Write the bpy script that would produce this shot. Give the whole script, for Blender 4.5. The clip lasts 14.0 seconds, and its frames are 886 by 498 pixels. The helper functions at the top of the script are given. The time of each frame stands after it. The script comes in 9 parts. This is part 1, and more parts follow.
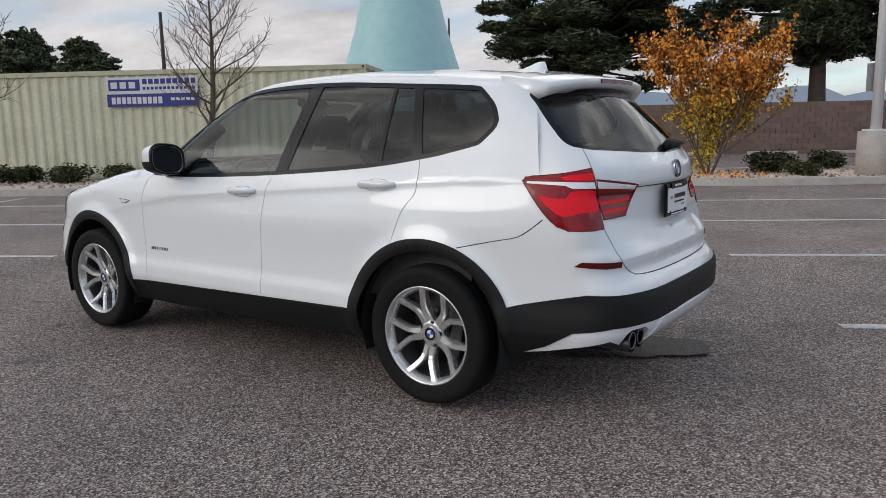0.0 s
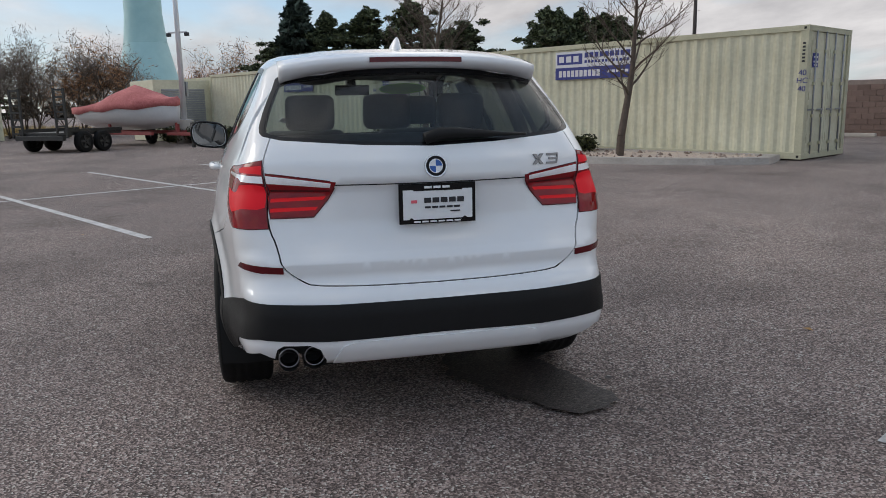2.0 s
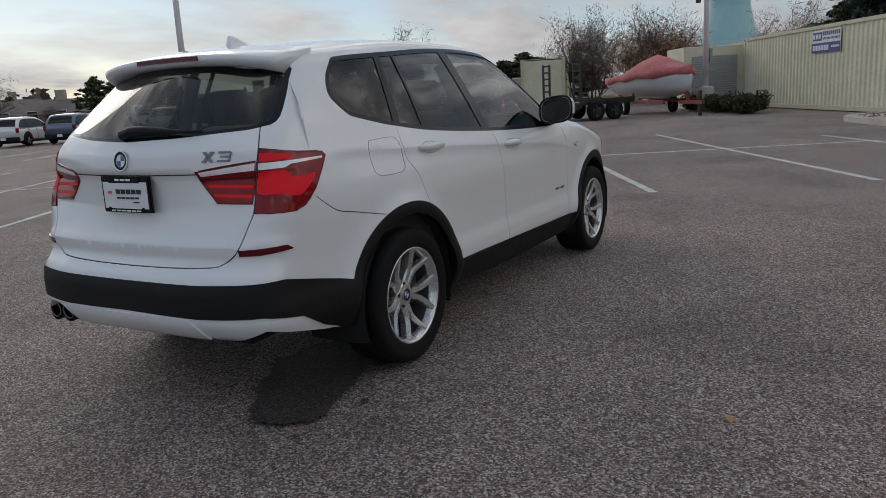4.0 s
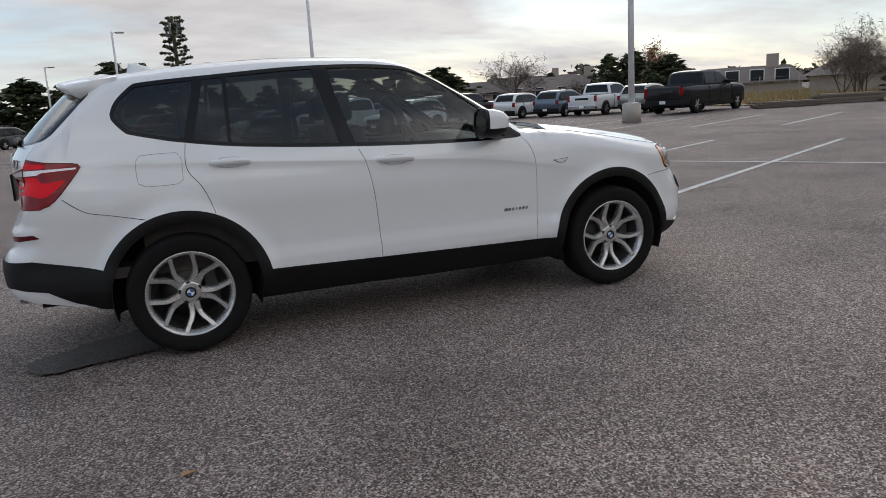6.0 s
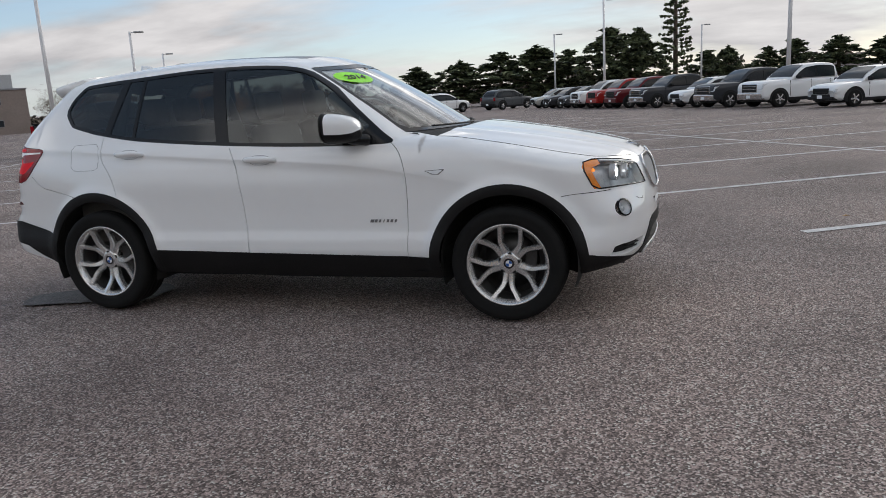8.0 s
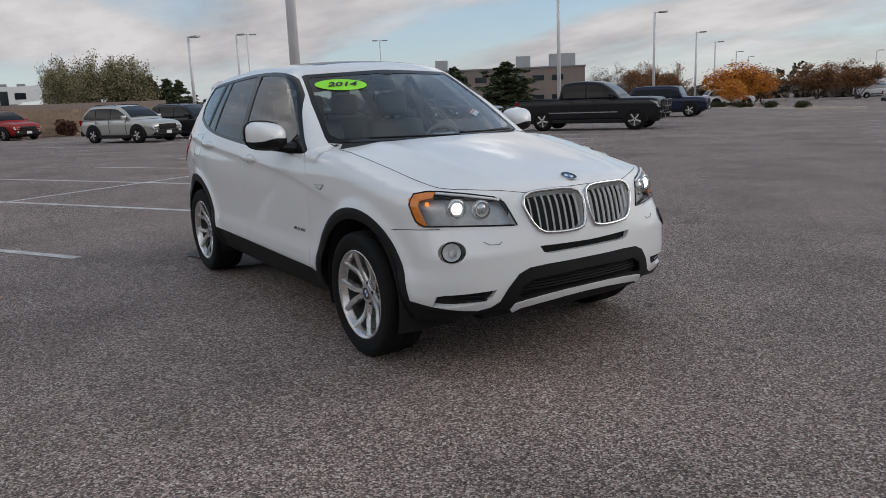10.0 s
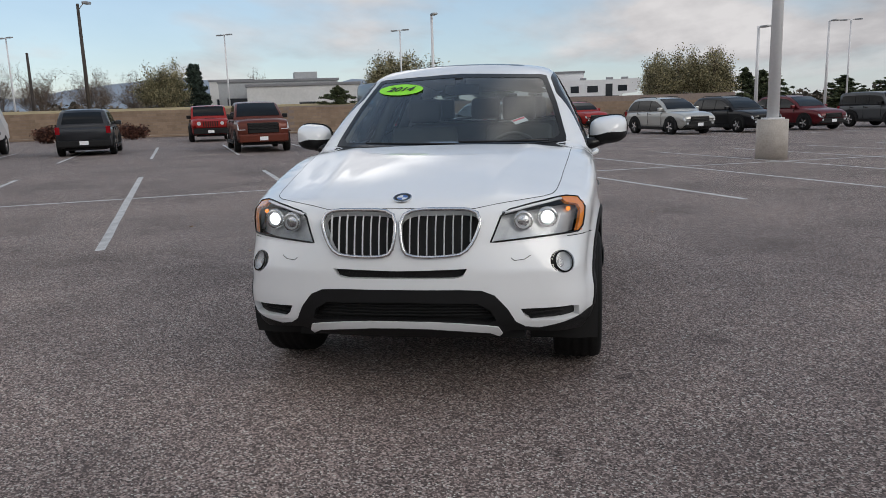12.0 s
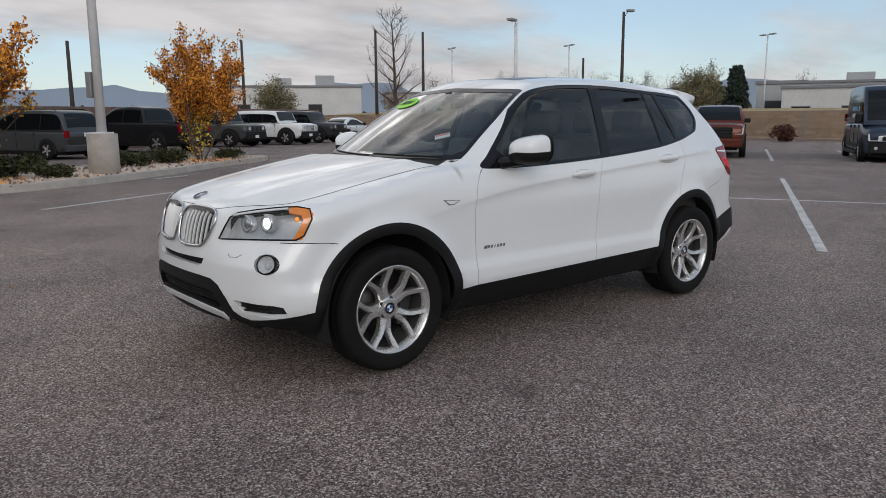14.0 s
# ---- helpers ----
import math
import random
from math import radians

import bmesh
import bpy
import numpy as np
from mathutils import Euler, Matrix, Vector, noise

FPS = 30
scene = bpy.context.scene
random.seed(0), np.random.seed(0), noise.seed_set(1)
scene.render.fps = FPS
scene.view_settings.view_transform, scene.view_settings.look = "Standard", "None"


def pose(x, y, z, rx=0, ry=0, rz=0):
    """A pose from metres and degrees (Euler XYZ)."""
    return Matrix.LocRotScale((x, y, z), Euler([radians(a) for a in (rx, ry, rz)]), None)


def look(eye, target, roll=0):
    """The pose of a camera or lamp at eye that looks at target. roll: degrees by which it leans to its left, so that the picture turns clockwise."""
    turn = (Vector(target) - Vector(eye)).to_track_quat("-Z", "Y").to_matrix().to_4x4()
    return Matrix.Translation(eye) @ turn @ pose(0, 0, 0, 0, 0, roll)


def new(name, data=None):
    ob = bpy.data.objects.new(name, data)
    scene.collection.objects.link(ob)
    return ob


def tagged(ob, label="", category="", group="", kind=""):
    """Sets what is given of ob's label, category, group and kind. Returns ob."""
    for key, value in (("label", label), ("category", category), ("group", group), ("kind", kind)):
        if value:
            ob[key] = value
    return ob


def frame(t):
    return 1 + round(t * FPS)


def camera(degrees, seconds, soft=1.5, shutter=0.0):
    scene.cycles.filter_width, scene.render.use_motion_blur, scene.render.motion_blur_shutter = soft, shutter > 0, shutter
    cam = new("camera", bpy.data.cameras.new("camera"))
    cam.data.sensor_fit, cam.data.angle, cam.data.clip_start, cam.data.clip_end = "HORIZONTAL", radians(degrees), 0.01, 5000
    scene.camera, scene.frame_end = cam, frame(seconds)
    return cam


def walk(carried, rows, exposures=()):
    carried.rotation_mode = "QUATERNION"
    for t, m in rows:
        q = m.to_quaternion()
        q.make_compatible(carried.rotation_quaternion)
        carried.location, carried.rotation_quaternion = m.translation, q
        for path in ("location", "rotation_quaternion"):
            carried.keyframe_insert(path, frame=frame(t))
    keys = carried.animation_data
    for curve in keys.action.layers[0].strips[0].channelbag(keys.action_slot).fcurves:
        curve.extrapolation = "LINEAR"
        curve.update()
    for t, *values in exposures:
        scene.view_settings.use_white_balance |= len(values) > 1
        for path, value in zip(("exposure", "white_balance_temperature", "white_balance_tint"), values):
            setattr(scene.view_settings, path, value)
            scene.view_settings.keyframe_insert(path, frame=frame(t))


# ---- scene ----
cam = camera(60.5, 14.0, 0.8)
PATH = [
    (0, (-3.527, 3.746, 1.344), (-2.39, 2.133, 1.023), -1.1),
    (0.5, (-4.15, 3.136, 1.352), (-2.771, 1.728, 1.012), -0.8),
    (1, (-4.638, 2.4, 1.34), (-3.034, 1.261, 0.98), -0.9),
    (1.5, (-5.013, 1.602, 1.345), (-3.228, 0.777, 0.981), -0.9),
    (2, (-5.246, 0.705, 1.351), (-3.339, 0.232, 0.979), -1.1),
    (2.5, (-5.307, -0.204, 1.33), (-3.348, -0.304, 0.944), -1.4),
    (3, (-5.23, -1.127, 1.335), (-3.291, -0.849, 0.931), -2.1),
    (3.5, (-4.955, -2.037, 1.332), (-3.108, -1.389, 0.923), -2.7),
    (4, (-4.53, -2.888, 1.333), (-2.833, -1.909, 0.93), -3.2),
    (4.2, (-4.3, -3.221, 1.326), (-2.679, -2.12, 0.924), -3.3),
    (6.3, (-0.986, -5.467, 1.359), (-0.469, -3.575, 0.97), -3.3),
    (6.5, (-0.594, -5.533, 1.345), (-0.199, -3.611, 0.957), -3.3),
    (7, (0.403, -5.609, 1.363), (0.499, -3.651, 0.965), -3.4),
    (7.5, (1.371, -5.45, 1.347), (1.139, -3.506, 0.937), -3.4),
    (7.7, (1.751, -5.336, 1.356), (1.385, -3.413, 0.943), -3.4),
    (9.8, (4.795, -3.024, 1.403), (3.235, -1.838, 1.002), -2.4),
    (10, (4.99, -2.706, 1.397), (3.354, -1.629, 0.994), -2.3),
    (10.5, (5.332, -1.889, 1.396), (3.529, -1.123, 0.991), -2.4),
    (11, (5.517, -0.994, 1.387), (3.597, -0.591, 1.0), -2.0),
    (11.5, (5.54, -0.116, 1.359), (3.576, -0.086, 0.983), -1.8),
    (12, (5.474, 0.794, 1.359), (3.54, 0.444, 0.989), -1.9),
    (12.5, (5.209, 1.727, 1.345), (3.372, 1.023, 0.984), -2.0),
    (13, (4.867, 2.597, 1.343), (3.177, 1.583, 0.999), -1.7),
    (13.5, (4.372, 3.446, 1.371), (2.883, 2.156, 1.023), -1.1),
    (14, (3.741, 4.169, 1.367), (2.491, 2.645, 1.027), -0.4),
]
STOPS = [(0.0, 0.70), (1.5, 0.67), (2.5, 0.67), (3.0, 0.62), (3.5, 0.44), (4.0, 0.25), (5.2, 0.38), (6.5, 0.58), (7.5, 0.60), (8.7, 0.54), (10.0, 0.46), (10.5, 0.54), (11.0, 0.55), (12.5, 0.53), (13.5, 0.50), (14.0, 0.44)]
walk(cam, [(t, look(eye, target, roll)) for t, eye, target, roll in PATH], STOPS)

# ---- light ----
SUN_AZ, SUN_EL = 62.0, 24.0   # degrees: counter-clockwise from +x, and above the horizon
world = bpy.data.worlds.new("world")
world.use_nodes = True
scene.world = world
wt = world.node_tree
wn = {n.type: n for n in wt.nodes}
sky = wt.nodes.new("ShaderNodeTexSky")
sky.sky_type = "NISHITA"
sky.sun_disc = False
sky.sun_elevation = radians(SUN_EL)
sky.sun_rotation = radians(90 - SUN_AZ)
sky.air_density, sky.dust_density, sky.ozone_density = 1.0, 0.3, 1.2


def link(tree, a, b):
    tree.links.new(a, b)


def wnode(kind, **values):
    n = wt.nodes.new(kind)
    for k, v in values.items():
        n.inputs[k].default_value = v
    return n


# broken cloud cover, projected on a flat layer high above the lot
geo = wt.nodes.new("ShaderNodeTexCoord")
sep = wt.nodes.new("ShaderNodeSeparateXYZ")
link(wt, geo.outputs["Generated"], sep.inputs[0])
up = wt.nodes.new("ShaderNodeMath")
up.operation = "MAXIMUM"
up.inputs[1].default_value = 0.0
link(wt, sep.outputs[2], up.inputs[0])
lift = wt.nodes.new("ShaderNodeMath")
lift.operation = "ADD"
lift.inputs[1].default_value = 0.20
link(wt, up.outputs[0], lift.inputs[0])
flat = wt.nodes.new("ShaderNodeVectorMath")
flat.operation = "DIVIDE"
join = wt.nodes.new("ShaderNodeCombineXYZ")
for n in range(3):
    link(wt, lift.outputs[0], join.inputs[n])
link(wt, geo.outputs["Generated"], flat.inputs[0])
link(wt, join.outputs[0], flat.inputs[1])
turned = wt.nodes.new("ShaderNodeMapping")
turned.inputs["Rotation"].default_value = (0, 0, radians(28))
turned.inputs["Scale"].default_value = (0.75, 1.15, 1.0)
link(wt, flat.outputs[0], turned.inputs[0])
puffs = wnode("ShaderNodeTexNoise", Scale=0.85, Detail=6.0, Roughness=0.5, Distortion=0.15)
link(wt, turned.outputs[0], puffs.inputs["Vector"])
cover = wt.nodes.new("ShaderNodeValToRGB")
cover.color_ramp.elements[0].position, cover.color_ramp.elements[1].position = 0.43, 0.58
cover.color_ramp.elements[0].color = (0.12, 0.12, 0.12, 1)
link(wt, puffs.outputs[0], cover.inputs[0])
shade = wnode("ShaderNodeTexNoise", Scale=1.7, Detail=6.0, Roughness=0.56)
link(wt, turned.outputs[0], shade.inputs["Vector"])
tone = wt.nodes.new("ShaderNodeValToRGB")
tone.color_ramp.elements[0].position, tone.color_ramp.elements[1].position = 0.34, 0.66
tone.color_ramp.elements[0].color = (2.86, 2.8, 2.92, 1)
tone.color_ramp.elements[1].color = (4.95, 4.82, 4.85, 1)
link(wt, shade.outputs[0], tone.inputs[0])
# higher up, out of view, the cover breaks into dark bellies and bright rifts
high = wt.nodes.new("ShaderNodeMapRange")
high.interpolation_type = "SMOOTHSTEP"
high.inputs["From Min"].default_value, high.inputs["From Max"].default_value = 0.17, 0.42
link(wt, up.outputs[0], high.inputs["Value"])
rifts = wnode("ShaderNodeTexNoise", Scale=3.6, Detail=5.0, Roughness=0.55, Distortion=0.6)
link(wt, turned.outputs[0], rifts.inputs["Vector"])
# rift brightness raised above the visible sky's, as fill on car and ground
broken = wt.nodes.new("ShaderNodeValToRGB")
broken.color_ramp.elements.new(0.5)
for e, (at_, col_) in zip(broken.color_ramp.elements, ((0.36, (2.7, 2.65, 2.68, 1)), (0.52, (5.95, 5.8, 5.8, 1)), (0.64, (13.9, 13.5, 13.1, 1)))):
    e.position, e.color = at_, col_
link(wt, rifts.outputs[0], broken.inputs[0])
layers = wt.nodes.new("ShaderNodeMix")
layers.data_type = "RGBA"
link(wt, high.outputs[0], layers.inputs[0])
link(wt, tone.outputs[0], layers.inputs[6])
fill_scale = wt.nodes.new("ShaderNodeMapRange")   # unseen sky scaled: brighter low to light upright sides, dimmer overhead
fill_scale.inputs["From Min"].default_value, fill_scale.inputs["From Max"].default_value = 0.2, 1.0
fill_scale.inputs["To Min"].default_value, fill_scale.inputs["To Max"].default_value = 1.35, 0.70
link(wt, up.outputs[0], fill_scale.inputs["Value"])
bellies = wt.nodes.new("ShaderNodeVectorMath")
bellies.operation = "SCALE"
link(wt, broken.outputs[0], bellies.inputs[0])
link(wt, fill_scale.outputs[0], bellies.inputs["Scale"])
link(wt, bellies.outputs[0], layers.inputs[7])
# clouds are brighter and warmer round the veiled sun
aim = wt.nodes.new("ShaderNodeVectorMath")
aim.operation = "DOT_PRODUCT"
aim.inputs[1].default_value = (math.cos(radians(SUN_AZ)) * math.cos(radians(SUN_EL)), math.sin(radians(SUN_AZ)) * math.cos(radians(SUN_EL)), math.sin(radians(SUN_EL)))
link(wt, geo.outputs["Generated"], aim.inputs[0])
halo = wt.nodes.new("ShaderNodeMapRange")
halo.inputs["From Min"].default_value, halo.inputs["From Max"].default_value = 0.55, 1.0
link(wt, aim.outputs["Value"], halo.inputs["Value"])
warm = wt.nodes.new("ShaderNodeMix")
warm.data_type = "RGBA"
warm.blend_type = "MIX"
warm.inputs[7].default_value = (7.6, 7.45, 7.2, 1)
halo2 = wt.nodes.new("ShaderNodeMath")
halo2.operation = "MULTIPLY"
halo2.inputs[1].default_value = 0.18
link(wt, halo.outputs[0], halo2.inputs[0])
link(wt, halo2.outputs[0], warm.inputs[0])
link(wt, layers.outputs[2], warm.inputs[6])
mixed = wt.nodes.new("ShaderNodeMix")
mixed.data_type = "RGBA"
link(wt, cover.outputs[0], mixed.inputs[0])
haze = wt.nodes.new("ShaderNodeMix")
haze.data_type = "RGBA"
haze.inputs[0].default_value = 0.55
haze.inputs[7].default_value = (2.35, 3.45, 4.95, 1)
link(wt, sky.outputs[0], haze.inputs[6])
link(wt, haze.outputs[2], mixed.inputs[6])
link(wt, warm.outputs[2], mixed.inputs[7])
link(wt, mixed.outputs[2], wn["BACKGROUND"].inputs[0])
wn["BACKGROUND"].inputs[1].default_value = 0.1

sun = new("sun", bpy.data.lights.new("sun", "SUN"))
sun.data.energy, sun.data.angle, sun.data.color = 0.5, radians(28), (1.0, 0.94, 0.86)
sun.matrix_world = look(Vector(aim.inputs[1].default_value) * 100, (0, 0, 0))

# ---- materials ----


def material(name, color, rough=0.5, metal=0.0, coat=0.0, vary=0.0, scale=8.0, bump=0.0, bump_scale=60.0, tint=None, random_tint=0.0, spec=0.5):
    """A surface with its colour varied at two scales and a fine relief."""
    m = bpy.data.materials.new(name)
    m.use_nodes = True
    t = m.node_tree
    b = t.nodes["Principled BSDF"]
    b.inputs["Base Color"].default_value = (*color, 1)
    b.inputs["Roughness"].default_value = rough
    b.inputs["Metallic"].default_value = metal
    b.inputs["Coat Weight"].default_value = coat
    b.inputs["Coat Roughness"].default_value = 0.03
    b.inputs["Specular IOR Level"].default_value = spec
    if not (vary or bump or random_tint):
        return m
    c = t.nodes.new("ShaderNodeTexCoord")
    if vary or random_tint:
        big = t.nodes.new("ShaderNodeTexNoise")
        big.inputs["Scale"].default_value, big.inputs["Detail"].default_value = scale, 3
        fine = t.nodes.new("ShaderNodeTexNoise")
        fine.inputs["Scale"].default_value, fine.inputs["Detail"].default_value = scale * 9, 4
        for n in (big, fine):
            link(t, c.outputs["Object"], n.inputs["Vector"])
        mean = t.nodes.new("ShaderNodeMix")
        mean.inputs[0].default_value = 0.45
        link(t, big.outputs[0], mean.inputs[2])
        link(t, fine.outputs[0], mean.inputs[3])
        value = mean.outputs[0]
        if random_tint:
            info = t.nodes.new("ShaderNodeObjectInfo")
            isle = t.nodes.new("ShaderNodeNewGeometry")
            both = t.nodes.new("ShaderNodeMath")
            both.operation = "ADD"
            link(t, info.outputs["Random"], both.inputs[0])
            link(t, isle.outputs["Random Per Island"], both.inputs[1])
            wrap = t.nodes.new("ShaderNodeMath")
            wrap.operation = "FRACT"
            link(t, both.outputs[0], wrap.inputs[0])
            more = t.nodes.new("ShaderNodeMix")
            more.inputs[0].default_value = random_tint
            link(t, mean.outputs[0], more.inputs[2])
            link(t, wrap.outputs[0], more.inputs[3])
            value = more.outputs[0]
        ramp = t.nodes.new("ShaderNodeValToRGB")
        lo, hi = ramp.color_ramp.elements
        lo.position, hi.position = 0.3, 0.7
        other = tint or color
        lo.color = (*[max(v * (1 - vary), 0) for v in color], 1)
        hi.color = (*[min(v * (1 + vary), 1) for v in other], 1)
        link(t, value, ramp.inputs[0])
        link(t, ramp.outputs[0], b.inputs["Base Color"])
    if bump:
        rel = t.nodes.new("ShaderNodeTexNoise")
        rel.inputs["Scale"].default_value, rel.inputs["Detail"].default_value = bump_scale, 5
        link(t, c.outputs["Object"], rel.inputs["Vector"])
        bp = t.nodes.new("ShaderNodeBump")
        bp.inputs["Strength"].default_value = bump
        bp.inputs["Distance"].default_value = 0.01
        link(t, rel.outputs[0], bp.inputs["Height"])
        link(t, bp.outputs[0], b.inputs["Normal"])
    return m


def glass(name, tint, gloss=1.0):
    """A thin tinted pane: clear through, mirror-like at a slant."""
    m = bpy.data.materials.new(name)
    m.use_nodes = True
    t = m.node_tree
    t.nodes.remove(t.nodes["Principled BSDF"])
    clear = t.nodes.new("ShaderNodeBsdfTransparent")
    clear.inputs[0].default_value = (*tint, 1)
    shine = t.nodes.new("ShaderNodeBsdfGlossy")
    shine.inputs["Roughness"].default_value = 0.0
    slant = t.nodes.new("ShaderNodeLayerWeight")
    slant.inputs["Blend"].default_value = 0.5
    last = slant.outputs["Facing"]
    for how, by in (("POWER", 5.0), ("MULTIPLY", 0.955), ("ADD", 0.045), ("MULTIPLY", gloss)):
        add = t.nodes.new("ShaderNodeMath")
        add.operation = how
        add.use_clamp = True
        add.inputs[1].default_value = by
        link(t, last, add.inputs[0])
        last = add.outputs[0]
    mix = t.nodes.new("ShaderNodeMixShader")
    link(t, add.outputs[0], mix.inputs[0])
    link(t, clear.outputs[0], mix.inputs[1])
    link(t, shine.outputs[0], mix.inputs[2])
    link(t, mix.outputs[0], t.nodes["Material Output"].inputs[0])
    return m


def glow(name, color, strength):
    m = material(name, color, spec=0.15)
    b = m.node_tree.nodes["Principled BSDF"]
    b.inputs["Emission Color"].default_value = (*color, 1)
    b.inputs["Emission Strength"].default_value = strength
    return m


WHITE_PAINT = material("white_paint", (0.79, 0.80, 0.81), 0.35, coat=1.0, vary=0.012, scale=1.5)
CLADDING = material("black_plastic", (0.006, 0.006, 0.0065), 0.6, vary=0.25, scale=6, bump=0.15, bump_scale=500, spec=0.3)
GLOSS_BLACK = material("gloss_black_trim", (0.006, 0.006, 0.007), 0.22, spec=0.3)
TRIM_SHADE = material("grey_outline", (0.10, 0.10, 0.105), 0.8)
GAP = material("panel_gap", (0.01, 0.01, 0.01), 0.9)
RUBBER = material("tyre_rubber", (0.006, 0.006, 0.006), 0.8, vary=0.3, scale=9, bump=0.2, bump_scale=180, spec=0.25)
ALLOY = material("silver_alloy", (0.60, 0.595, 0.59), 0.26, metal=0.75, coat=0.4, vary=0.06, scale=14)
CHROME = material("chrome", (0.60, 0.60, 0.61), 0.16, metal=1.0)
MARK_CHROME = material("dark_chrome_mark", (0.22, 0.22, 0.23), 0.3, metal=0.8)
BADGE_BLACK = material("badge_black", (0.006, 0.006, 0.008), 0.4, spec=0.2)
DARK_METAL = material("dark_metal", (0.06, 0.06, 0.06), 0.45, metal=0.8, vary=0.3, scale=20)
SILVER_PLASTIC = material("silver_skid_paint", (0.55, 0.56, 0.57), 0.4, metal=0.4, vary=0.05)
PRIVACY = glass("privacy_glass", (0.21, 0.235, 0.23), 1.4)
BACK_GLASS = glass("back_glass", (0.50, 0.55, 0.54), 1.3)
FRONT_GLASS = glass("front_glass", (0.40, 0.44, 0.44), 1.5)
SHIELD = glass("windscreen_glass", (0.80, 0.87, 0.86), 2.0)
LENS = glass("clear_lens", (0.92, 0.93, 0.94), 1.2)
RED_LENS = material("red_lamp_lens", (0.23, 0.004, 0.009), 0.14, coat=0.4, vary=0.3, scale=16, spec=0.2)
# weak glow added to a lens part of the unlit tail lamp
BRIGHT_RED = glow("bright_red_lamp", (0.62, 0.012, 0.022), 0.10)
DARK_RED = material("dark_red_lamp", (0.10, 0.004, 0.008), 0.25, coat=0.4, spec=0.2)
# weak glow added to the bars of the unlit tail lamp
RED_GLOW = glow("glowing_red_lens", (0.62, 0.015, 0.02), 0.12)
WHITE_LENS = material("white_lamp_strip", (0.88, 0.86, 0.87), 0.2, coat=1.0, vary=0.1, scale=30)
AMBER = material("amber_lens", (0.75, 0.22, 0.02), 0.2, coat=1.0, vary=0.15, scale=30)
AMBER_GLOW = glow("lit_amber", (1.0, 0.30, 0.04), 0.7)
XENON = glow("lit_headlamp", (0.95, 0.98, 1.0), 5.0)
LAMP_HOUSE = material("lamp_housing", (0.55, 0.56, 0.57), 0.25, metal=0.25, vary=0.2, scale=25)
BADGE_BLUE = material("badge_blue", (0.01, 0.09, 0.36), 0.35, coat=0.15)
BADGE_WHITE = material("badge_white", (0.75, 0.76, 0.78), 0.25, coat=0.8)
SEAT = material("dark_leather", (0.085, 0.078, 0.070), 0.6, vary=0.25, scale=12, bump=0.2, bump_scale=90)
BEIGE = material("greige_lining", (0.20, 0.185, 0.16), 0.8, vary=0.12, scale=10)
PLATE_WHITE = material("plate_white", (0.78, 0.79, 0.80), 0.45, vary=0.03)
INK = material("dark_ink", (0.02, 0.02, 0.025), 0.5)
GREEN_STICKER = material("green_sticker", (0.30, 0.85, 0.03), 0.5)
PAPER = material("paper_white", (0.75, 0.74, 0.74), 0.8, vary=0.05)
PINK = material("pink_print", (0.75, 0.12, 0.16), 0.7)

# ---- helpers for meshes ----
from mathutils.geometry import delaunay_2d_cdt


def mesh(name, verts, faces, smooth=True, normals=None):
    me = bpy.data.meshes.new(name)
    me.from_pydata([tuple(v) for v in verts], [], [tuple(int(i) for i in f) for f in faces])
    me.polygons.foreach_set("use_smooth", [smooth] * len(me.polygons))
    me.update()
    if normals is not None:
        me.normals_split_custom_set_from_vertices([tuple(n) for n in normals])
    return me


def put(name, me, mat, parent=None, label=""):
    """Links a mesh as one object, under a thing or a part."""
    ob = new(name, me)
    if mat and not me.materials:
        me.materials.append(mat)
    ob.parent = parent
    return tagged(ob, label)


def part(name, bm, mat, parent=None, label="", smooth=False):
    me = bpy.data.meshes.new(name)
    if smooth:
        for f in bm.faces:
            f.smooth = True
    bm.to_mesh(me)
    bm.free()
    return put(name, me, mat, parent, label)


def empty(name, m=None, label="", category="", group="", kind=""):
    ob = new(name)
    ob.empty_display_size = 0.2
    if m is not None:
        ob.matrix_basis = m
    return tagged(ob, label, category, group, kind)


def box(x0, x1, y0, y1, z0, z1, bevel=0.0, segments=2, bm=None):
    bm = bm or bmesh.new()
    made = bmesh.ops.create_cube(bm, size=1)["verts"]
    for v in made:
        v.co = ((x0 + x1) / 2 + v.co.x * (x1 - x0), (y0 + y1) / 2 + v.co.y * (y1 - y0), (z0 + z1) / 2 + v.co.z * (z1 - z0))
    if bevel:
        edges = list({e for v in made for e in v.link_edges})
        bmesh.ops.bevel(bm, geom=edges, offset=bevel, segments=segments, affect="EDGES", profile=0.6)
    return bm


def cyl(bm, m, r0, r1, depth, n=16, caps=True):
    """A cone or cylinder along the local z of m, from its origin up."""
    bmesh.ops.create_cone(bm, cap_ends=caps, segments=n, radius1=r0, radius2=r1, depth=depth, matrix=m @ Matrix.Translation((0, 0, depth / 2)))
    return bm


def lathe(profile, n=48, axis="y"):
    """Verts and faces of a profile of (radius, height) turned round an axis."""
    k = len(profile)
    verts, faces = [], []
    for i in range(n):
        a = 2 * math.pi * i / n
        for r, h in profile:
            verts.append((r * math.cos(a), h, r * math.sin(a)) if axis == "y" else (r * math.cos(a), r * math.sin(a), h))
    for i in range(n):
        for j in range(k - 1):
            a, b = i * k + j, ((i + 1) % n) * k + j
            faces.append((a, a + 1, b + 1, b) if axis == "y" else (a, b, b + 1, a + 1))
    return verts, faces


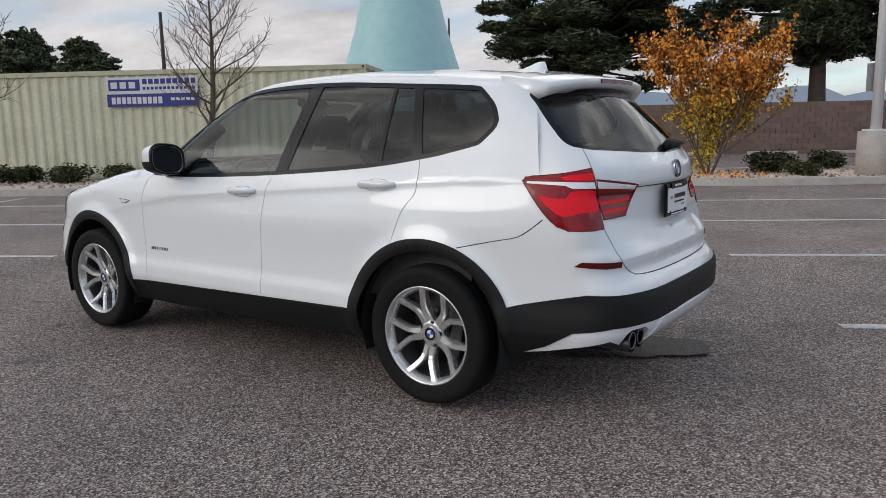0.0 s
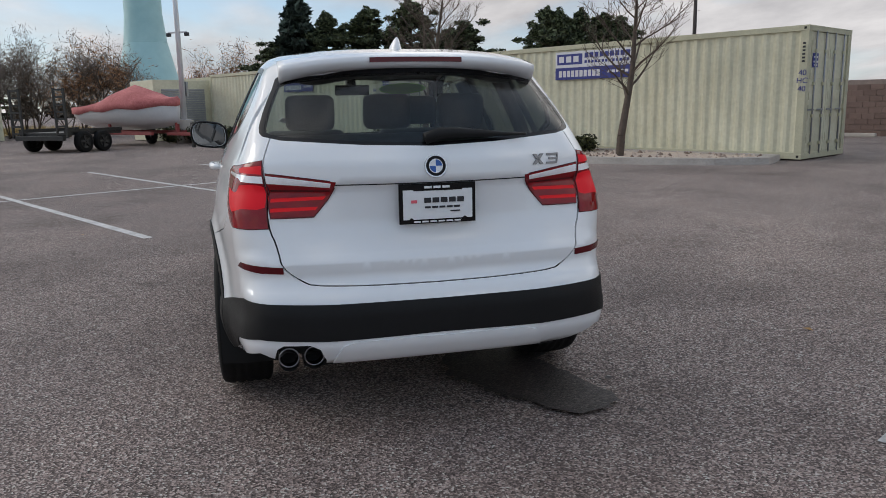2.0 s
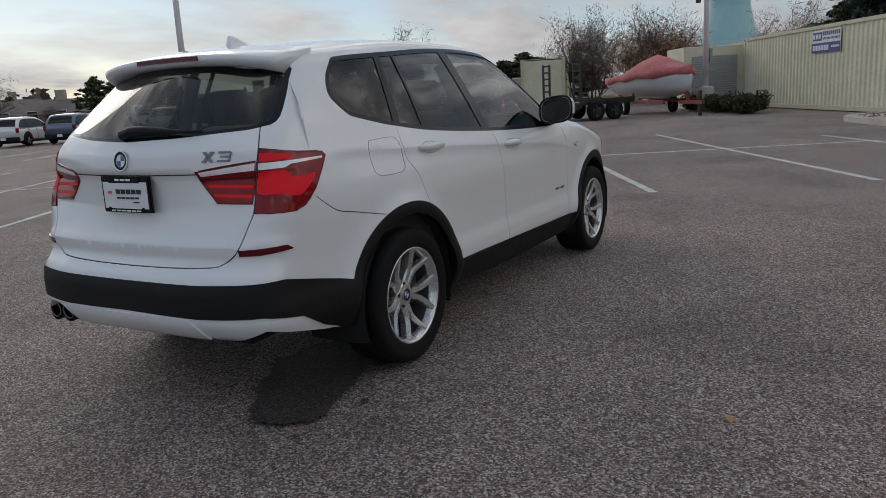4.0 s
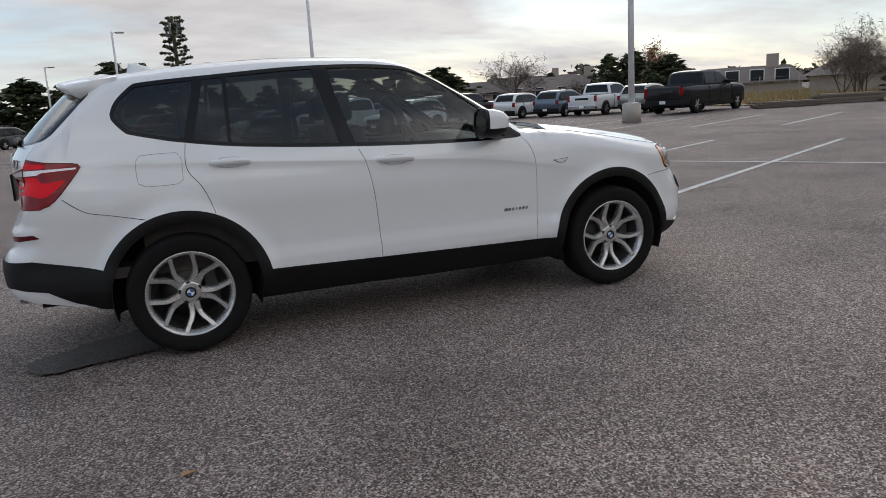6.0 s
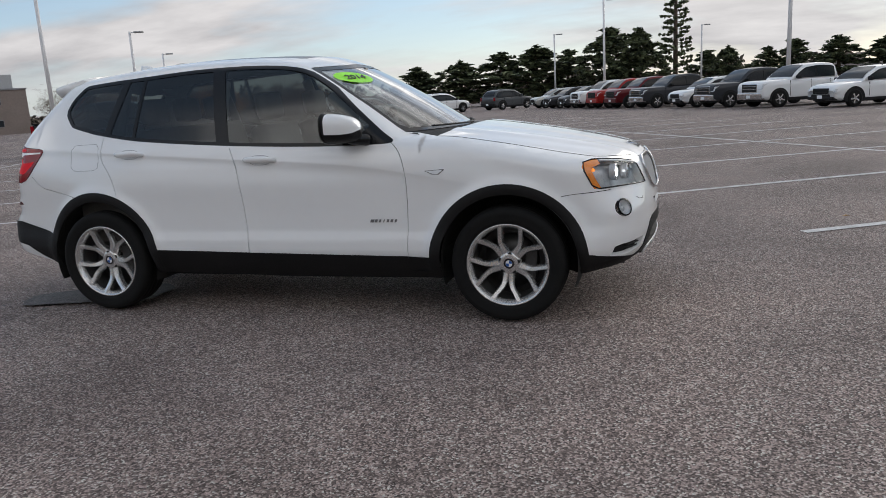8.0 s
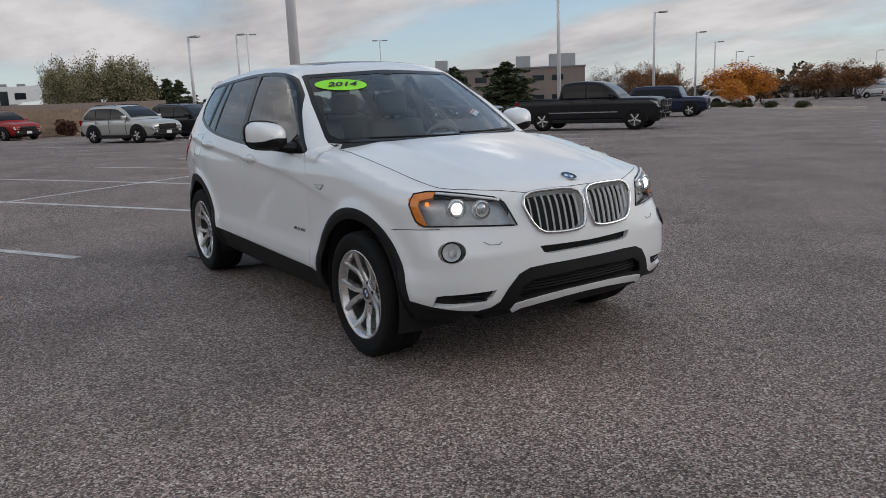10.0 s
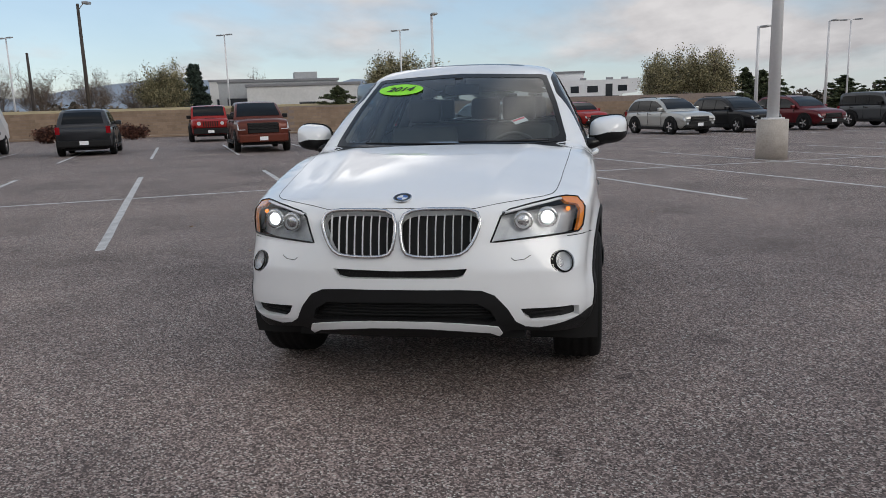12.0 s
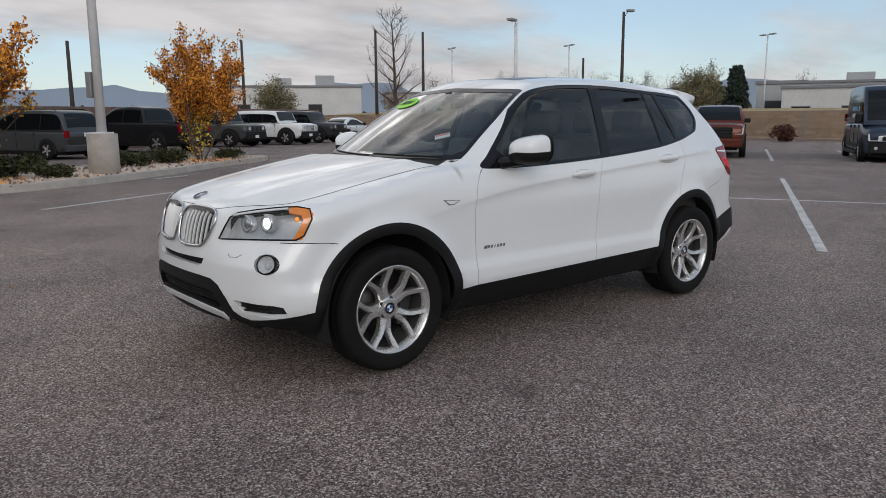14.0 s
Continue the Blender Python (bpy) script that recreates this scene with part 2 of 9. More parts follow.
def tube(points, radius, n=8, closed=False):
    """Verts and faces of a round bar along points; radius may be a list."""
    pts = [Vector(p) for p in points]
    k = len(pts)
    radii = radius if isinstance(radius, (list, tuple)) else [radius] * k
    verts, faces = [], []
    ref = None
    for i, p in enumerate(pts):
        a, b = pts[i - 1 if i or closed else 0], pts[(i + 1) % k if closed or i < k - 1 else i]
        d = (b - a).normalized()
        if ref is None:
            ref = d.orthogonal().normalized()
        ref = (ref - d * ref.dot(d)).normalized()
        side = d.cross(ref)
        for j in range(n):
            w = 2 * math.pi * j / n
            verts.append(p + (ref * math.cos(w) + side * math.sin(w)) * radii[i])
    for i in range(k if closed else k - 1):
        for j in range(n):
            a, b = i * n, ((i + 1) % k) * n
            faces.append((a + j, a + (j + 1) % n, b + (j + 1) % n, b + j))
    if not closed:
        faces += [tuple(range(n - 1, -1, -1)), tuple((k - 1) * n + j for j in range(n))]
    return verts, faces


def prism(outline, depth, m, bevel=0.0):
    """A polygon of (u, v) points, pushed out by depth along the local z of m, with a bevelled front edge."""
    bm = bmesh.new()
    vs = [bm.verts.new((u, v, 0)) for u, v in outline]
    f = bm.faces.new(vs)
    made = bmesh.ops.extrude_face_region(bm, geom=[f])["geom"]
    top = [g for g in made if isinstance(g, bmesh.types.BMVert)]
    for v in top:
        v.co.z += depth
    if bevel:
        tops = set(top)
        edges = [e for e in bm.edges if e.verts[0] in tops and e.verts[1] in tops]
        bmesh.ops.bevel(bm, geom=edges, offset=bevel, segments=2, affect="EDGES")
    bmesh.ops.recalc_face_normals(bm, faces=bm.faces)
    bmesh.ops.transform(bm, matrix=m, verts=bm.verts)
    return bm


def letters(text, size, depth=0.001, shear=0.0, squeeze=1.0, bold=0.0):
    """The mesh of a line of writing, centred on its origin, in the local xy plane."""
    c = bpy.data.curves.new("letters", "FONT")
    c.body, c.size, c.align_x, c.align_y, c.extrude, c.shear, c.offset = text, size, "CENTER", "CENTER", depth, shear, bold
    ob = bpy.data.objects.new("letters", c)
    scene.collection.objects.link(ob)
    me = bpy.data.meshes.new_from_object(ob.evaluated_get(bpy.context.evaluated_depsgraph_get()))
    bpy.data.objects.remove(ob)
    bpy.data.curves.remove(c)
    me.transform(Matrix.Diagonal((squeeze, 1, 1, 1)))
    me.materials.clear()
    return me


def curve(points, smooth=True, closed=False, step=0.025):
    """A line of closely set points through the given ones."""
    p = np.array(points, float)
    k = len(p)
    out = []
    for i in range(k if closed else k - 1):
        a, b, c, d = (p[(i - 1) % k if closed else max(i - 1, 0)], p[i], p[(i + 1) % k], p[(i + 2) % k if closed else min(i + 2, k - 1)])
        n = max(int(np.linalg.norm(c - b) / step), 1)
        for j in range(n):
            t = j / n
            if smooth:
                out.append(0.5 * (2 * b + (c - a) * t + (2 * a - 5 * b + 4 * c - d) * t * t + (3 * b - a - 3 * c + d) * t**3))
            else:
                out.append(b + (c - b) * t)
    if not closed:
        out.append(p[-1])
    return np.array(out)


def inside(points, poly):
    """Which of the points lie in the polygon."""
    x, y = points[:, 0], points[:, 1]
    ok = np.zeros(len(points), bool)
    a = np.asarray(poly)
    b = np.roll(a, -1, 0)
    for (x0, y0), (x1, y1) in zip(a, b):
        if y0 != y1:
            ok ^= ((y0 > y) != (y1 > y)) & (x < (x1 - x0) * (y - y0) / (y1 - y0) + x0)
    return ok


def grown(poly, by):
    """The polygon with its edge moved out (or, below zero, in)."""
    p = np.asarray(poly)
    d = np.roll(p, -1, 0) - np.roll(p, 1, 0)
    n = np.stack([d[:, 1], -d[:, 0]], 1)
    n /= np.linalg.norm(n, axis=1)[:, None] + 1e-9
    area = np.sum(p[:, 0] * np.roll(p[:, 1], -1) - np.roll(p[:, 0], -1) * p[:, 1])
    return p + n * by * np.sign(area)


def strip(line, width):
    """A narrow polygon along a line."""
    p = np.asarray(line)
    d = np.gradient(p, axis=0)
    n = np.stack([-d[:, 1], d[:, 0]], 1)
    n /= np.linalg.norm(n, axis=1)[:, None] + 1e-9
    return np.concatenate([p + n * width / 2, (p - n * width / 2)[::-1]])


def triangles(loops, step, lo, hi):
    """Points and triangles that keep to all the closed loops, over a box of the plane."""
    g = np.stack(np.meshgrid(np.arange(lo[0], hi[0] + step, step), np.arange(lo[1], hi[1] + step, step)), -1).reshape(-1, 2)
    pts, edges = [Vector(v) for v in g], []
    for loop in loops:
        k = len(pts)
        pts += [Vector(v) for v in loop]
        edges += [(k + i, k + (i + 1) % len(loop)) for i in range(len(loop))]
    out = delaunay_2d_cdt(pts, edges, [], 0, 1e-4)
    return np.array([tuple(v) for v in out[0]]), np.array([tuple(f) for f in out[2] if len(f) == 3])


# ---- ground ----
LOT_U, LOT_V = Vector((-0.4848, 0.8746, 0)), Vector((0.8746, 0.4848, 0))   # along the aisles, along the stalls
EAST, WEST = Vector((3.42, 1.845, 0)), Vector((-1.543, -4.10, 0))          # line ends on the two sides of the aisle
STALL = 2.735
HEAD = math.degrees(math.atan2(LOT_V.y, LOT_V.x))


def ground_z(x, y):
    """The lot is level round the car and falls gently to the north-west."""
    s = -0.6 * x + 0.8 * y - 4.0
    return -0.0142 * 3.0 * np.logaddexp(0, s / 3.0) * np.where(s > 400, 400 / np.maximum(s, 1), 1)


def gz(x, y):
    return float(ground_z(x, y))


def east(k, d):
    return EAST + LOT_U * (k * STALL) + LOT_V * d


def west(k, d):
    return WEST + LOT_U * (k * STALL) - LOT_V * d


def spread(lo, hi, fine, far):
    a = [0.0]
    while a[-1] < far:
        a.append(a[-1] + max(fine, a[-1] * 0.16))
    return np.array(sorted({-v for v in a} | set(a)))


def asphalt(name, dark, light, tone):
    m = bpy.data.materials.new(name)
    m.use_nodes = True
    t = m.node_tree
    b = t.nodes["Principled BSDF"]
    c = t.nodes.new("ShaderNodeTexCoord")

    def noise_at(scale, detail=4.0, rough=0.6):
        n = t.nodes.new("ShaderNodeTexNoise")
        n.inputs["Scale"].default_value, n.inputs["Detail"].default_value, n.inputs["Roughness"].default_value = scale, detail, rough
        link(t, c.outputs["Object"], n.inputs["Vector"])
        return n

    def ramp(src, stops):
        r = t.nodes.new("ShaderNodeValToRGB")
        while len(r.color_ramp.elements) < len(stops):
            r.color_ramp.elements.new(0.5)
        for e, (at, col) in zip(r.color_ramp.elements, stops):
            e.position, e.color = at, (*col, 1)
        link(t, src, r.inputs[0])
        return r

    def mix(kind, fac, a, bb):
        n = t.nodes.new("ShaderNodeMix")
        n.data_type, n.blend_type = "RGBA", kind
        n.inputs[0].default_value = fac
        link(t, a, n.inputs[6])
        link(t, bb, n.inputs[7])
        return n.outputs[2]

    cells = t.nodes.new("ShaderNodeTexVoronoi")
    cells.inputs["Scale"].default_value = 125.0
    link(t, c.outputs["Object"], cells.inputs["Vector"])
    grey = t.nodes.new("ShaderNodeRGBToBW")
    link(t, cells.outputs["Color"], grey.inputs[0])
    stones = ramp(grey.outputs[0], ((0.04, dark), (0.45, tuple(0.68 * a + 0.32 * q for a, q in zip(dark, light))), (0.74, light), (0.96, tuple(min(q * 1.9, 0.55) for q in light))))
    grain = ramp(noise_at(120, 5, 0.8).outputs[0], ((0.30, (0.50, 0.50, 0.50)), (0.70, (1.48, 1.48, 1.48))))
    clots = ramp(noise_at(17, 4, 0.7).outputs[0], ((0.32, (0.60, 0.59, 0.59)), (0.5, (1.0, 1.0, 1.0)), (0.70, (1.32, 1.31, 1.30))))
    blots = ramp(noise_at(0.55, 5, 0.62).outputs[0], ((0.30, (0.68, 0.665, 0.66)), (0.5, (1.0, 1.0, 1.0)), (0.72, (1.24, 1.215, 1.19))))
    wide = ramp(noise_at(0.06, 3, 0.5).outputs[0], ((0.3, (0.86, 0.86, 0.87)), (0.7, (1.12, 1.11, 1.09))))
    drips = ramp(noise_at(2.3, 3, 0.5).outputs[0], ((0.25, (0.50, 0.49, 0.49)), (0.345, (1, 1, 1))))
    # short dark scuffs and oil drops
    spots = t.nodes.new("ShaderNodeTexVoronoi")
    spots.inputs["Scale"].default_value = 1.1
    link(t, c.outputs["Object"], spots.inputs["Vector"])
    drops = ramp(spots.outputs["Distance"], ((0.03, (0.45, 0.44, 0.44)), (0.075, (1, 1, 1))))
    col = mix("MULTIPLY", 1.0, stones.outputs[0], grain.outputs[0])
    col = mix("MULTIPLY", 0.22, col, clots.outputs[0])
    col = mix("MULTIPLY", 1.0, col, blots.outputs[0])
    col = mix("MULTIPLY", 1.0, col, wide.outputs[0])
    col = mix("MULTIPLY", 0.8, col, drips.outputs[0])
    col = mix("MULTIPLY", 0.7, col, drops.outputs[0])
    b.inputs["Specular IOR Level"].default_value = 0.32
    b.inputs["Roughness"].default_value = tone
    link(t, col, b.inputs["Base Color"])
    bp = t.nodes.new("ShaderNodeBump")
    bp.inputs["Strength"].default_value, bp.inputs["Distance"].default_value = 0.55, 0.006
    link(t, cells.outputs["Distance"], bp.inputs["Height"])
    link(t, bp.outputs[0], b.inputs["Normal"])
    return m


ASPHALT = asphalt("asphalt", (0.036, 0.027, 0.024), (0.372, 0.292, 0.266), 0.8)
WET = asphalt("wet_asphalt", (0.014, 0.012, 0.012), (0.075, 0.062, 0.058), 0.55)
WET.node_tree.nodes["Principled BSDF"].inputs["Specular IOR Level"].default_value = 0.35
ROAD_PAINT = material("worn_line_paint", (0.52, 0.51, 0.50), 0.8, vary=0.45, scale=5, bump=0.3, bump_scale=120)
CONCRETE = material("pale_concrete", (0.42, 0.38, 0.34), 0.85, vary=0.22, scale=3, bump=0.25, bump_scale=60)
ROCK = material("red_brown_rock", (0.26, 0.17, 0.13), 0.9, vary=0.4, scale=4, tint=(0.42, 0.34, 0.28), random_tint=0.6, bump=0.4, bump_scale=20)
DRY_GRASS = material("dry_grass", (0.30, 0.20, 0.09), 0.9, vary=0.4, scale=0.6, tint=(0.34, 0.27, 0.13), bump=0.6, bump_scale=6)

gx = spread(0, 0, 4.0, 900)
gv = [(x, y, gz(x, y)) for y in gx for x in gx]
gn = len(gx)
ground = put("ground", mesh("ground", gv, [(j * gn + i, j * gn + i + 1, (j + 1) * gn + i + 1, (j + 1) * gn + i) for j in range(gn - 1) for i in range(gn - 1)]), ASPHALT)
tagged(ground, "worn grey-brown asphalt of a large parking lot", "ground", "", "structure")


def ribbon(name, a, b, width, mat, lift=0.004, steps=None, jag=0.0):
    """A painted line on the ground from a to b."""
    a, b = Vector(a), Vector(b)
    n = steps or max(int((b - a).length / 1.0), 2)
    side = (b - a).normalized().cross(Vector((0, 0, 1))) * width / 2
    v = []
    for i in range(n + 1):
        p = a + (b - a) * (i / n)
        for s in (-1, 1):
            q = p + side * s * (1 + jag * random.uniform(-1, 1))
            v.append((q.x, q.y, gz(q.x, q.y) + lift))
    return put(name, mesh(name, v, [(2 * i, 2 * i + 1, 2 * i + 3, 2 * i + 2) for i in range(n)], False), mat)


def stall_line(a, b):
    return tagged(ribbon("stall_line", a, b, 0.105, ROAD_PAINT, 0.004, None, 0.10), "worn white parking stall line painted on asphalt", "stall line", "painted stall lines", "structure")


for k in range(-3, 12):
    if k != -3:
        stall_line(east(k, 0.0), east(k, 10.1))
    else:
        stall_line(east(k, 0.15), east(k, 7.2))
for k in range(-2, 13):
    stall_line(west(k, 0.0), west(k, 10.1) if k > -1 else west(k, 11.3))
stall_line(west(-3, 5.4), west(-3, 6.6))
stall_line(east(-3.6, 5.25), east(11, 5.25))
stall_line(west(-2.4, 5.25), west(12, 5.25))
for k in range(1, 15):
    stall_line(east(k, 15.4), east(k, 22.6))
for k in range(-2, 22):
    stall_line(west(k, 17.7), west(k, 27.0))
for x, y, w in ((12.45, -16.63, 4.5), (10.6, -17.4, 4.2), (7.6, -19.2, 4.2), (4.6, -20.8, 4.2), (1.6, -22.4, 4.2)):
    stall_line((x, y, 0), (x + 0.4848 * w, y - 0.8746 * w, 0))


def kerbed_island(name, outline, label, height=0.14, wide=0.3, fill=None):
    """A raised island: concrete kerb round the edge, with rock mulch inside."""
    p = curve(outline, closed=True, step=0.6)
    q = grown(p, -wide)
    n = len(p)
    top = [(x, y, gz(x, y) + height) for x, y in p]
    base = [(x, y, gz(x, y) - 0.02) for x, y in grown(p, 0.03)]
    inner = [(x, y, gz(x, y) + height) for x, y in q]
    low = [(x, y, gz(x, y) + height - 0.05) for x, y in q]
    v = base + top + inner + low
    f = [(r * n + i, r * n + (i + 1) % n, (r + 1) * n + (i + 1) % n, (r + 1) * n + i) for r in range(3) for i in range(n)]
    ob = empty(name, None, label, "kerbed island", "", "structure")
    put("kerb", mesh("kerb", v, f, False), CONCRETE, ob)
    pts, tri = triangles([q], 0.7, q.min(0), q.max(0))
    tri = tri[inside(pts[tri].mean(1), q)]
    put("bed", mesh("bed", [(x, y, gz(x, y) + height - 0.03 + 0.03 * noise.noise((x, y, 0))) for x, y in pts], tri), fill or ROCK, ob)
    # loose stones
    lo, hi = q.min(0), q.max(0)
    sv, sf = [], []
    rng = np.random.default_rng(len(outline) + int(abs(lo[0] * 10)))
    area_m = (hi[0] - lo[0]) * (hi[1] - lo[1])
    cand = rng.uniform(lo, hi, (int(min(area_m * 16, 2600)), 2))
    for x, y in cand[inside(cand, grown(q, -0.05))]:
        r = rng.uniform(0.03, 0.085)
        z = gz(x, y) + height - 0.02
        b = len(sv)
        ang = rng.uniform(0, 6.28)
        for i in range(5):
            a = ang + i * 1.2566
            sv.append((x + r * math.cos(a) * rng.uniform(0.7, 1.2), y + r * math.sin(a) * rng.uniform(0.7, 1.2), z - 0.02))
        sv.append((x, y, z + r * rng.uniform(0.5, 0.9)))
        sf += [(b + i, b + (i + 1) % 5, b + 5) for i in range(5)]
    put("stones", mesh("stones", sv, sf, False), ROCK, ob)
    ob.children[-1]["kind"] = "stuff"
    return ob


kerbed_island("island_1", [(18.6, -2.1), (15.6, -3.35), (12.8, -4.85), (10.3, -6.9), (8.9, -8.7), (8.6, -9.8), (9.3, -10.6), (12.5, -9.0), (20.3, -4.9), (20.6, -3.4), (19.9, -2.5)], "long rock-covered planting island with a pale concrete kerb")
kerbed_island("island_2", [(2.5, -12.25), (0.4, -12.6), (-2.2, -14.3), (-5.2, -17.0), (-7.6, -19.0), (-8.3, -20.3), (-7.4, -20.9), (-5.5, -20.4), (-2.8, -18.9), (0.5, -17.2), (2.3, -15.9), (3.3, -14.4), (3.3, -13.0)], "planting island with a pale concrete kerb, rocks and shrubs")
kerbed_island("island_3", [(-14.2, -23.4), (-16.4, -23.2), (-19.0, -24.2), (-20.6, -26.3), (-22.5, -31.0), (-23.5, -34.5), (-21.0, -35.0), (-17.5, -30.0), (-14.8, -26.0)], "kerbed island with small shrubs and a bare tree")
kerbed_island("island_4", [(-21.0, 46.0), (-23.5, 44.0), (-30.0, 47.5), (-38.0, 52.0), (-39.5, 54.5), (-37.0, 55.0), (-30.0, 51.5), (-22.0, 48.0)], "far kerbed island with shrubs")

# dry grass field past the north-east edge of the lot
edge = curve([(27, 22.5), (31, 20.5), (36, 17.5), (38.5, 15.5), (60, 12), (80, 35), (70, 70), (45, 62), (36, 44), (29.5, 32)], closed=True, smooth=False, step=0.8)
fp, ft = triangles([edge], 3.0, edge.min(0), edge.max(0))
tagged(put("dry_field", mesh("dry_field", [(x, y, gz(x, y) + 0.03 + 0.05 * abs(noise.noise((x * 0.4, y * 0.4, 0)))) for x, y in fp], ft[inside(fp[ft].mean(1), edge)]), DRY_GRASS), "field of dry tan grass beside the lot", "field", "", "structure")
rng = np.random.default_rng(17)
tuft = rng.uniform((26, 12), (62, 50), (9000, 2))
tuft = tuft[inside(tuft, edge)]
gv2, gf2 = [], []
for x, y in tuft:
    h, a = rng.uniform(0.18, 0.5), rng.uniform(0, 6.28)
    for j in range(3):
        b = len(gv2)
        lx, ly = rng.normal(0, 0.12, 2)
        z = gz(x, y)
        gv2 += [(x - 0.03 * math.cos(a + j), y - 0.03 * math.sin(a + j), z), (x + 0.03 * math.cos(a + j), y + 0.03 * math.sin(a + j), z), (x + lx, y + ly, z + h)]
        gf2.append((b, b + 1, b + 2))
tagged(put("dry_grass_blades", mesh("dry_grass_blades", gv2, gf2, False), DRY_GRASS), "long dry grass at the lot's edge", "grass", "", "stuff")

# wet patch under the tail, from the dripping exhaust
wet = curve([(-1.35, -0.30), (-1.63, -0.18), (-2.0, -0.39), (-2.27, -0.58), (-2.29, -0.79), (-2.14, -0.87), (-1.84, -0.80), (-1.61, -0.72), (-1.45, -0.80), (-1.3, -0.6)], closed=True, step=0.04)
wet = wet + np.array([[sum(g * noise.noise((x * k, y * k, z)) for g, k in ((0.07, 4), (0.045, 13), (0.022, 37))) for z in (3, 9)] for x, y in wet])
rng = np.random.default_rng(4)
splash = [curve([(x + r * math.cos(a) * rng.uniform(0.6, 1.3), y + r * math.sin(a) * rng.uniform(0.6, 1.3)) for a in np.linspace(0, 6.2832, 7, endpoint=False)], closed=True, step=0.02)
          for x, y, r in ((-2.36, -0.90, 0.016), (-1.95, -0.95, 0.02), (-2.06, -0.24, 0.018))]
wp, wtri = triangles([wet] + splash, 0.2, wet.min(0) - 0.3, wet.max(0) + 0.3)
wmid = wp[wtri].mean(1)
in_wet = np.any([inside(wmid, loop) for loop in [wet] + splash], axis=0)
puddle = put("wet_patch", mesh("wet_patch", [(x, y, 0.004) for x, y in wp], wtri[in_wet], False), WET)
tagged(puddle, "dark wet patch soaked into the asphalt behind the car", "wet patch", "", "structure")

# a few fallen leaves on the asphalt
LEAF_TAN = material("tan_fallen_leaf", (0.42, 0.24, 0.09), 0.8, vary=0.2, scale=30)
for x, y, a in ((-1.55, -2.44, 20), (-3.1, -3.9, 70), (2.6, -2.9, 140), (-4.2, 1.7, 10), (3.9, 2.6, 200)):
    leaf = put("fallen_leaf", mesh("fallen_leaf", [(-0.035, 0, 0.006), (0, 0.018, 0.014), (0.04, 0, 0.008), (0, -0.016, 0.016), (0, 0, 0.005)], [(0, 4, 1), (1, 4, 2), (2, 4, 3), (3, 4, 0)]), LEAF_TAN)
    leaf.matrix_basis = pose(x, y, gz(x, y), 0, 0, a)
    tagged(leaf, "small curled tan leaf lying on the asphalt", "leaf", "fallen leaves")
# ---- the white car: one smooth body, cut into panels ----


def prof(*pairs):
    """A smooth line through (place, value) pairs, with no overshoot."""
    a = np.array(pairs, float)
    x, v = a[:, 0], a[:, 1]
    d = np.diff(v) / np.diff(x)
    m = np.zeros(len(x))
    m[0], m[-1] = d[0], d[-1]
    good = d[1:] * d[:-1] > 0
    m[1:-1][good] = 2 * d[1:][good] * d[:-1][good] / (d[1:] + d[:-1])[good]

    def f(q):
        q = np.clip(np.asarray(q, float), x[0], x[-1])
        i = np.clip(np.searchsorted(x, q) - 1, 0, len(x) - 2)
        h = x[i + 1] - x[i]
        t = (q - x[i]) / h
        return (2 * t**3 - 3 * t**2 + 1) * v[i] + (t**3 - 2 * t**2 + t) * h * m[i] + (3 * t**2 - 2 * t**3) * v[i + 1] + (t**3 - t**2) * h * m[i + 1]

    return f


def smax(a, b, k):
    h = np.clip(0.5 + 0.5 * (a - b) / k, 0, 1)
    return b + (a - b) * h + k * h * (1 - h)


WIDTH = prof((0.2, 0.80), (0.28, 0.855), (0.36, 0.893), (0.43, 0.914), (0.485, 0.913), (0.56, 0.900), (0.66, 0.899), (0.76, 0.903), (0.85, 0.908), (0.95, 0.902), (1.02, 0.887),
             (1.08, 0.868), (1.15, 0.838), (1.25, 0.795), (1.35, 0.748), (1.45, 0.697), (1.55, 0.642), (1.62, 0.595), (1.75, 0.50))
REAR = prof((0.2, -2.12), (0.3, -2.22), (0.36, -2.34), (0.44, -2.385), (0.55, -2.39), (0.61, -2.375), (0.655, -2.335), (0.69, -2.318), (0.745, -2.324), (0.757, -2.320), (0.785, -2.303),
            (0.83, -2.287), (0.93, -2.275), (1.02, -2.283), (1.06, -2.312), (1.12, -2.307), (1.19, -2.268), (1.3, -2.175), (1.4, -2.075), (1.5, -1.965), (1.6, -1.85), (1.7, -1.75))
TAIL_BOW = prof((0.8, 0.055), (0.885, 0.066), (0.93, 0.072), (1.0, 0.100), (1.06, 0.132), (1.15, 0.135), (1.234, 0.150), (1.47, 0.215), (1.7, 0.25))
NOSE = prof((0.2, 2.0), (0.27, 2.10), (0.33, 2.19), (0.4, 2.225), (0.5, 2.238), (0.62, 2.238), (0.72, 2.228), (0.82, 2.205), (0.9, 2.175), (0.97, 2.12), (1.05, 2.0))
SCREEN = prof((1.0, 1.19), (1.1, 1.03), (1.2, 0.87), (1.3, 0.705), (1.4, 0.53), (1.5, 0.345), (1.6, 0.145), (1.7, -0.07))
ROOF = prof((-2.2, 1.49), (-1.95, 1.553), (-1.75, 1.589), (-1.5, 1.618), (-1.1, 1.652), (-0.7, 1.666), (-0.35, 1.660), (0.0, 1.638), (0.2, 1.602), (0.5, 1.51))
HOOD = prof((0.6, 1.158), (1.0, 1.141), (1.2, 1.120), (1.5, 1.075), (1.8, 1.020), (2.0, 0.972), (2.12, 0.935), (2.25, 0.86))
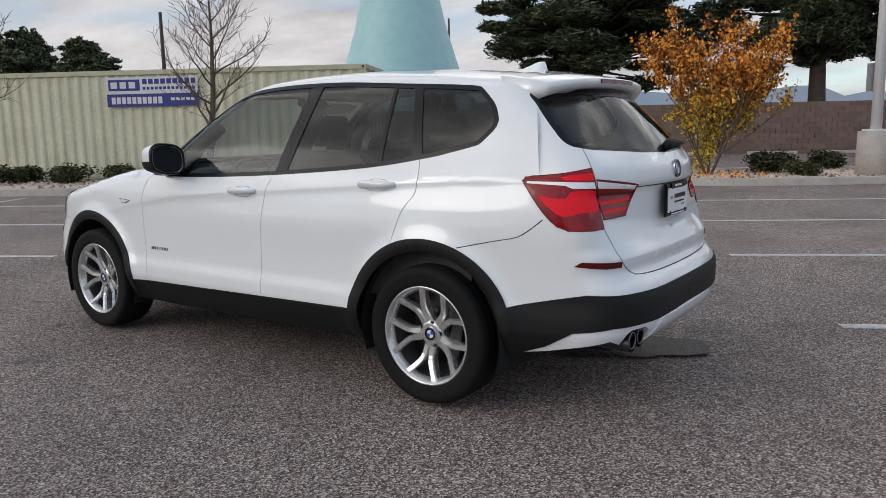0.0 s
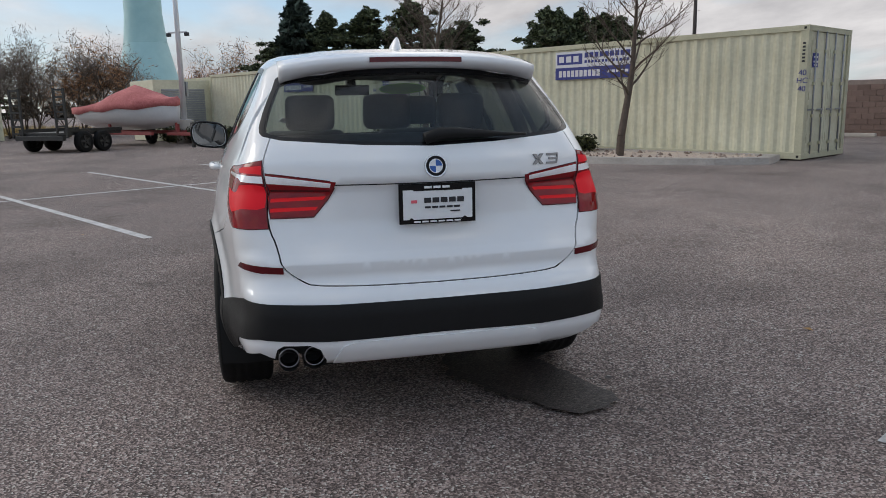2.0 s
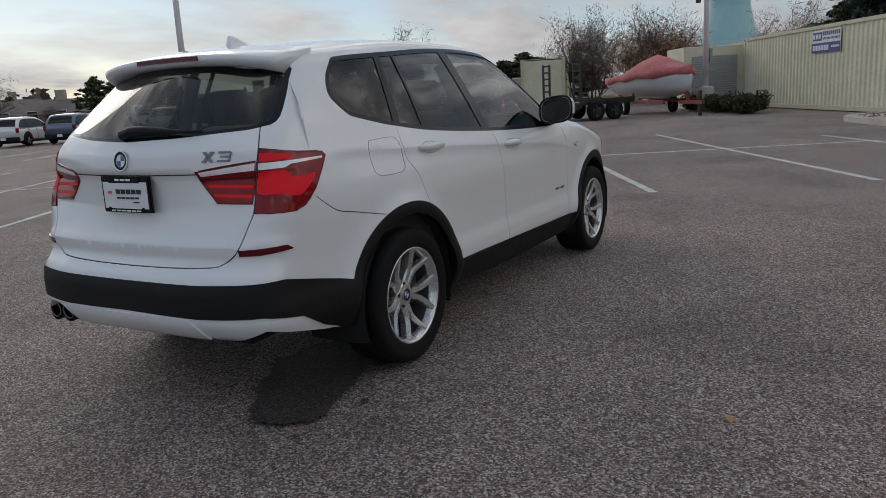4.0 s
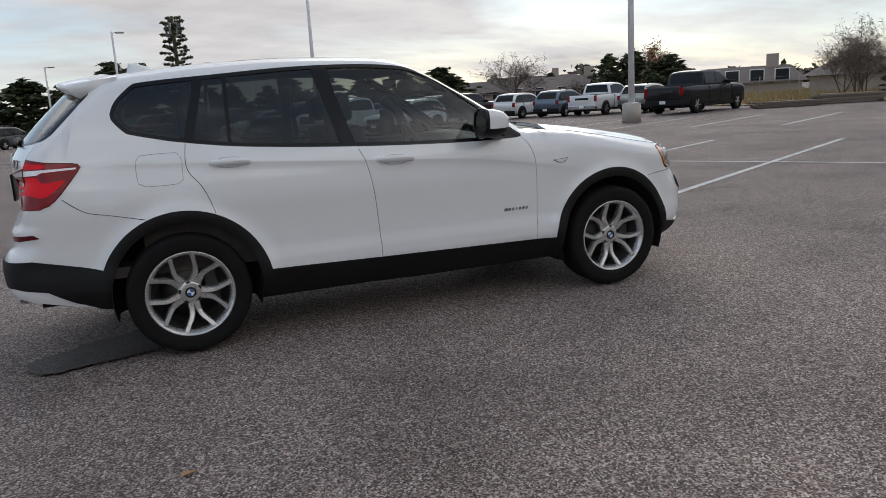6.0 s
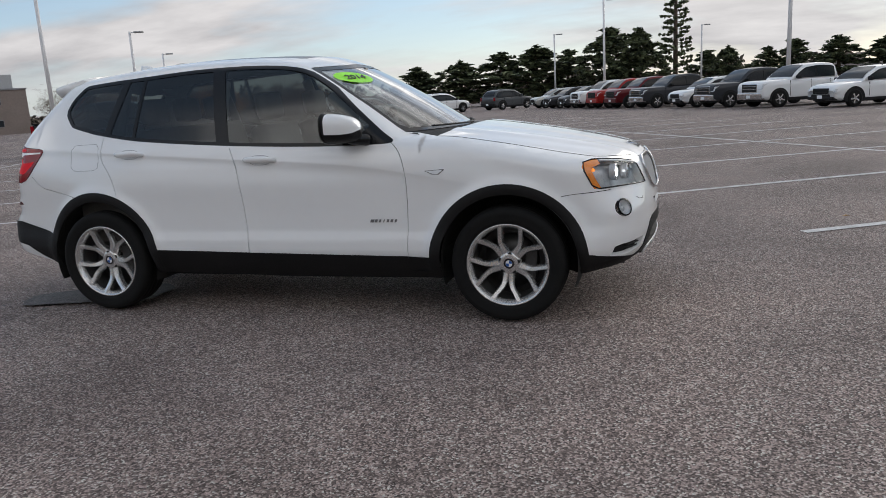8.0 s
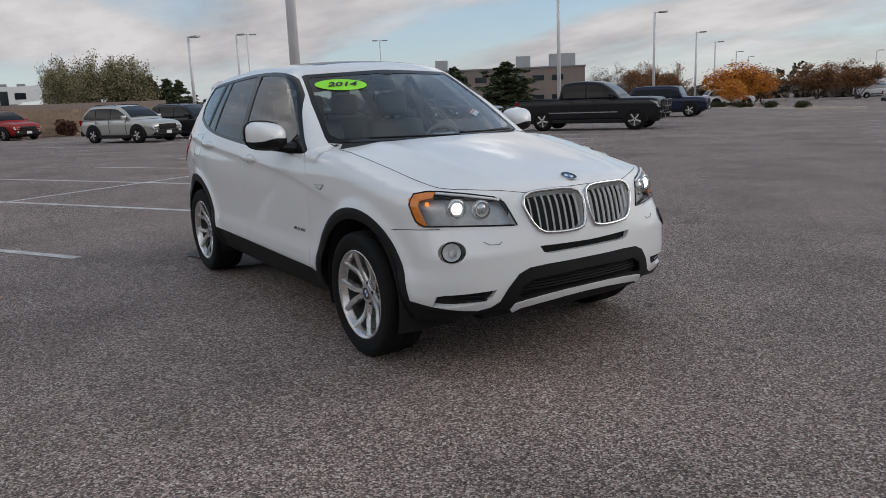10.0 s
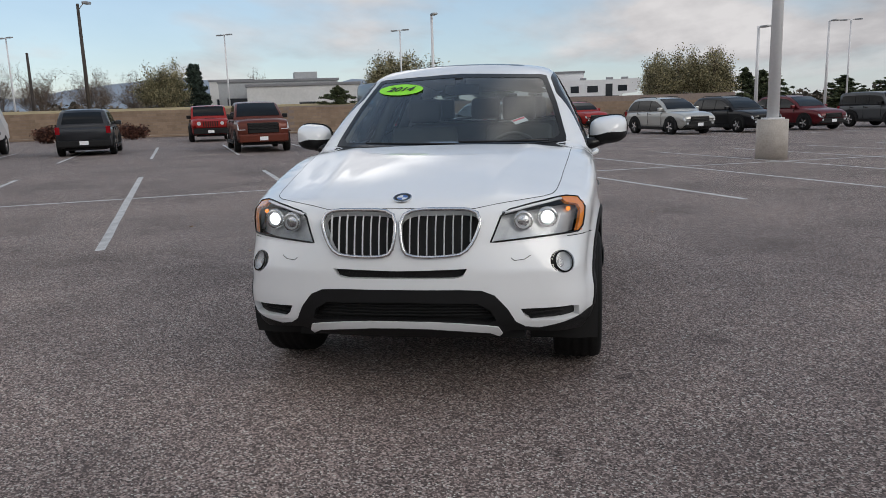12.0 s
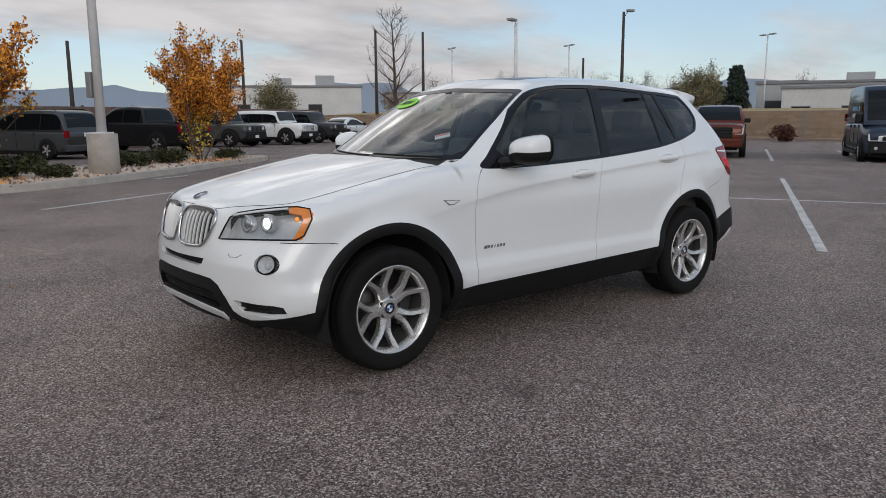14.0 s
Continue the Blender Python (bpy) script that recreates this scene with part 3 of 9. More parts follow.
CREASE = prof((-2.1, 1.11), (-1.5, 1.085), (-0.5, 1.02), (0.4, 0.955), (1.0, 0.865), (1.3, 0.80))
AXLE, HUB_Z = 1.405, 0.343


def side_y(x, z):
    y = WIDTH(z)
    y = y - 0.11 * (np.clip(-1.0 - x, 0, None) / 1.1) ** 2 - 0.085 * (np.clip(x - 0.9, 0, None) / 1.1) ** 2
    d = z - CREASE(x)
    u = 0.004 * np.logaddexp(0, np.clip(-d / 0.004, -60, 60)) / 0.055   # a crisp crease with a hollow below it
    y = y + (0.005 * np.exp(-np.clip(d, 0, None) / 0.05) - 0.0105 * u * np.exp(1 - u)) * np.clip((1.30 - x) / 0.6, 0, 1) * np.clip((x + 2.05) / 0.35, 0, 1)
    for ax in (AXLE, -AXLE):
        r = np.hypot(x - ax, z - 0.352)
        y = y + 0.026 * np.exp(-(((r - 0.44) / 0.055) ** 2)) * np.clip((z - 0.2) * 8, 0, 1)
    return y


def solid(x, y, z):
    """Below zero inside the body."""
    y = np.abs(y)
    side = y - side_y(x, z)
    w = np.clip((z - 0.78) / 0.10, 0, 1)
    rear = REAR(z) + (1 - w) * 0.10 * (y / 0.75) ** 4 + w * TAIL_BOW(z) * (y / 0.65) ** 1.9 - x
    nose = x - NOSE(z) + (0.18 + 0.08 * np.clip((z - 0.61) / 0.14, 0, 1)) * (y / 0.8) ** 2.3
    hood = z - HOOD(x) + (0.052 + 0.038 * np.clip((x - 1.1) / 0.6, 0, 1)) * (y / 0.8) ** 2.5 - 0.007 * np.exp(-(((y - 0.42 - 0.12 * (1.9 - x)) / 0.06) ** 2))
    low = smax(smax(smax(side, rear, 0.10), nose, 0.14), hood, 0.06)
    screen = (x - SCREEN(z) + 0.20 * (y / 0.7) ** 2) * 0.52
    roof = z - ROOF(x) + 0.054 * (y / 0.62) ** 2.4
    high = smax(smax(smax(side, rear, 0.09), screen, 0.05), roof, 0.055)
    return np.minimum(low, high)


def crossing(origin, way, far):
    """Where rays leave the body."""
    lo, hi = np.zeros(len(origin)), np.full(len(origin), far)
    for _ in range(26):
        mid = (lo + hi) / 2
        p = origin + way * mid[:, None]
        out = solid(p[:, 0], p[:, 1], p[:, 2]) > 0
        hi, lo = np.where(out, mid, hi), np.where(out, lo, mid)
    return origin + way * lo[:, None]


def normals_at(p):
    e = 1.5e-3
    g = np.stack([solid(*(p + e * d).T) - solid(*(p - e * d).T) for d in np.eye(3)], 1)
    return g / (np.linalg.norm(g, axis=1)[:, None] + 1e-12)


FRONT_S, REAR_S, BEND = 1.35, -1.5, 0.75
S_END, S_NOSE = REAR_S - BEND * math.pi / 2, FRONT_S + BEND * math.pi / 2


def wrap(q):
    """Round the car: s runs from the middle of the tail along the left flank to the middle of the nose."""
    q = np.atleast_2d(np.asarray(q, float))
    s, z = q[:, 0], q[:, 1]
    a = np.clip((REAR_S - s) / BEND, 0, math.pi / 2) - np.clip((s - FRONT_S) / BEND, 0, math.pi / 2)
    c = np.clip(s, REAR_S, FRONT_S)
    o = np.stack([c, 0 * s, z], 1)
    p = crossing(o, np.stack([-np.sin(a), np.cos(a), 0 * s], 1), 1.6)
    p[np.abs(np.abs(a) - math.pi / 2) < 1e-6, 1] = 0
    return p


def s_of(p):
    p = np.atleast_2d(p)
    x, y = p[:, 0], p[:, 1]
    back, ahead = np.arctan2(REAR_S - x, y), np.arctan2(x - FRONT_S, y)
    return np.where(x < REAR_S, REAR_S - BEND * back, np.where(x > FRONT_S, FRONT_S + BEND * ahead, x))


def over(q):
    q = np.atleast_2d(np.asarray(q, float))
    o = np.stack([q[:, 0], q[:, 1], np.full(len(q), 0.85)], 1)
    return crossing(o, np.tile([0.0, 0, 1], (len(q), 1)), 1.2)


def ahead(q):
    """The windscreen, by (y, z)."""
    q = np.atleast_2d(np.asarray(q, float))
    o = np.stack([np.full(len(q), -0.6), q[:, 0], q[:, 1]], 1)
    p = crossing(o, np.tile([1.0, 0, 0], (len(q), 1)), 2.2)
    p[:, 0] = np.minimum(p[:, 0], SCREEN(p[:, 2]) - 0.20 * (np.abs(p[:, 1]) / 0.7) ** 2 + 0.004)   # the glass runs on below the bonnet's edge
    return p


FINE_R, FINE_F = np.linspace(S_END, REAR_S, 40), np.linspace(FRONT_S, S_NOSE, 40)


def sampled(f, zs):
    """The body's plan at each height, over the fine steps f."""
    return wrap(np.stack([np.tile(f, len(zs)), np.repeat(zs, len(f))], 1)).reshape(len(zs), len(f), 3)


def tail(*pts):
    """(y, z) on the tail, to (s, z)."""
    return [(np.interp(y, p[:, 1], FINE_R), z) for (y, z), p in zip(pts, sampled(FINE_R, [z for _, z in pts]))]


def nose(*pts):
    """(y, z) on the nose, to (s, z)."""
    return [(np.interp(-y, -p[:, 1], FINE_F), z) for (y, z), p in zip(pts, sampled(FINE_F, [z for _, z in pts]))]


def flank(*pts):
    """(x, z) on the flank or its corners, to (s, z)."""
    out = [(x, z) for x, z in pts]
    for f, ends in ((FINE_R, [k for k, q in enumerate(pts) if q[0] < REAR_S]), (FINE_F, [k for k, q in enumerate(pts) if q[0] > FRONT_S])):
        if ends:
            for k, row in zip(ends, sampled(f, [pts[k][1] for k in ends])):
                out[k] = (np.interp(pts[k][0], row[:, 0], f), pts[k][1])
    return out


CAR_WHITE = empty("car", None, "white compact SUV with black cladding, silver wheels and lit headlamps", "car")


def shell(name, pts2, tris, mapper, mat, depth=0.012, lift=0.0, sides="pair", label="", parent=None):
    """One panel of the body with turned-in edges; sides: 'pair' (left and right, two objects), 'whole' (both halves in one), 'left' or 'right'."""
    used = np.unique(tris)
    if not len(used):
        return []
    back = np.full(len(pts2), -1)
    back[used] = np.arange(len(used))
    t = back[tris]
    p = mapper(pts2[used])
    n = normals_at(p)
    a, b, c = p[t[:, 0]], p[t[:, 1]], p[t[:, 2]]
    flip = (np.cross(b - a, c - a) * n[t[:, 0]]).sum(1) < 0
    t[flip] = t[flip][:, ::-1]
    p = p + n * lift
    mid = np.abs(p[:, 1]) < 2e-3
    if sides == "whole":
        p[mid, 1] = 0
        n[mid, 1] = 0
    count = {}
    for f in t:
        for i in range(3):
            e = (int(f[i]), int(f[(i + 1) % 3]))
            count[e] = count.get(e, 0) + 1
    rim = [e for e in count if (e[1], e[0]) not in count]
    if sides == "whole":
        rim = [e for e in rim if not (mid[e[0]] and mid[e[1]])]
    k = len(p)
    verts, faces, norms = [*p], [tuple(f) for f in t], [*n]
    for i, j in rim:
        m = len(verts)
        verts += [p[j], p[i], p[i] - n[i] * depth, p[j] - n[j] * depth]
        norms += [(0, 0, 0)] * 4
        faces.append((m, m + 1, m + 2, m + 3))
    verts, norms = np.array(verts), np.array(norms)
    turned = [f[::-1] for f in faces]
    mirror = np.array([1, -1, 1])
    parent = parent or CAR_WHITE
    if sides == "whole":
        ids = np.arange(len(verts)) + len(verts)
        mids = np.where(mid)[0]
        ids[mids] = mids
        both = faces + [tuple(ids[list(f)]) for f in turned]
        return [put(name, mesh(name, np.r_[verts, verts * mirror], both, True, np.r_[norms, norms * mirror]), mat, parent, label)]
    made = []
    if sides in ("pair", "left"):
        made.append(put(name, mesh(name, verts, faces, True, norms), mat, parent, label))
    if sides in ("pair", "right"):
        made.append(put(name, mesh(name, verts * mirror, turned, True, norms * mirror), mat, parent, label))
    return made


# edges shared by flank, bonnet, screen and roof
PILLAR_Z = np.linspace(1.128, 1.560, 22)
PILLAR_Y = 0.752 - 0.157 * ((PILLAR_Z - 1.128) / 0.432) ** 1.15
pillar = ahead(np.stack([PILLAR_Y, PILLAR_Z], 1))
head_y = np.linspace(PILLAR_Y[-1], 0, 16)
header = ahead(np.stack([head_y, 1.560 + 0.022 * (1 - (head_y / PILLAR_Y[-1]) ** 2)], 1))
rail = over(curve([(pillar[-1, 0], pillar[-1, 1]), (0.0, 0.585), (-0.3, 0.598), (-1.0, 0.592), (-1.5, 0.565), (-1.78, 0.525), (-1.88, 0.44), (-1.915, 0.25), (-1.92, 0.0)], step=0.05)[1:])
FRONT_X = 2.151
bonnet_side = over(curve([(FRONT_X, 0.0), (FRONT_X - 0.002, 0.124), (FRONT_X - 0.010, 0.24), (FRONT_X - 0.024, 0.34), (2.082, 0.44), (1.990, 0.585), (1.895, 0.676), (1.72, 0.705), (1.5, 0.722), (1.25, 0.742), (0.98, 0.757)], step=0.05))
cowl = over(curve([(0.98, 0.757), (1.02, 0.6), (1.065, 0.3), (1.075, 0.0)], step=0.05))


def low_edge():
    """The lower edge of the body, from the nose to the tail."""
    return nose((0, 0.315), (0.42, 0.315), (0.50, 0.35), (0.62, 0.335)) + flank((1.93, 0.30), (1.80, 0.275), (1.3, 0.27), (0.9, 0.25), (0.0, 0.245), (-0.95, 0.27), (-1.3, 0.29), (-1.78, 0.30), (-2.0, 0.335)) + tail((0.72, 0.40), (0.54, 0.335), (0.42, 0.335), (0, 0.335))


flank_loop = np.concatenate([
    curve(low_edge(), smooth=False),
    np.stack([np.full(30, S_END), np.linspace(0.335, rail[-1, 2], 30)], 1)[1:-1],
    np.stack([s_of(rail), rail[:, 2]], 1)[::-1],
    np.stack([s_of(pillar), pillar[:, 2]], 1)[::-1],
    np.stack([s_of(bonnet_side), bonnet_side[:, 2]], 1)[::-1],
    np.stack([np.full(20, S_NOSE), np.linspace(bonnet_side[0, 2], 0.315, 20)], 1)[1:-1],
])


def circle(x, z, r, a0=0.0, a1=2 * math.pi, n=64):
    w = np.linspace(a0, a1, n, endpoint=abs(a1 - a0) < 6.28)
    return np.stack([x + r * np.cos(w), z + r * np.sin(w)], 1)


AREAS = []   # name, closed loop; the first that holds a place owns it


def area(name, loop):
    AREAS.append((name, np.asarray(loop, float)))


def arch_loop(ax, r):
    """A wheel arch as a true circle seen from the side."""
    return flank(*circle(ax, 0.352, r))


for ax in (AXLE, -AXLE):
    area("hole", arch_loop(ax, 0.408))
window = np.array([(-1.716, 1.365), (-1.706, 1.40), (-1.677, 1.449), (-1.605, 1.510), (-1.585, 1.522), (-1.565, 1.527), (-1.395, 1.541), (-1.13, 1.557), (-0.69, 1.583), (-0.30, 1.585), (-0.02, 1.565), (0.14, 1.525), (0.30, 1.435), (0.50, 1.275), (0.66, 1.145), (0.735, 1.082),
                   (0.60, 1.068), (0.2, 1.07), (-0.4, 1.095), (-1.01, 1.14), (-1.354, 1.188), (-1.502, 1.219), (-1.612, 1.247), (-1.632, 1.254), (-1.673, 1.293), (-1.708, 1.333)])
window = curve(window, closed=True, step=0.02)
pane = grown(window, -0.022)


def gap(line, width=0.0038):
    area("gap", strip(curve(line, step=0.02), width))


# panes and pillars of the flank
area("pillar_trim", strip(curve([(-0.525, 1.62), (-0.47, 1.35), (-0.405, 1.06)]), 0.085))
area("vent_divider", strip(curve([(-1.07, 1.60), (-1.085, 1.35), (-1.10, 1.08)]), 0.022))
area("rear_pillar_trim", strip(curve([(-1.20, 1.60), (-1.272, 1.35), (-1.338, 1.12)]), 0.05))
area("sail_trim", [(0.44, 1.05), (0.80, 1.05), (0.80, 1.2), (0.60, 1.2)])
for nm, b0, b1, t0, t1 in (("front_window", -0.45, 0.9, -0.45, 0.9), ("rear_window", -1.09, -0.45, -1.09, -0.45), ("vent_window", -1.37, -1.09, -1.19, -1.09), ("quarter_window", -1.9, -1.37, -1.9, -1.19)):
    area(nm, [(b0, 1.0), (b1, 1.0), (t1, 1.65), (t0, 1.65)])
N_PANES = len(AREAS)
area("window_trim", window)
# shut lines
gap([(-1.335, 1.183), (-1.348, 1.087), (-1.335, 1.02), (-1.283, 0.951), (-1.248, 0.874), (-1.222, 0.79)])
gap([(-0.36, 1.08), (-0.32, 0.98), (-0.29, 0.8), (-0.275, 0.6), (-0.27, 0.40)])
gap([(0.715, 1.085), (0.775, 1.02), (0.81, 0.90), (0.815, 0.7), (0.80, 0.38)])
gap([(-2.066, 1.234), (-2.076, 1.191), (-2.083, 1.149), (-2.094, 1.085), (-2.106, 0.972), (-2.120, 0.885), (-2.139, 0.838), (-2.163, 0.776)] + tail((0.59, 0.715), (0.534, 0.678), (0.472, 0.664), (0.25, 0.655), (0, 0.652)), 0.0045)
gap([(-1.908, 0.930), (-1.869, 0.889), (-1.818, 0.849), (-1.742, 0.829), (-1.625, 0.799), (-1.575, 0.787)], 0.004)
gap(flank((1.99, 0.755), (1.93, 0.752), (1.80, 0.745), (1.72, 0.735)), 0.004)
# lamps
lamp_out = curve([(-1.837, 1.096), (-1.848, 1.113), (-1.968, 1.124), (-2.079, 1.147), (-2.091, 1.085), (-2.103, 0.972), (-2.117, 0.885), (-2.071, 0.884), (-1.988, 0.886), (-1.953, 0.901), (-1.908, 0.964), (-1.869, 1.035)], closed=True, smooth=False, step=0.02)
lamp_in = curve([(-2.098, 1.098), (-2.322, 1.062), (-2.300, 1.015), (-2.243, 0.927), (-2.121, 0.924), (-2.110, 0.972)], closed=True, smooth=False, step=0.02)
white_out = curve([(-1.854, 1.094), (-2.022, 1.090), (-2.089, 1.087), (-2.092, 1.060), (-2.007, 1.064), (-1.985, 1.076), (-1.854, 1.085)], closed=True, smooth=False, step=0.02)
white_in = curve([(-2.099, 1.090), (-2.305, 1.058), (-2.298, 1.042), (-2.20, 1.052), (-2.101, 1.060)], closed=True, smooth=False, step=0.02)
area("lamp_strip", white_out)
area("lamp_strip", white_in)
area("lit_bar", [(-2.112, 1.000), (-2.280, 1.006), (-2.272, 0.993), (-2.112, 0.985)])
area("lit_bar", [(-2.116, 0.962), (-2.256, 0.966), (-2.248, 0.953), (-2.118, 0.947)])
area("lamp_divider", [(-2.108, 1.036), (-2.296, 1.032), (-2.292, 1.025), (-2.108, 1.028)])
area("lamp_lit", curve([(-1.972, 1.112), (-1.985, 1.098), (-2.088, 1.095), (-2.083, 1.128), (-2.0, 1.120)], closed=True, smooth=False, step=0.02))
area("lamp_lit", curve([(-1.895, 1.030), (-1.935, 1.024), (-1.985, 1.022), (-2.0, 1.050), (-2.094, 1.048), (-2.100, 0.965), (-2.03, 0.960), (-1.975, 0.945), (-1.935, 0.975)], closed=True, step=0.02))
area("tail_lamp", lamp_out)
area("tail_lamp_inner", lamp_in)
area("reflector", curve(tail((0.612, 0.738), (0.612, 0.712), (0.70, 0.715)) + flank((-2.13, 0.73), (-2.16, 0.75)), closed=True, smooth=False))
head = curve([(2.178, 0.756), (2.137, 0.848), (2.117, 0.886), (2.087, 0.893), (1.993, 0.911), (1.88, 0.926), (1.818, 0.928), (1.765, 0.918), (1.750, 0.894), (1.757, 0.872), (1.780, 0.812), (1.797, 0.768), (1.915, 0.769), (1.995, 0.766)], closed=True, smooth=False, step=0.02)
area("amber_lens", curve([(1.849, 0.927), (1.818, 0.928), (1.765, 0.918), (1.750, 0.894), (1.757, 0.872), (1.780, 0.812), (1.797, 0.769), (1.833, 0.769), (1.811, 0.815), (1.792, 0.867), (1.798, 0.889), (1.849, 0.903)], closed=True, smooth=False, step=0.02))
area("headlamp", head)
# tail glass
glass_r = curve(tail((0, 1.193), (0.273, 1.202), (0.416, 1.212)) + [(-2.109, 1.224), (-2.066, 1.233), (-2.03, 1.240), (-2.006, 1.253), (-1.985, 1.275), (-1.962, 1.315), (-1.896, 1.43), (-1.860, 1.475), (-1.87, 1.50)] + tail((0.3, 1.518), (0, 1.522)) + [(S_END - 0.2, 1.52), (S_END - 0.2, 1.19)], closed=True, smooth=False)
glass_in = curve(tail((0, 1.207), (0.273, 1.215), (0.40, 1.225)) + [(-2.10, 1.238), (-2.06, 1.247), (-2.03, 1.258), (-2.01, 1.28), (-1.985, 1.325), (-1.925, 1.425), (-1.90, 1.46)] + tail((0.3, 1.488), (0, 1.492)) + [(S_END - 0.2, 1.49), (S_END - 0.2, 1.207)], closed=True, smooth=False)
area("back_window", glass_in)
area("back_window_frame", glass_r)
# nose openings
kidney = curve(nose((0.012, 0.85), (0.026, 0.882), (0.06, 0.897), (0.107, 0.902), (0.24, 0.902), (0.315, 0.897), (0.35, 0.884), (0.366, 0.86), (0.357, 0.815), (0.33, 0.755), (0.295, 0.716), (0.25, 0.705), (0.15, 0.70), (0.06, 0.706), (0.03, 0.725), (0.017, 0.77)), closed=True, step=0.015)
area("hole", kidney)
area("slot_mesh", curve(nose((0, 0.602), (0.25, 0.602), (0.29, 0.612), (0.31, 0.645), (0, 0.638)) + [(S_NOSE + 0.1, 0.638), (S_NOSE + 0.1, 0.602)], closed=True, smooth=False))
area("lower_mesh", curve(nose((0, 0.412), (0.3, 0.406), (0.40, 0.392), (0.43, 0.402), (0.41, 0.45), (0.35, 0.485), (0, 0.494)) + [(S_NOSE + 0.1, 0.494), (S_NOSE + 0.1, 0.412)], closed=True, smooth=False))
area("skid_strip", curve(nose((0, 0.404), (0.14, 0.403), (0.27, 0.395), (0.38, 0.383), (0.44, 0.372), (0.455, 0.34), (0.44, 0.325), (0.40, 0.345), (0.27, 0.360), (0.14, 0.371), (0, 0.374)) + [(S_NOSE + 0.1, 0.374), (S_NOSE + 0.1, 0.404)], closed=True, smooth=False))
area("side_vent", curve([(2.088, 0.452), (1.906, 0.443), (1.87, 0.433), (1.852, 0.379), (1.927, 0.378), (2.045, 0.392), (2.07, 0.417)], closed=True, smooth=False))
area("fog_lamp", circle(1.930, 0.650, 0.05, n=32))
muzzle = curve(nose((0, 0.552), (0.27, 0.551), (0.37, 0.545), (0.428, 0.520), (0.482, 0.457), (0.518, 0.39), (0.56, 0.362), (0.62, 0.350)) + flank((1.93, 0.385), (1.86, 0.40), (1.80, 0.42), (1.70, 0.38), (1.70, 0.2)) + nose((0.3, 0.2), (0, 0.2)) + [(S_NOSE + 0.1, 0.2), (S_NOSE + 0.1, 0.552)], closed=True, smooth=False)
area("lower_grille_surround", muzzle)
# cladding
for ax, nm in ((AXLE, "front_arch_cladding"), (-AXLE, "rear_arch_cladding")):
    area(nm, arch_loop(ax, 0.467))
area("sill_cladding", [(-1.0, 0.435), (-0.27, 0.415), (0.8, 0.395), (1.0, 0.39), (1.0, 0.1), (-1.0, 0.1)])
area("exhaust_recess", curve(tail((0.665, 0.25), (0.665, 0.37), (0.655, 0.422), (0.63, 0.438), (0.53, 0.438), (0.49, 0.418), (0.465, 0.36), (0.46, 0.25)), closed=True, smooth=False))
area("diffuser", curve(tail((0, 0.458), (0.43, 0.452), (0.72, 0.462)) + flank((-2.13, 0.435), (-2.0, 0.36), (-1.88, 0.315), (-1.88, 0.2)) + tail((0, 0.2)) + [(S_END - 0.1, 0.2), (S_END - 0.1, 0.458)], closed=True, smooth=False))
area("rear_bumper_cladding", curve(tail((0, 0.595), (0.42, 0.597), (0.77, 0.607)) + flank((-2.08, 0.585), (-1.84, 0.53), (-1.6, 0.5), (-1.6, 0.1)) + tail((0, 0.1)) + [(S_END - 0.1, 0.1), (S_END - 0.1, 0.595)], closed=True, smooth=False))
# painted panels
area("tailgate", curve(tail((0, 0.652), (0.25, 0.655), (0.472, 0.664), (0.534, 0.678), (0.59, 0.715)) + [(-2.163, 0.776), (-2.139, 0.838), (-2.120, 0.885), (-2.106, 0.972), (-2.094, 1.085), (-2.083, 1.149), (-2.076, 1.191), (-2.066, 1.234), (-2.006, 1.25), (-1.962, 1.312), (-1.896, 1.43), (-1.857, 1.475), (-1.86, 1.50)] + [(S_END - 0.1, 1.56), (S_END - 0.1, 0.652)], closed=True, smooth=False))
area("rear_bumper", curve(tail((0, 0.68), (0.655, 0.87)) + [(-1.908, 0.930), (-1.869, 0.889), (-1.818, 0.849), (-1.742, 0.829), (-1.625, 0.799), (-1.4, 0.78), (-1.4, 0.3)] + tail((0, 0.3)) + [(S_END - 0.1, 0.3), (S_END - 0.1, 0.68)], closed=True, smooth=False))
area("front_bumper", curve(nose((0, 0.93), (0.40, 0.90), (0.45, 0.73), (0.7, 0.75)) + flank((1.93, 0.752), (1.80, 0.745), (1.6, 0.73), (1.6, 0.2)) + nose((0, 0.2)) + [(S_NOSE + 0.1, 0.2), (S_NOSE + 0.1, 0.93)], closed=True, smooth=False))
area("front_door", curve([(-0.40, 1.10), (-0.32, 0.98), (-0.29, 0.8), (-0.275, 0.6), (-0.27, 0.3), (0.80, 0.3), (0.815, 0.7), (0.81, 0.90), (0.775, 1.02), (0.71, 1.09)], closed=True, smooth=False))
area("rear_door", curve([(-0.40, 1.12), (-0.32, 0.98), (-0.29, 0.8), (-0.275, 0.6), (-0.27, 0.3), (-1.15, 0.3), (-1.15, 0.7), (-1.222, 0.79), (-1.248, 0.874), (-1.283, 0.951), (-1.335, 1.02), (-1.348, 1.087), (-1.335, 1.2)], closed=True, smooth=False))
area("front_fender", [(0.715, 1.085), (0.775, 1.02), (0.81, 0.90), (0.815, 0.7), (0.80, 0.3), (1.5, 0.3), (2.9, 0.5), (2.9, 1.2), (0.95, 1.2), (0.83, 1.095)])
area("fuel_flap", curve([(-1.575, 1.13), (-1.39, 1.135), (-1.37, 1.11), (-1.372, 0.985), (-1.40, 0.967), (-1.56, 0.965), (-1.59, 0.985), (-1.595, 1.10)], closed=True, step=0.02))

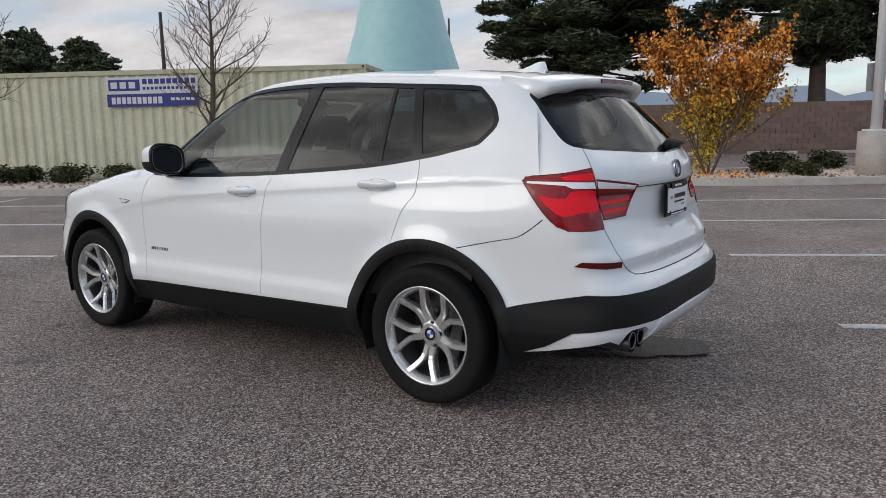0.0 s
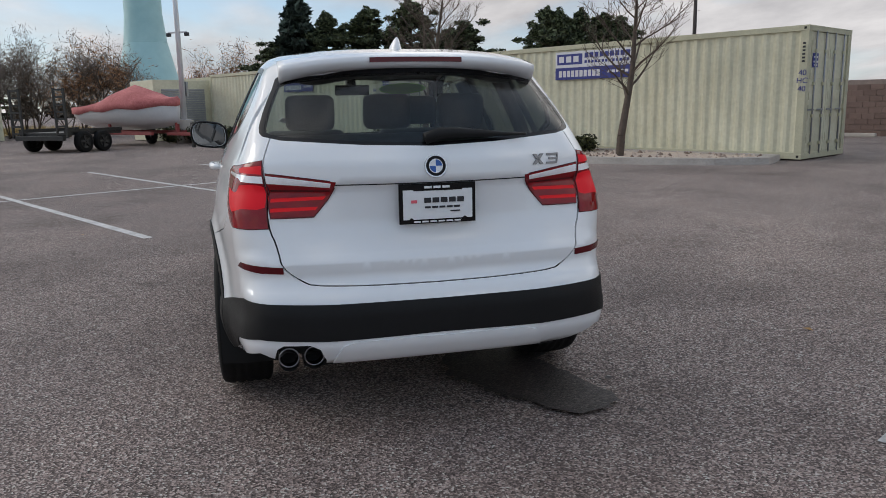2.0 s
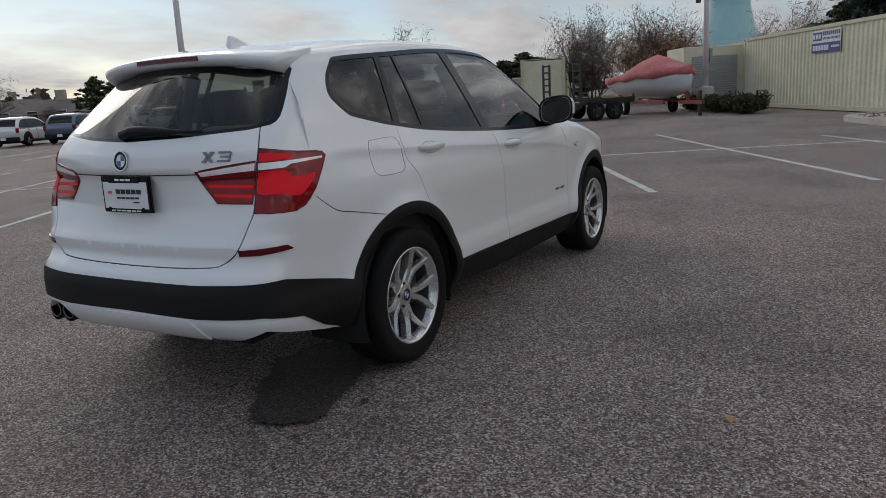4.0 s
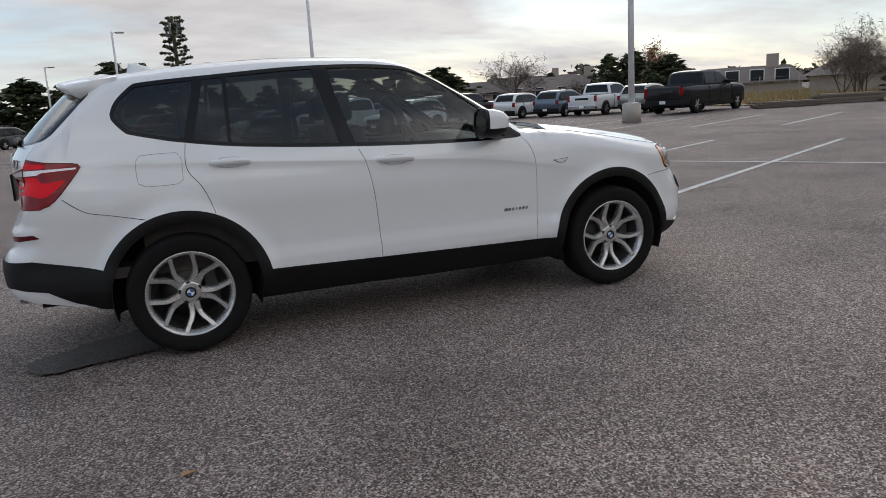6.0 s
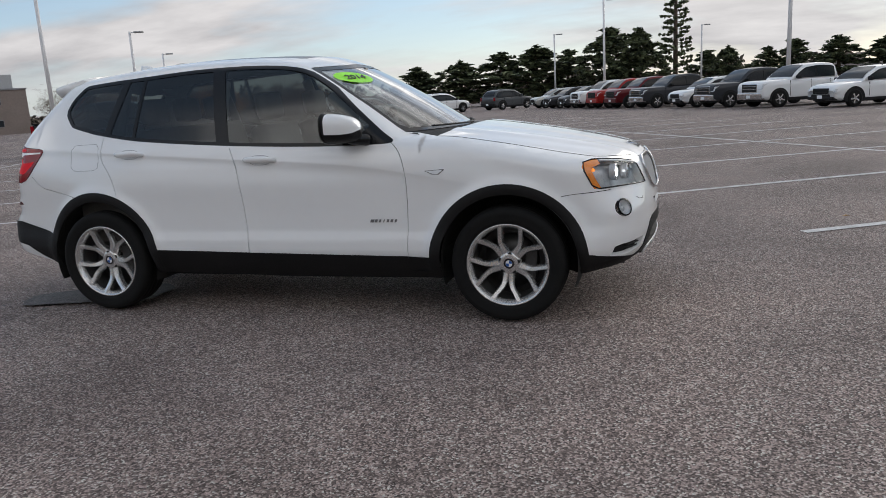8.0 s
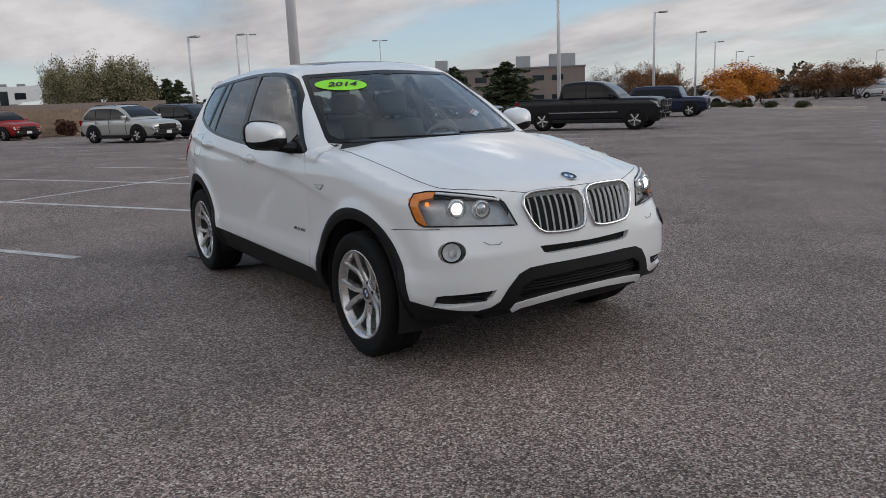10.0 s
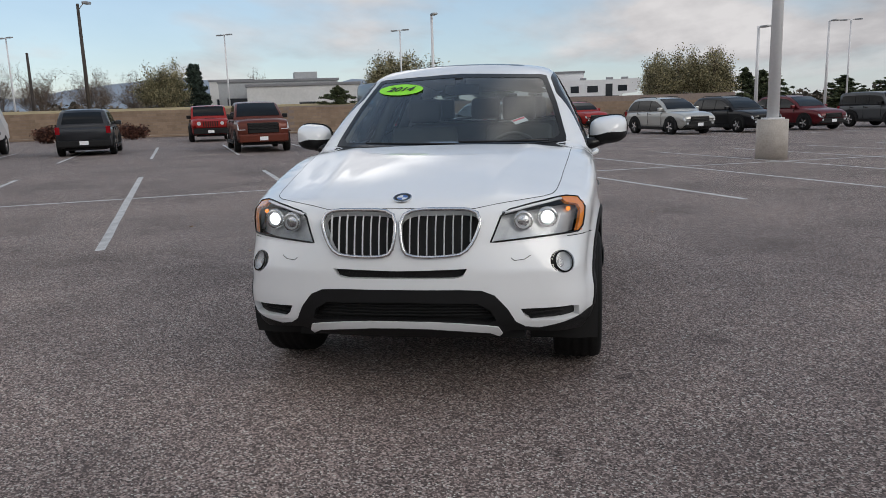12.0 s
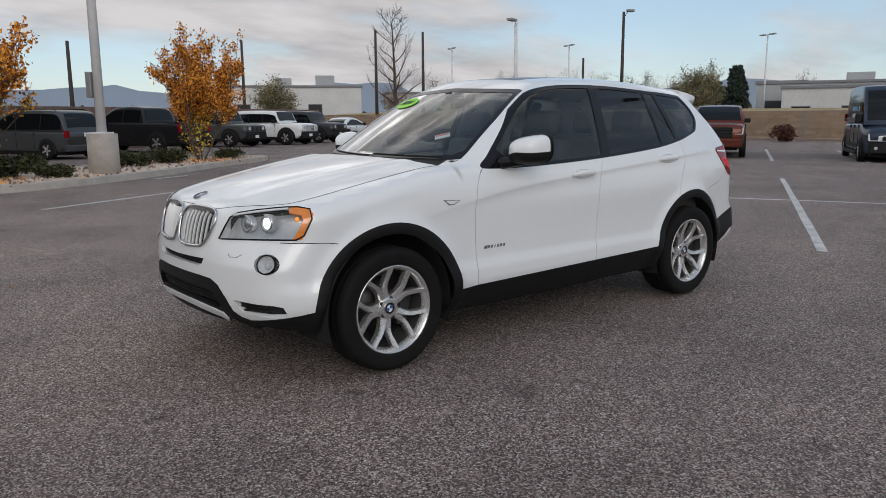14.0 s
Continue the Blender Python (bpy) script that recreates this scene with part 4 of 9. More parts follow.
# edges that follow the crease
crease_s = np.linspace(-1.5, 1.3, 110)
crease_loops = [strip(np.stack([crease_s, CREASE(crease_s) + dz], 1), wd) for dz, wd in ((0.0, 0.008), (-0.025, 0.018), (-0.062, 0.02))]
crease_loops += [strip(np.stack([np.linspace(S_END + 0.01, -2.14, 40), np.full(40, z)], 1), 0.01) for z in (0.756, 0.785)]
pts2, tris = triangles([flank_loop, pane] + crease_loops + [loop for _, loop in AREAS], 0.034, (S_END, 0.2), (S_NOSE, 1.64))
mids = pts2[tris].mean(1)
pts2[:, 0] = np.clip(pts2[:, 0], S_END, S_NOSE)
owner = np.full(len(tris), "", dtype=object)
keep = inside(mids, flank_loop)
in_pane, in_window = inside(mids, pane), inside(mids, window)
fuel = None
for i, (nm, loop) in enumerate(AREAS):
    hit = inside(mids, loop) & (owner == "") & keep
    if nm in ("pillar_trim", "vent_divider", "rear_pillar_trim", "sail_trim") or 2 <= i < N_PANES:
        hit &= in_window
        if nm.endswith("_window"):
            hit &= in_pane
    if nm == "fuel_flap":
        fuel = inside(mids, loop)
        continue
    if nm == "hole" and i < 2:
        hit = inside(mids, loop) & keep
    owner[hit] = nm
owner[keep & (owner == "")] = "quarter_panel"
# the flap stands on the right flank alone
SKID_SILVER = material("bright_skid_silver", (0.70, 0.71, 0.72), 0.35, metal=0.15, vary=0.04)
LOOKS = {"exhaust_recess": (GAP, "left"), "gap": (GAP, "whole"), "pillar_trim": (GLOSS_BLACK, "pair"), "sail_trim": (GLOSS_BLACK, "pair"), "vent_divider": (GLOSS_BLACK, "pair"), "rear_pillar_trim": (GLOSS_BLACK, "pair"), "window_trim": (GLOSS_BLACK, "pair"), "front_window": (FRONT_GLASS, "pair"), "rear_window": (PRIVACY, "pair"),
         "vent_window": (PRIVACY, "pair"), "quarter_window": (PRIVACY, "pair"), "lamp_strip": (WHITE_LENS, "pair"), "lit_bar": (RED_GLOW, "pair"), "lamp_lit": (BRIGHT_RED, "pair"), "lamp_divider": (DARK_RED, "pair"), 
         "tail_lamp": (RED_LENS, "pair"), "tail_lamp_inner": (RED_LENS, "pair"), "reflector": (DARK_RED, "pair"), "headlamp": (LENS, "pair"), "amber_lens": (AMBER, "pair"), "back_window": (BACK_GLASS, "whole"),
         "back_window_frame": (GLOSS_BLACK, "whole"), "slot_mesh": (GAP, "whole"), "lower_mesh": (GAP, "whole"), "skid_strip": (SKID_SILVER, "whole"), "side_vent": (GAP, "pair"), "fog_lamp": (LENS, "pair"),
         "lower_grille_surround": (CLADDING, "whole"), "front_arch_cladding": (CLADDING, "pair"), "rear_arch_cladding": (CLADDING, "pair"), "sill_cladding": (CLADDING, "pair"),
         "diffuser": (WHITE_PAINT, "whole"), "rear_bumper_cladding": (CLADDING, "whole"), "tailgate": (WHITE_PAINT, "whole"), "rear_bumper": (WHITE_PAINT, "whole"), "front_bumper": (WHITE_PAINT, "whole"),
         "front_door": (WHITE_PAINT, "pair"), "rear_door": (WHITE_PAINT, "pair"), "front_fender": (WHITE_PAINT, "pair"), "quarter_panel": (WHITE_PAINT, "pair")}
LIFT = {"exhaust_recess": -0.04, "gap": -0.008, "slot_mesh": -0.03, "lower_mesh": -0.035, "side_vent": -0.03, "front_arch_cladding": 0.006, "rear_arch_cladding": 0.006, "rear_bumper_cladding": 0.005, "sill_cladding": 0.004,
        "lower_grille_surround": 0.004, "skid_strip": 0.012, "tail_lamp": 0.004, "tail_lamp_inner": 0.004, "lamp_strip": 0.004, "lit_bar": 0.003, "lamp_lit": 0.004, "lamp_dark": 0.004, "reflector": 0.003, "headlamp": 0.002, "back_window": -0.001,
        "front_window": -0.004, "rear_window": -0.004, "vent_window": -0.004, "quarter_window": -0.004}
PANELS = {}
shell("diffuser_corner", pts2, tris[owner == "exhaust_recess"], wrap, WHITE_PAINT, 0.014, 0.0, "right")
for nm, (mat, sides) in LOOKS.items():
    if nm in ("gap",):
        continue
    sel = owner == nm
    deep = 0.05 if nm in ("front_bumper", "front_arch_cladding", "rear_arch_cladding", "lower_grille_surround", "diffuser") else 0.014
    if nm.endswith("window"):
        deep = 0.004
    PANELS[nm] = shell(nm, pts2, tris[sel], wrap, mat, deep, LIFT.get(nm, 0.0), sides)
for nm, loop in AREAS:
    if nm == "gap":
        shell("shut_line", pts2, tris[(owner == "gap") & inside(mids, loop)], wrap, GAP, 0.002, -0.008, "whole" if loop[:, 0].min() < S_END + 0.05 else "pair")

# bonnet, roof and windscreen
bonnet_loop = np.concatenate([bonnet_side[:, :2], cowl[1:, :2], np.stack([np.linspace(1.075, FRONT_X, 25)[1:-1], np.zeros(23)], 1)])
bp, bt = triangles([bonnet_loop], 0.04, (0.9, 0.0), (2.2, 0.8))
ok = inside(bp[bt].mean(1), bonnet_loop)
shell("bonnet", bp, bt[ok], over, WHITE_PAINT, 0.02, 0.001, "whole")
roof_loop = np.concatenate([header[::-1, :2], rail[:, :2], np.stack([np.linspace(-1.92, header[-1, 0], 40)[1:-1], np.zeros(38)], 1)])
hatch = curve([(0.02, 0), (0.0, 0.38), (-0.03, 0.42), (-0.95, 0.42), (-1.0, 0.38), (-1.0, 0), (-1.0, -0.1), (0.02, -0.1)], closed=True, smooth=False)
rp, rt = triangles([roof_loop, hatch], 0.045, (-2.0, 0.0), (0.4, 0.65))
m2 = rp[rt].mean(1)
ok, lid = inside(m2, roof_loop), inside(m2, hatch)
ok_roof = ok
shell("roof", rp, rt[ok & ~lid], over, WHITE_PAINT, 0.02, 0.0, "whole")
shell("sunroof_glass", rp, rt[ok & lid], over, GLOSS_BLACK, 0.004, -0.002, "whole")
screen_loop = np.concatenate([np.stack([PILLAR_Y, PILLAR_Z], 1), np.stack([header[:, 1], header[:, 2]], 1)[1:], np.stack([np.zeros(12), np.linspace(header[-1, 2], 1.128, 12)], 1)[1:], np.stack([np.linspace(0, PILLAR_Y[0], 20), np.full(20, 1.128)], 1)[1:-1]])
inner = curve([(0.0, 1.142), (0.655, 1.150), (0.688, 1.175), (0.632, 1.35), (0.560, 1.515), (0.54, 1.529), (0.0, 1.550), (-0.1, 1.55), (-0.1, 1.142)], closed=True, smooth=False)
post = curve([(0.0, 1.05), (0.73, 1.05), (0.722, 1.16), (0.660, 1.36), (0.582, 1.542), (0.55, 1.551), (0.0, 1.573), (-0.1, 1.573), (-0.1, 1.05)], closed=True, smooth=False)
sp, st = triangles([screen_loop, inner, post], 0.04, (0.0, 1.12), (0.77, 1.60))
m2 = sp[st].mean(1)
ok, clear, band = inside(m2, screen_loop), inside(m2, inner), inside(m2, post)
shell("windscreen", sp, st[ok & clear], ahead, SHIELD, 0.005, -0.004, "whole")
shell("windscreen_surround", sp, st[ok & ~clear & band], ahead, GLOSS_BLACK, 0.01, -0.002, "whole")
shell("roof_pillar", sp, st[ok & ~clear & ~band], ahead, WHITE_PAINT, 0.01, 0.0, "pair")

# cowl between bonnet and screen, with two wiper arms
low = ahead(np.stack([np.linspace(-0.72, 0.72, 40), np.full(40, 1.134)], 1))
front = np.concatenate([cowl * (1, -1, 1), cowl[::-1][1:]])
front = np.stack([np.interp(np.linspace(-0.72, 0.72, 40), front[:, 1], front[:, k]) for k in range(3)], 1)
rows = np.concatenate([low + (-0.02, 0, 0.002), low + (0.01, 0, -0.012), front + (0, 0, -0.022), front + (0.02, 0, -0.03)])
put("cowl", mesh("cowl", rows, [(r * 40 + i, r * 40 + i + 1, (r + 1) * 40 + i + 1, (r + 1) * 40 + i) for r in range(3) for i in range(39)]), CLADDING, CAR_WHITE)
for y0, y1 in ((0.10, 0.62), (-0.50, 0.08)):
    line = ahead(np.stack([np.linspace(y0, y1, 14), np.linspace(1.146, 1.136, 14)], 1)) + (0.022, 0, 0.0)
    put("wiper", mesh("wiper", *tube(line, 0.006, 6)), CLADDING, CAR_WHITE)

# lower shell, wheel housings and floor
bm = box(-1.0, 0.99, -0.80, 0.80, 0.24, 0.45)
box(-2.2, -1.0, -0.55, 0.55, 0.30, 0.5, bm=bm)
box(0.99, 2.05, -0.55, 0.55, 0.28, 0.5, bm=bm)
part("underbody", bm, GAP, CAR_WHITE)
for ax in (AXLE, -AXLE):
    for sg in (1, -1):
        w = np.linspace(-0.35, math.pi + 0.35, 30)
        ring = [(ax + r * math.cos(a), sg * y, 0.352 + r * math.sin(a)) for r, y in ((0.408, 0.89), (0.42, 0.80), (0.42, 0.56), (0.02, 0.56)) for a in w]
        put("wheel_housing", mesh("wheel_housing", ring, [(r * 30 + i, r * 30 + i + 1, (r + 1) * 30 + i + 1, (r + 1) * 30 + i) for r in range(3) for i in range(29)]), GAP, CAR_WHITE)
# ---- wheels of the white car ----


def loft(sections, caps=True):
    """Verts and faces through rings of equal length."""
    n = len(sections[0])
    verts = [v for ring in sections for v in ring]
    faces = [(i * n + j, i * n + (j + 1) % n, (i + 1) * n + (j + 1) % n, (i + 1) * n + j) for i in range(len(sections) - 1) for j in range(n)]
    if caps:
        faces += [tuple(range(n - 1, -1, -1)), tuple((len(sections) - 1) * n + j for j in range(n))]
    return verts, faces


def frame_at(p, n, up=(0, 0, 1)):
    """A pose at p whose z looks along n and whose y keeps near up."""
    z = Vector(n).normalized()
    x = Vector(up).cross(z).normalized()
    y = z.cross(x)
    m = Matrix((x, y, z)).transposed().to_4x4()
    m.translation = Vector(p)
    return m


def disc(r0, r1, depth, n=40, a0=0.0, a1=2 * math.pi):
    """A flat ring or a slice of one, in the local xy plane, as verts and faces."""
    k = max(int(n * (a1 - a0) / (2 * math.pi)), 2)
    full = abs(a1 - a0 - 2 * math.pi) < 1e-6
    rows = [[(r * math.cos(a0 + (a1 - a0) * i / k), r * math.sin(a0 + (a1 - a0) * i / k), z) for i in range(k + 1)] for r, z in ((r1, 0), (r1, depth), (r0, depth))]
    verts = [v for row in rows for v in row]
    m = k + 1
    return verts, [(r * m + i, r * m + i + 1, (r + 1) * m + i + 1, (r + 1) * m + i) for r in range(2) for i in range(k)]


def moved(vf, m):
    return [tuple(m @ Vector(v)) for v in vf[0]], vf[1]


def roundel(m, r, parent, name="badge"):
    """A round badge: silver rim, black ring, and a disc of blue and white quarters."""
    b = put(name, mesh(name, *moved(disc(r * 0.62, r, r * 0.10), m), False), BADGE_BLACK, parent, "round badge with blue and white quarters")
    put("rim", mesh("rim", *moved(disc(r * 0.93, r * 1.05, r * 0.16), m), False), CHROME, b)
    put("inner_ring", mesh("inner_ring", *moved(disc(r * 0.60, r * 0.66, r * 0.14), m), False), CHROME, b)
    for i in range(4):
        put("quarter", mesh("quarter", *moved(disc(0.0, r * 0.61, r * 0.11, 40, i * math.pi / 2, (i + 1) * math.pi / 2), m), False), BADGE_WHITE if i % 2 else BADGE_BLUE, b)
    return b


tread = [(0.337 if i % 4 == 2 else 0.3445 - 0.004 * (abs(i - 9) / 9) ** 3, -0.098 + 0.196 * i / 18) for i in range(19)]
TYRE = mesh("tyre", *lathe([(0.236, -0.102), (0.25, -0.118), (0.28, -0.125), (0.315, -0.120), (0.334, -0.110)] + tread + [(0.334, 0.110), (0.322, 0.118), (0.300, 0.1235), (0.297, 0.1225), (0.27, 0.124), (0.252, 0.118), (0.249, 0.1145), (0.240, 0.108)], 96))
BARREL = mesh("wheel", *lathe([(0.205, -0.10), (0.212, 0.02), (0.222, 0.075), (0.229, 0.098), (0.237, 0.112), (0.244, 0.113), (0.246, 0.106), (0.242, 0.10), (0.23, 0.085)], 72))
RIM_LIP = mesh("rim_lip", *lathe([(0.216, 0.070), (0.221, 0.092), (0.229, 0.1025), (0.237, 0.1145), (0.244, 0.1155), (0.2475, 0.108), (0.244, 0.10)], 72))
# barrel metal darkened to give the shade between the spokes
DARK_BARREL = material("shaded_barrel", (0.055, 0.055, 0.055), 0.6, metal=0.3, vary=0.15, scale=12)
HUB = mesh("hub", *lathe([(0.0, 0.062), (0.034, 0.064), (0.05, 0.066), (0.066, 0.060), (0.073, 0.045), (0.07, 0.01), (0.0, 0.0)], 40))
arm = []
for r, off, wide, face in ((0.038, 0.019, 0.040, 0.060), (0.062, 0.026, 0.040, 0.061), (0.080, 0.037, 0.038, 0.064), (0.100, 0.049, 0.035, 0.068), (0.120, 0.0575, 0.033, 0.074), (0.145, 0.061, 0.031, 0.082), (0.180, 0.061, 0.030, 0.093), (0.214, 0.061, 0.033, 0.104), (0.231, 0.061, 0.042, 0.107)):
    lean = Vector((1, 0, 0.45 if r < 0.12 else 0.1)).normalized()
    ring = [Vector((off, face + h, r)) + Vector((lean.x, 0, -lean.z)) * wide * k for k, h in ((-0.5, -0.046), (-0.5, -0.012), (-0.34, -0.002), (0.30, 0.002), (0.5, -0.010), (0.5, -0.046))]
    arm.append(ring)
ARM_L = mesh("spoke", *loft(arm), False)
ARM_R = mesh("spoke", *loft([[Vector((-v.x, v.y, v.z)) for v in reversed(ring)] for ring in arm]), False)
DISC = mesh("brake_disc", *lathe([(0.05, -0.02), (0.165, -0.02), (0.165, -0.045), (0.05, -0.045), (0.05, -0.05), (0.214, -0.052)], 40))


def alloy_wheel(x, y, turn):
    m = pose(x, y, HUB_Z, 0, turn, 0 if y > 0 else 180)
    w = put("wheel", BARREL, DARK_BARREL, CAR_WHITE, "silver alloy wheel with five forked spokes")
    w.matrix_basis = m
    put("tyre", TYRE, RUBBER, w)
    put("rim_lip", RIM_LIP, ALLOY, w)
    put("hub", HUB, ALLOY, w)
    put("brake_disc", DISC, DARK_METAL, w)
    part("brake_caliper", box(-0.16, -0.09, -0.03, 0.035, -0.09, 0.09, 0.012), DARK_METAL, w)
    for i in range(5):
        for me in (ARM_L, ARM_R):
            s = put("spoke", me, ALLOY, w)
            s.matrix_basis = pose(0, 0, 0, 0, 72 * i, 0)
        bm = bmesh.new()
        a = radians(72 * i + 90)
        cyl(bm, pose(0.055 * math.cos(a), 0.050, 0.055 * math.sin(a), -90), 0.012, 0.012, 0.0145, 12)
        part("bolt_hole", bm, GAP, w)
    roundel(frame_at((0, 0.0645, 0), (0, 1, 0)), 0.033, w, "hub_cap")
    return w


for x, y, turn in ((AXLE, 0.79, -14), (AXLE, -0.79, -5.5), (-AXLE, 0.79, -10), (-AXLE, -0.79, 8)):
    alloy_wheel(x, y, turn)
for nm, loop, mat, lift in (("grille_backing", kidney, GAP, -0.045),):
    shell(nm, pts2, tris[inside(mids, loop)], wrap, mat, 0.002, lift, "pair")

# door mirror glass, darkened to imitate dark surroundings in its reflection
MIRROR_DARK = material("dim_mirror", (0.16, 0.17, 0.18), 0.03, metal=1.0)
# ---- trim on the body ----
for sg in (1, -1):
    mir = np.array([1, sg, 1])
    # kidney grille: chrome ring and upright slats
    outline = wrap(kidney)
    outline = (outline + normals_at(outline) * 0.006) * mir
    g = put("grille_ring", mesh("grille_ring", *tube(outline[::2], 0.0085, 8, True)), CHROME, CAR_WHITE, "chrome kidney-shaped grille ring")
    for k in range(8):
        y = 0.052 + 0.039 * k
        zs = np.linspace(0.66, 0.92, 60)
        ks = kidney[:, 0]
        col = np.array(nose(*[(y, z) for z in zs[::4]]))
        fine = np.stack([np.interp(zs, zs[::4], col[:, 0]), zs], 1)
        fine = fine[inside(fine, grown(kidney, -0.006))]
        if len(fine) > 4:
            q = wrap(fine[:: max(len(fine) // 10, 1)])
            nn = normals_at(q)
            rings = [[Vector(c * mir) for c in (a + (0, 0.0034, 0), a + b * 0.010, a + (0, -0.0034, 0), a - b * 0.008)] for a, b in zip(q - nn * 0.012, nn)]
            put("grille_slat", mesh("grille_slat", *loft(rings), False), SKID_SILVER, g)
    # headlamp: housing, two projectors and a bright ring each
    sel = tris[(owner == "headlamp") | (owner == "amber_lens")]
    house = shell("headlamp_housing", pts2, sel, wrap, LAMP_HOUSE, 0.01, -0.05, "left" if sg > 0 else "right")[0]
    for y, z, r, lit in ((0.652, 0.845, 0.041, True), (0.545, 0.837, 0.039, False)):
        q = wrap(nose((y, z)))[0]
        m = frame_at((q - (0.052, 0, 0)) * mir, (1, 0.18 * sg, 0.05))
        bm = cyl(bmesh.new(), m, r * 1.12, r * 1.2, 0.03, 28, True)
        p = part("projector", bm, LAMP_HOUSE, house)
        put("projector_ring", mesh("projector_ring", *moved(disc(r * 0.92, r * 1.12, 0.004), m @ Matrix.Translation((0, 0, 0.031)))), CHROME, house)
        bm = bmesh.new()
        bmesh.ops.create_uvsphere(bm, u_segments=20, v_segments=10, radius=r * 0.8, matrix=m @ Matrix.Translation((0, 0, 0.022)) @ Matrix.Diagonal((1, 1, 0.5, 1)))
        part("projector_lens", bm, XENON if lit else CHROME, house, "", True)
    q = wrap([(1.838, 0.868)])[0]
    bm = bmesh.new()
    bmesh.ops.create_uvsphere(bm, u_segments=14, v_segments=8, radius=0.011, matrix=Matrix.Translation((q - (0.045, 0.02, 0)) * mir))
    part("side_light_bulb", bm, AMBER_GLOW, house, "", True)
    rim = wrap(head)
    put("headlamp_bezel", mesh("headlamp_bezel", *tube((rim + normals_at(rim) * 0.001)[::2] * mir, 0.0045, 6, True)), GLOSS_BLACK, house)
    top = wrap(np.array(curve([(2.110, 0.879), (2.087, 0.885), (1.993, 0.903), (1.88, 0.918), (1.855, 0.920)], step=0.02)))
    put("eyebrow_strip", mesh("eyebrow_strip", *tube((top + normals_at(top) * 0.001) * mir, 0.0065, 6)), BADGE_WHITE, house)
    # dark edge of the tail lamps, seam of the bonnet
    for loop in (lamp_out, lamp_in):
        edge = wrap(loop)
        put("lamp_edge", mesh("lamp_edge", *tube((edge + normals_at(edge) * 0.002)[::2] * mir, 0.0035, 6, True)), DARK_RED, CAR_WHITE)
    edge = np.concatenate([bonnet_side, cowl[1:]])
    put("bonnet_seam", mesh("bonnet_seam", *tube((edge + normals_at(edge) * 0.0002) * mir, 0.0017, 5)), GAP, CAR_WHITE)
    # fog lamp
    q = wrap([(1.930, 0.650)])[0]
    nn = normals_at(q[None])[0]
    m = frame_at((q - nn * 0.03) * mir, nn * mir)
    bm = cyl(bmesh.new(), m, 0.02, 0.046, 0.024, 28, False)
    fog = part("fog_lamp_bowl", bm, SKID_SILVER, CAR_WHITE, "", True)
    put("fog_lamp_ring", mesh("fog_lamp_ring", *moved(disc(0.044, 0.051, 0.006, 40), frame_at((q - nn * 0.002) * mir, nn * mir))), GLOSS_BLACK, fog)
    bm = bmesh.new()
    bmesh.ops.create_uvsphere(bm, u_segments=16, v_segments=8, radius=0.02, matrix=m)
    part("fog_lamp_bulb", bm, LAMP_HOUSE, fog, "", True)
    # washer flap seam on the bumper
    f = wrap(nose((0.50, 0.685), (0.515, 0.672), (0.56, 0.675), (0.585, 0.69)))
    put("washer_flap_edge", mesh("washer_flap_edge", *tube((f + normals_at(f) * 0.0005) * mir, 0.0015, 5)), GAP, CAR_WHITE)
    # vent slats
    for z in (0.398, 0.420):
        v = wrap(np.array(nose(*[(y, z + 0.05 * (y - 0.6)) for y in np.linspace(0.57, 0.735, 6)])))
        put("vent_slat", mesh("vent_slat", *tube((v - normals_at(v) * 0.018) * mir, 0.005, 6)), CLADDING, CAR_WHITE)
    # door handles
    for x, z in ((-0.14, 1.000), (-1.11, 1.062)):
        u = np.linspace(-1, 1, 17)
        line = wrap(np.stack([x + 0.115 * u, z - 0.004 * u], 1))
        nn = normals_at(line)
        out = 0.036 * (1 - np.abs(u) ** 4) - 0.002
        rings = []
        for p, n, o, t in zip(line, nn, out, u):
            h = 0.019 * (1 - 0.45 * abs(t) ** 3)
            c = p + n * o
            rings.append([Vector((c + n * dn + np.array((0, 0, dz))) * mir) for dn, dz in ((-0.012, -h), (0.0, -h * 1.02), (0.010, -h * 0.6), (0.012, 0), (0.010, h * 0.6), (0.0, h), (-0.012, h * 0.9))])
        put("door_handle", mesh("door_handle", *loft(rings)), WHITE_PAINT, CAR_WHITE, "white pull handle")
        # grey line drawn for shade at the cup's rim; the panel is not hollowed
        cup = curve([(x - 0.075, z), (x - 0.05, z - 0.026), (x + 0.04, z - 0.028), (x + 0.075, z - 0.004), (x + 0.045, z + 0.024), (x - 0.045, z + 0.026)], closed=True, step=0.01)
        cp = wrap(cup)
        put("handle_recess", mesh("handle_recess", *tube((cp - normals_at(cp) * 0.0005) * mir, 0.0013, 5, True)), TRIM_SHADE, CAR_WHITE)
    # side turn light and door script
    c = wrap([(1.0, 0.897)])[0]
    nn = normals_at(c[None])[0]
    part("turn_light_bezel", prism([(-0.066, 0.010), (0.058, 0.018), (0.020, -0.014), (-0.020, -0.012)], 0.003, frame_at(c * mir, nn * mir) @ Matrix.Diagonal((sg * -1.0, 1, 1, 1)), 0.001), TRIM_SHADE, CAR_WHITE)
    part("side_turn_light", prism([(-0.055, 0.008), (0.048, 0.014), (0.016, -0.010), (-0.016, -0.008)], 0.006, frame_at(c * mir, nn * mir) @ Matrix.Diagonal((sg * -1.0, 1, 1, 1)), 0.002), BADGE_WHITE, CAR_WHITE)
    c = wrap([(0.66, 0.612)])[0]
    nn = normals_at(c[None])[0]
    m = frame_at(c * mir, nn * mir)
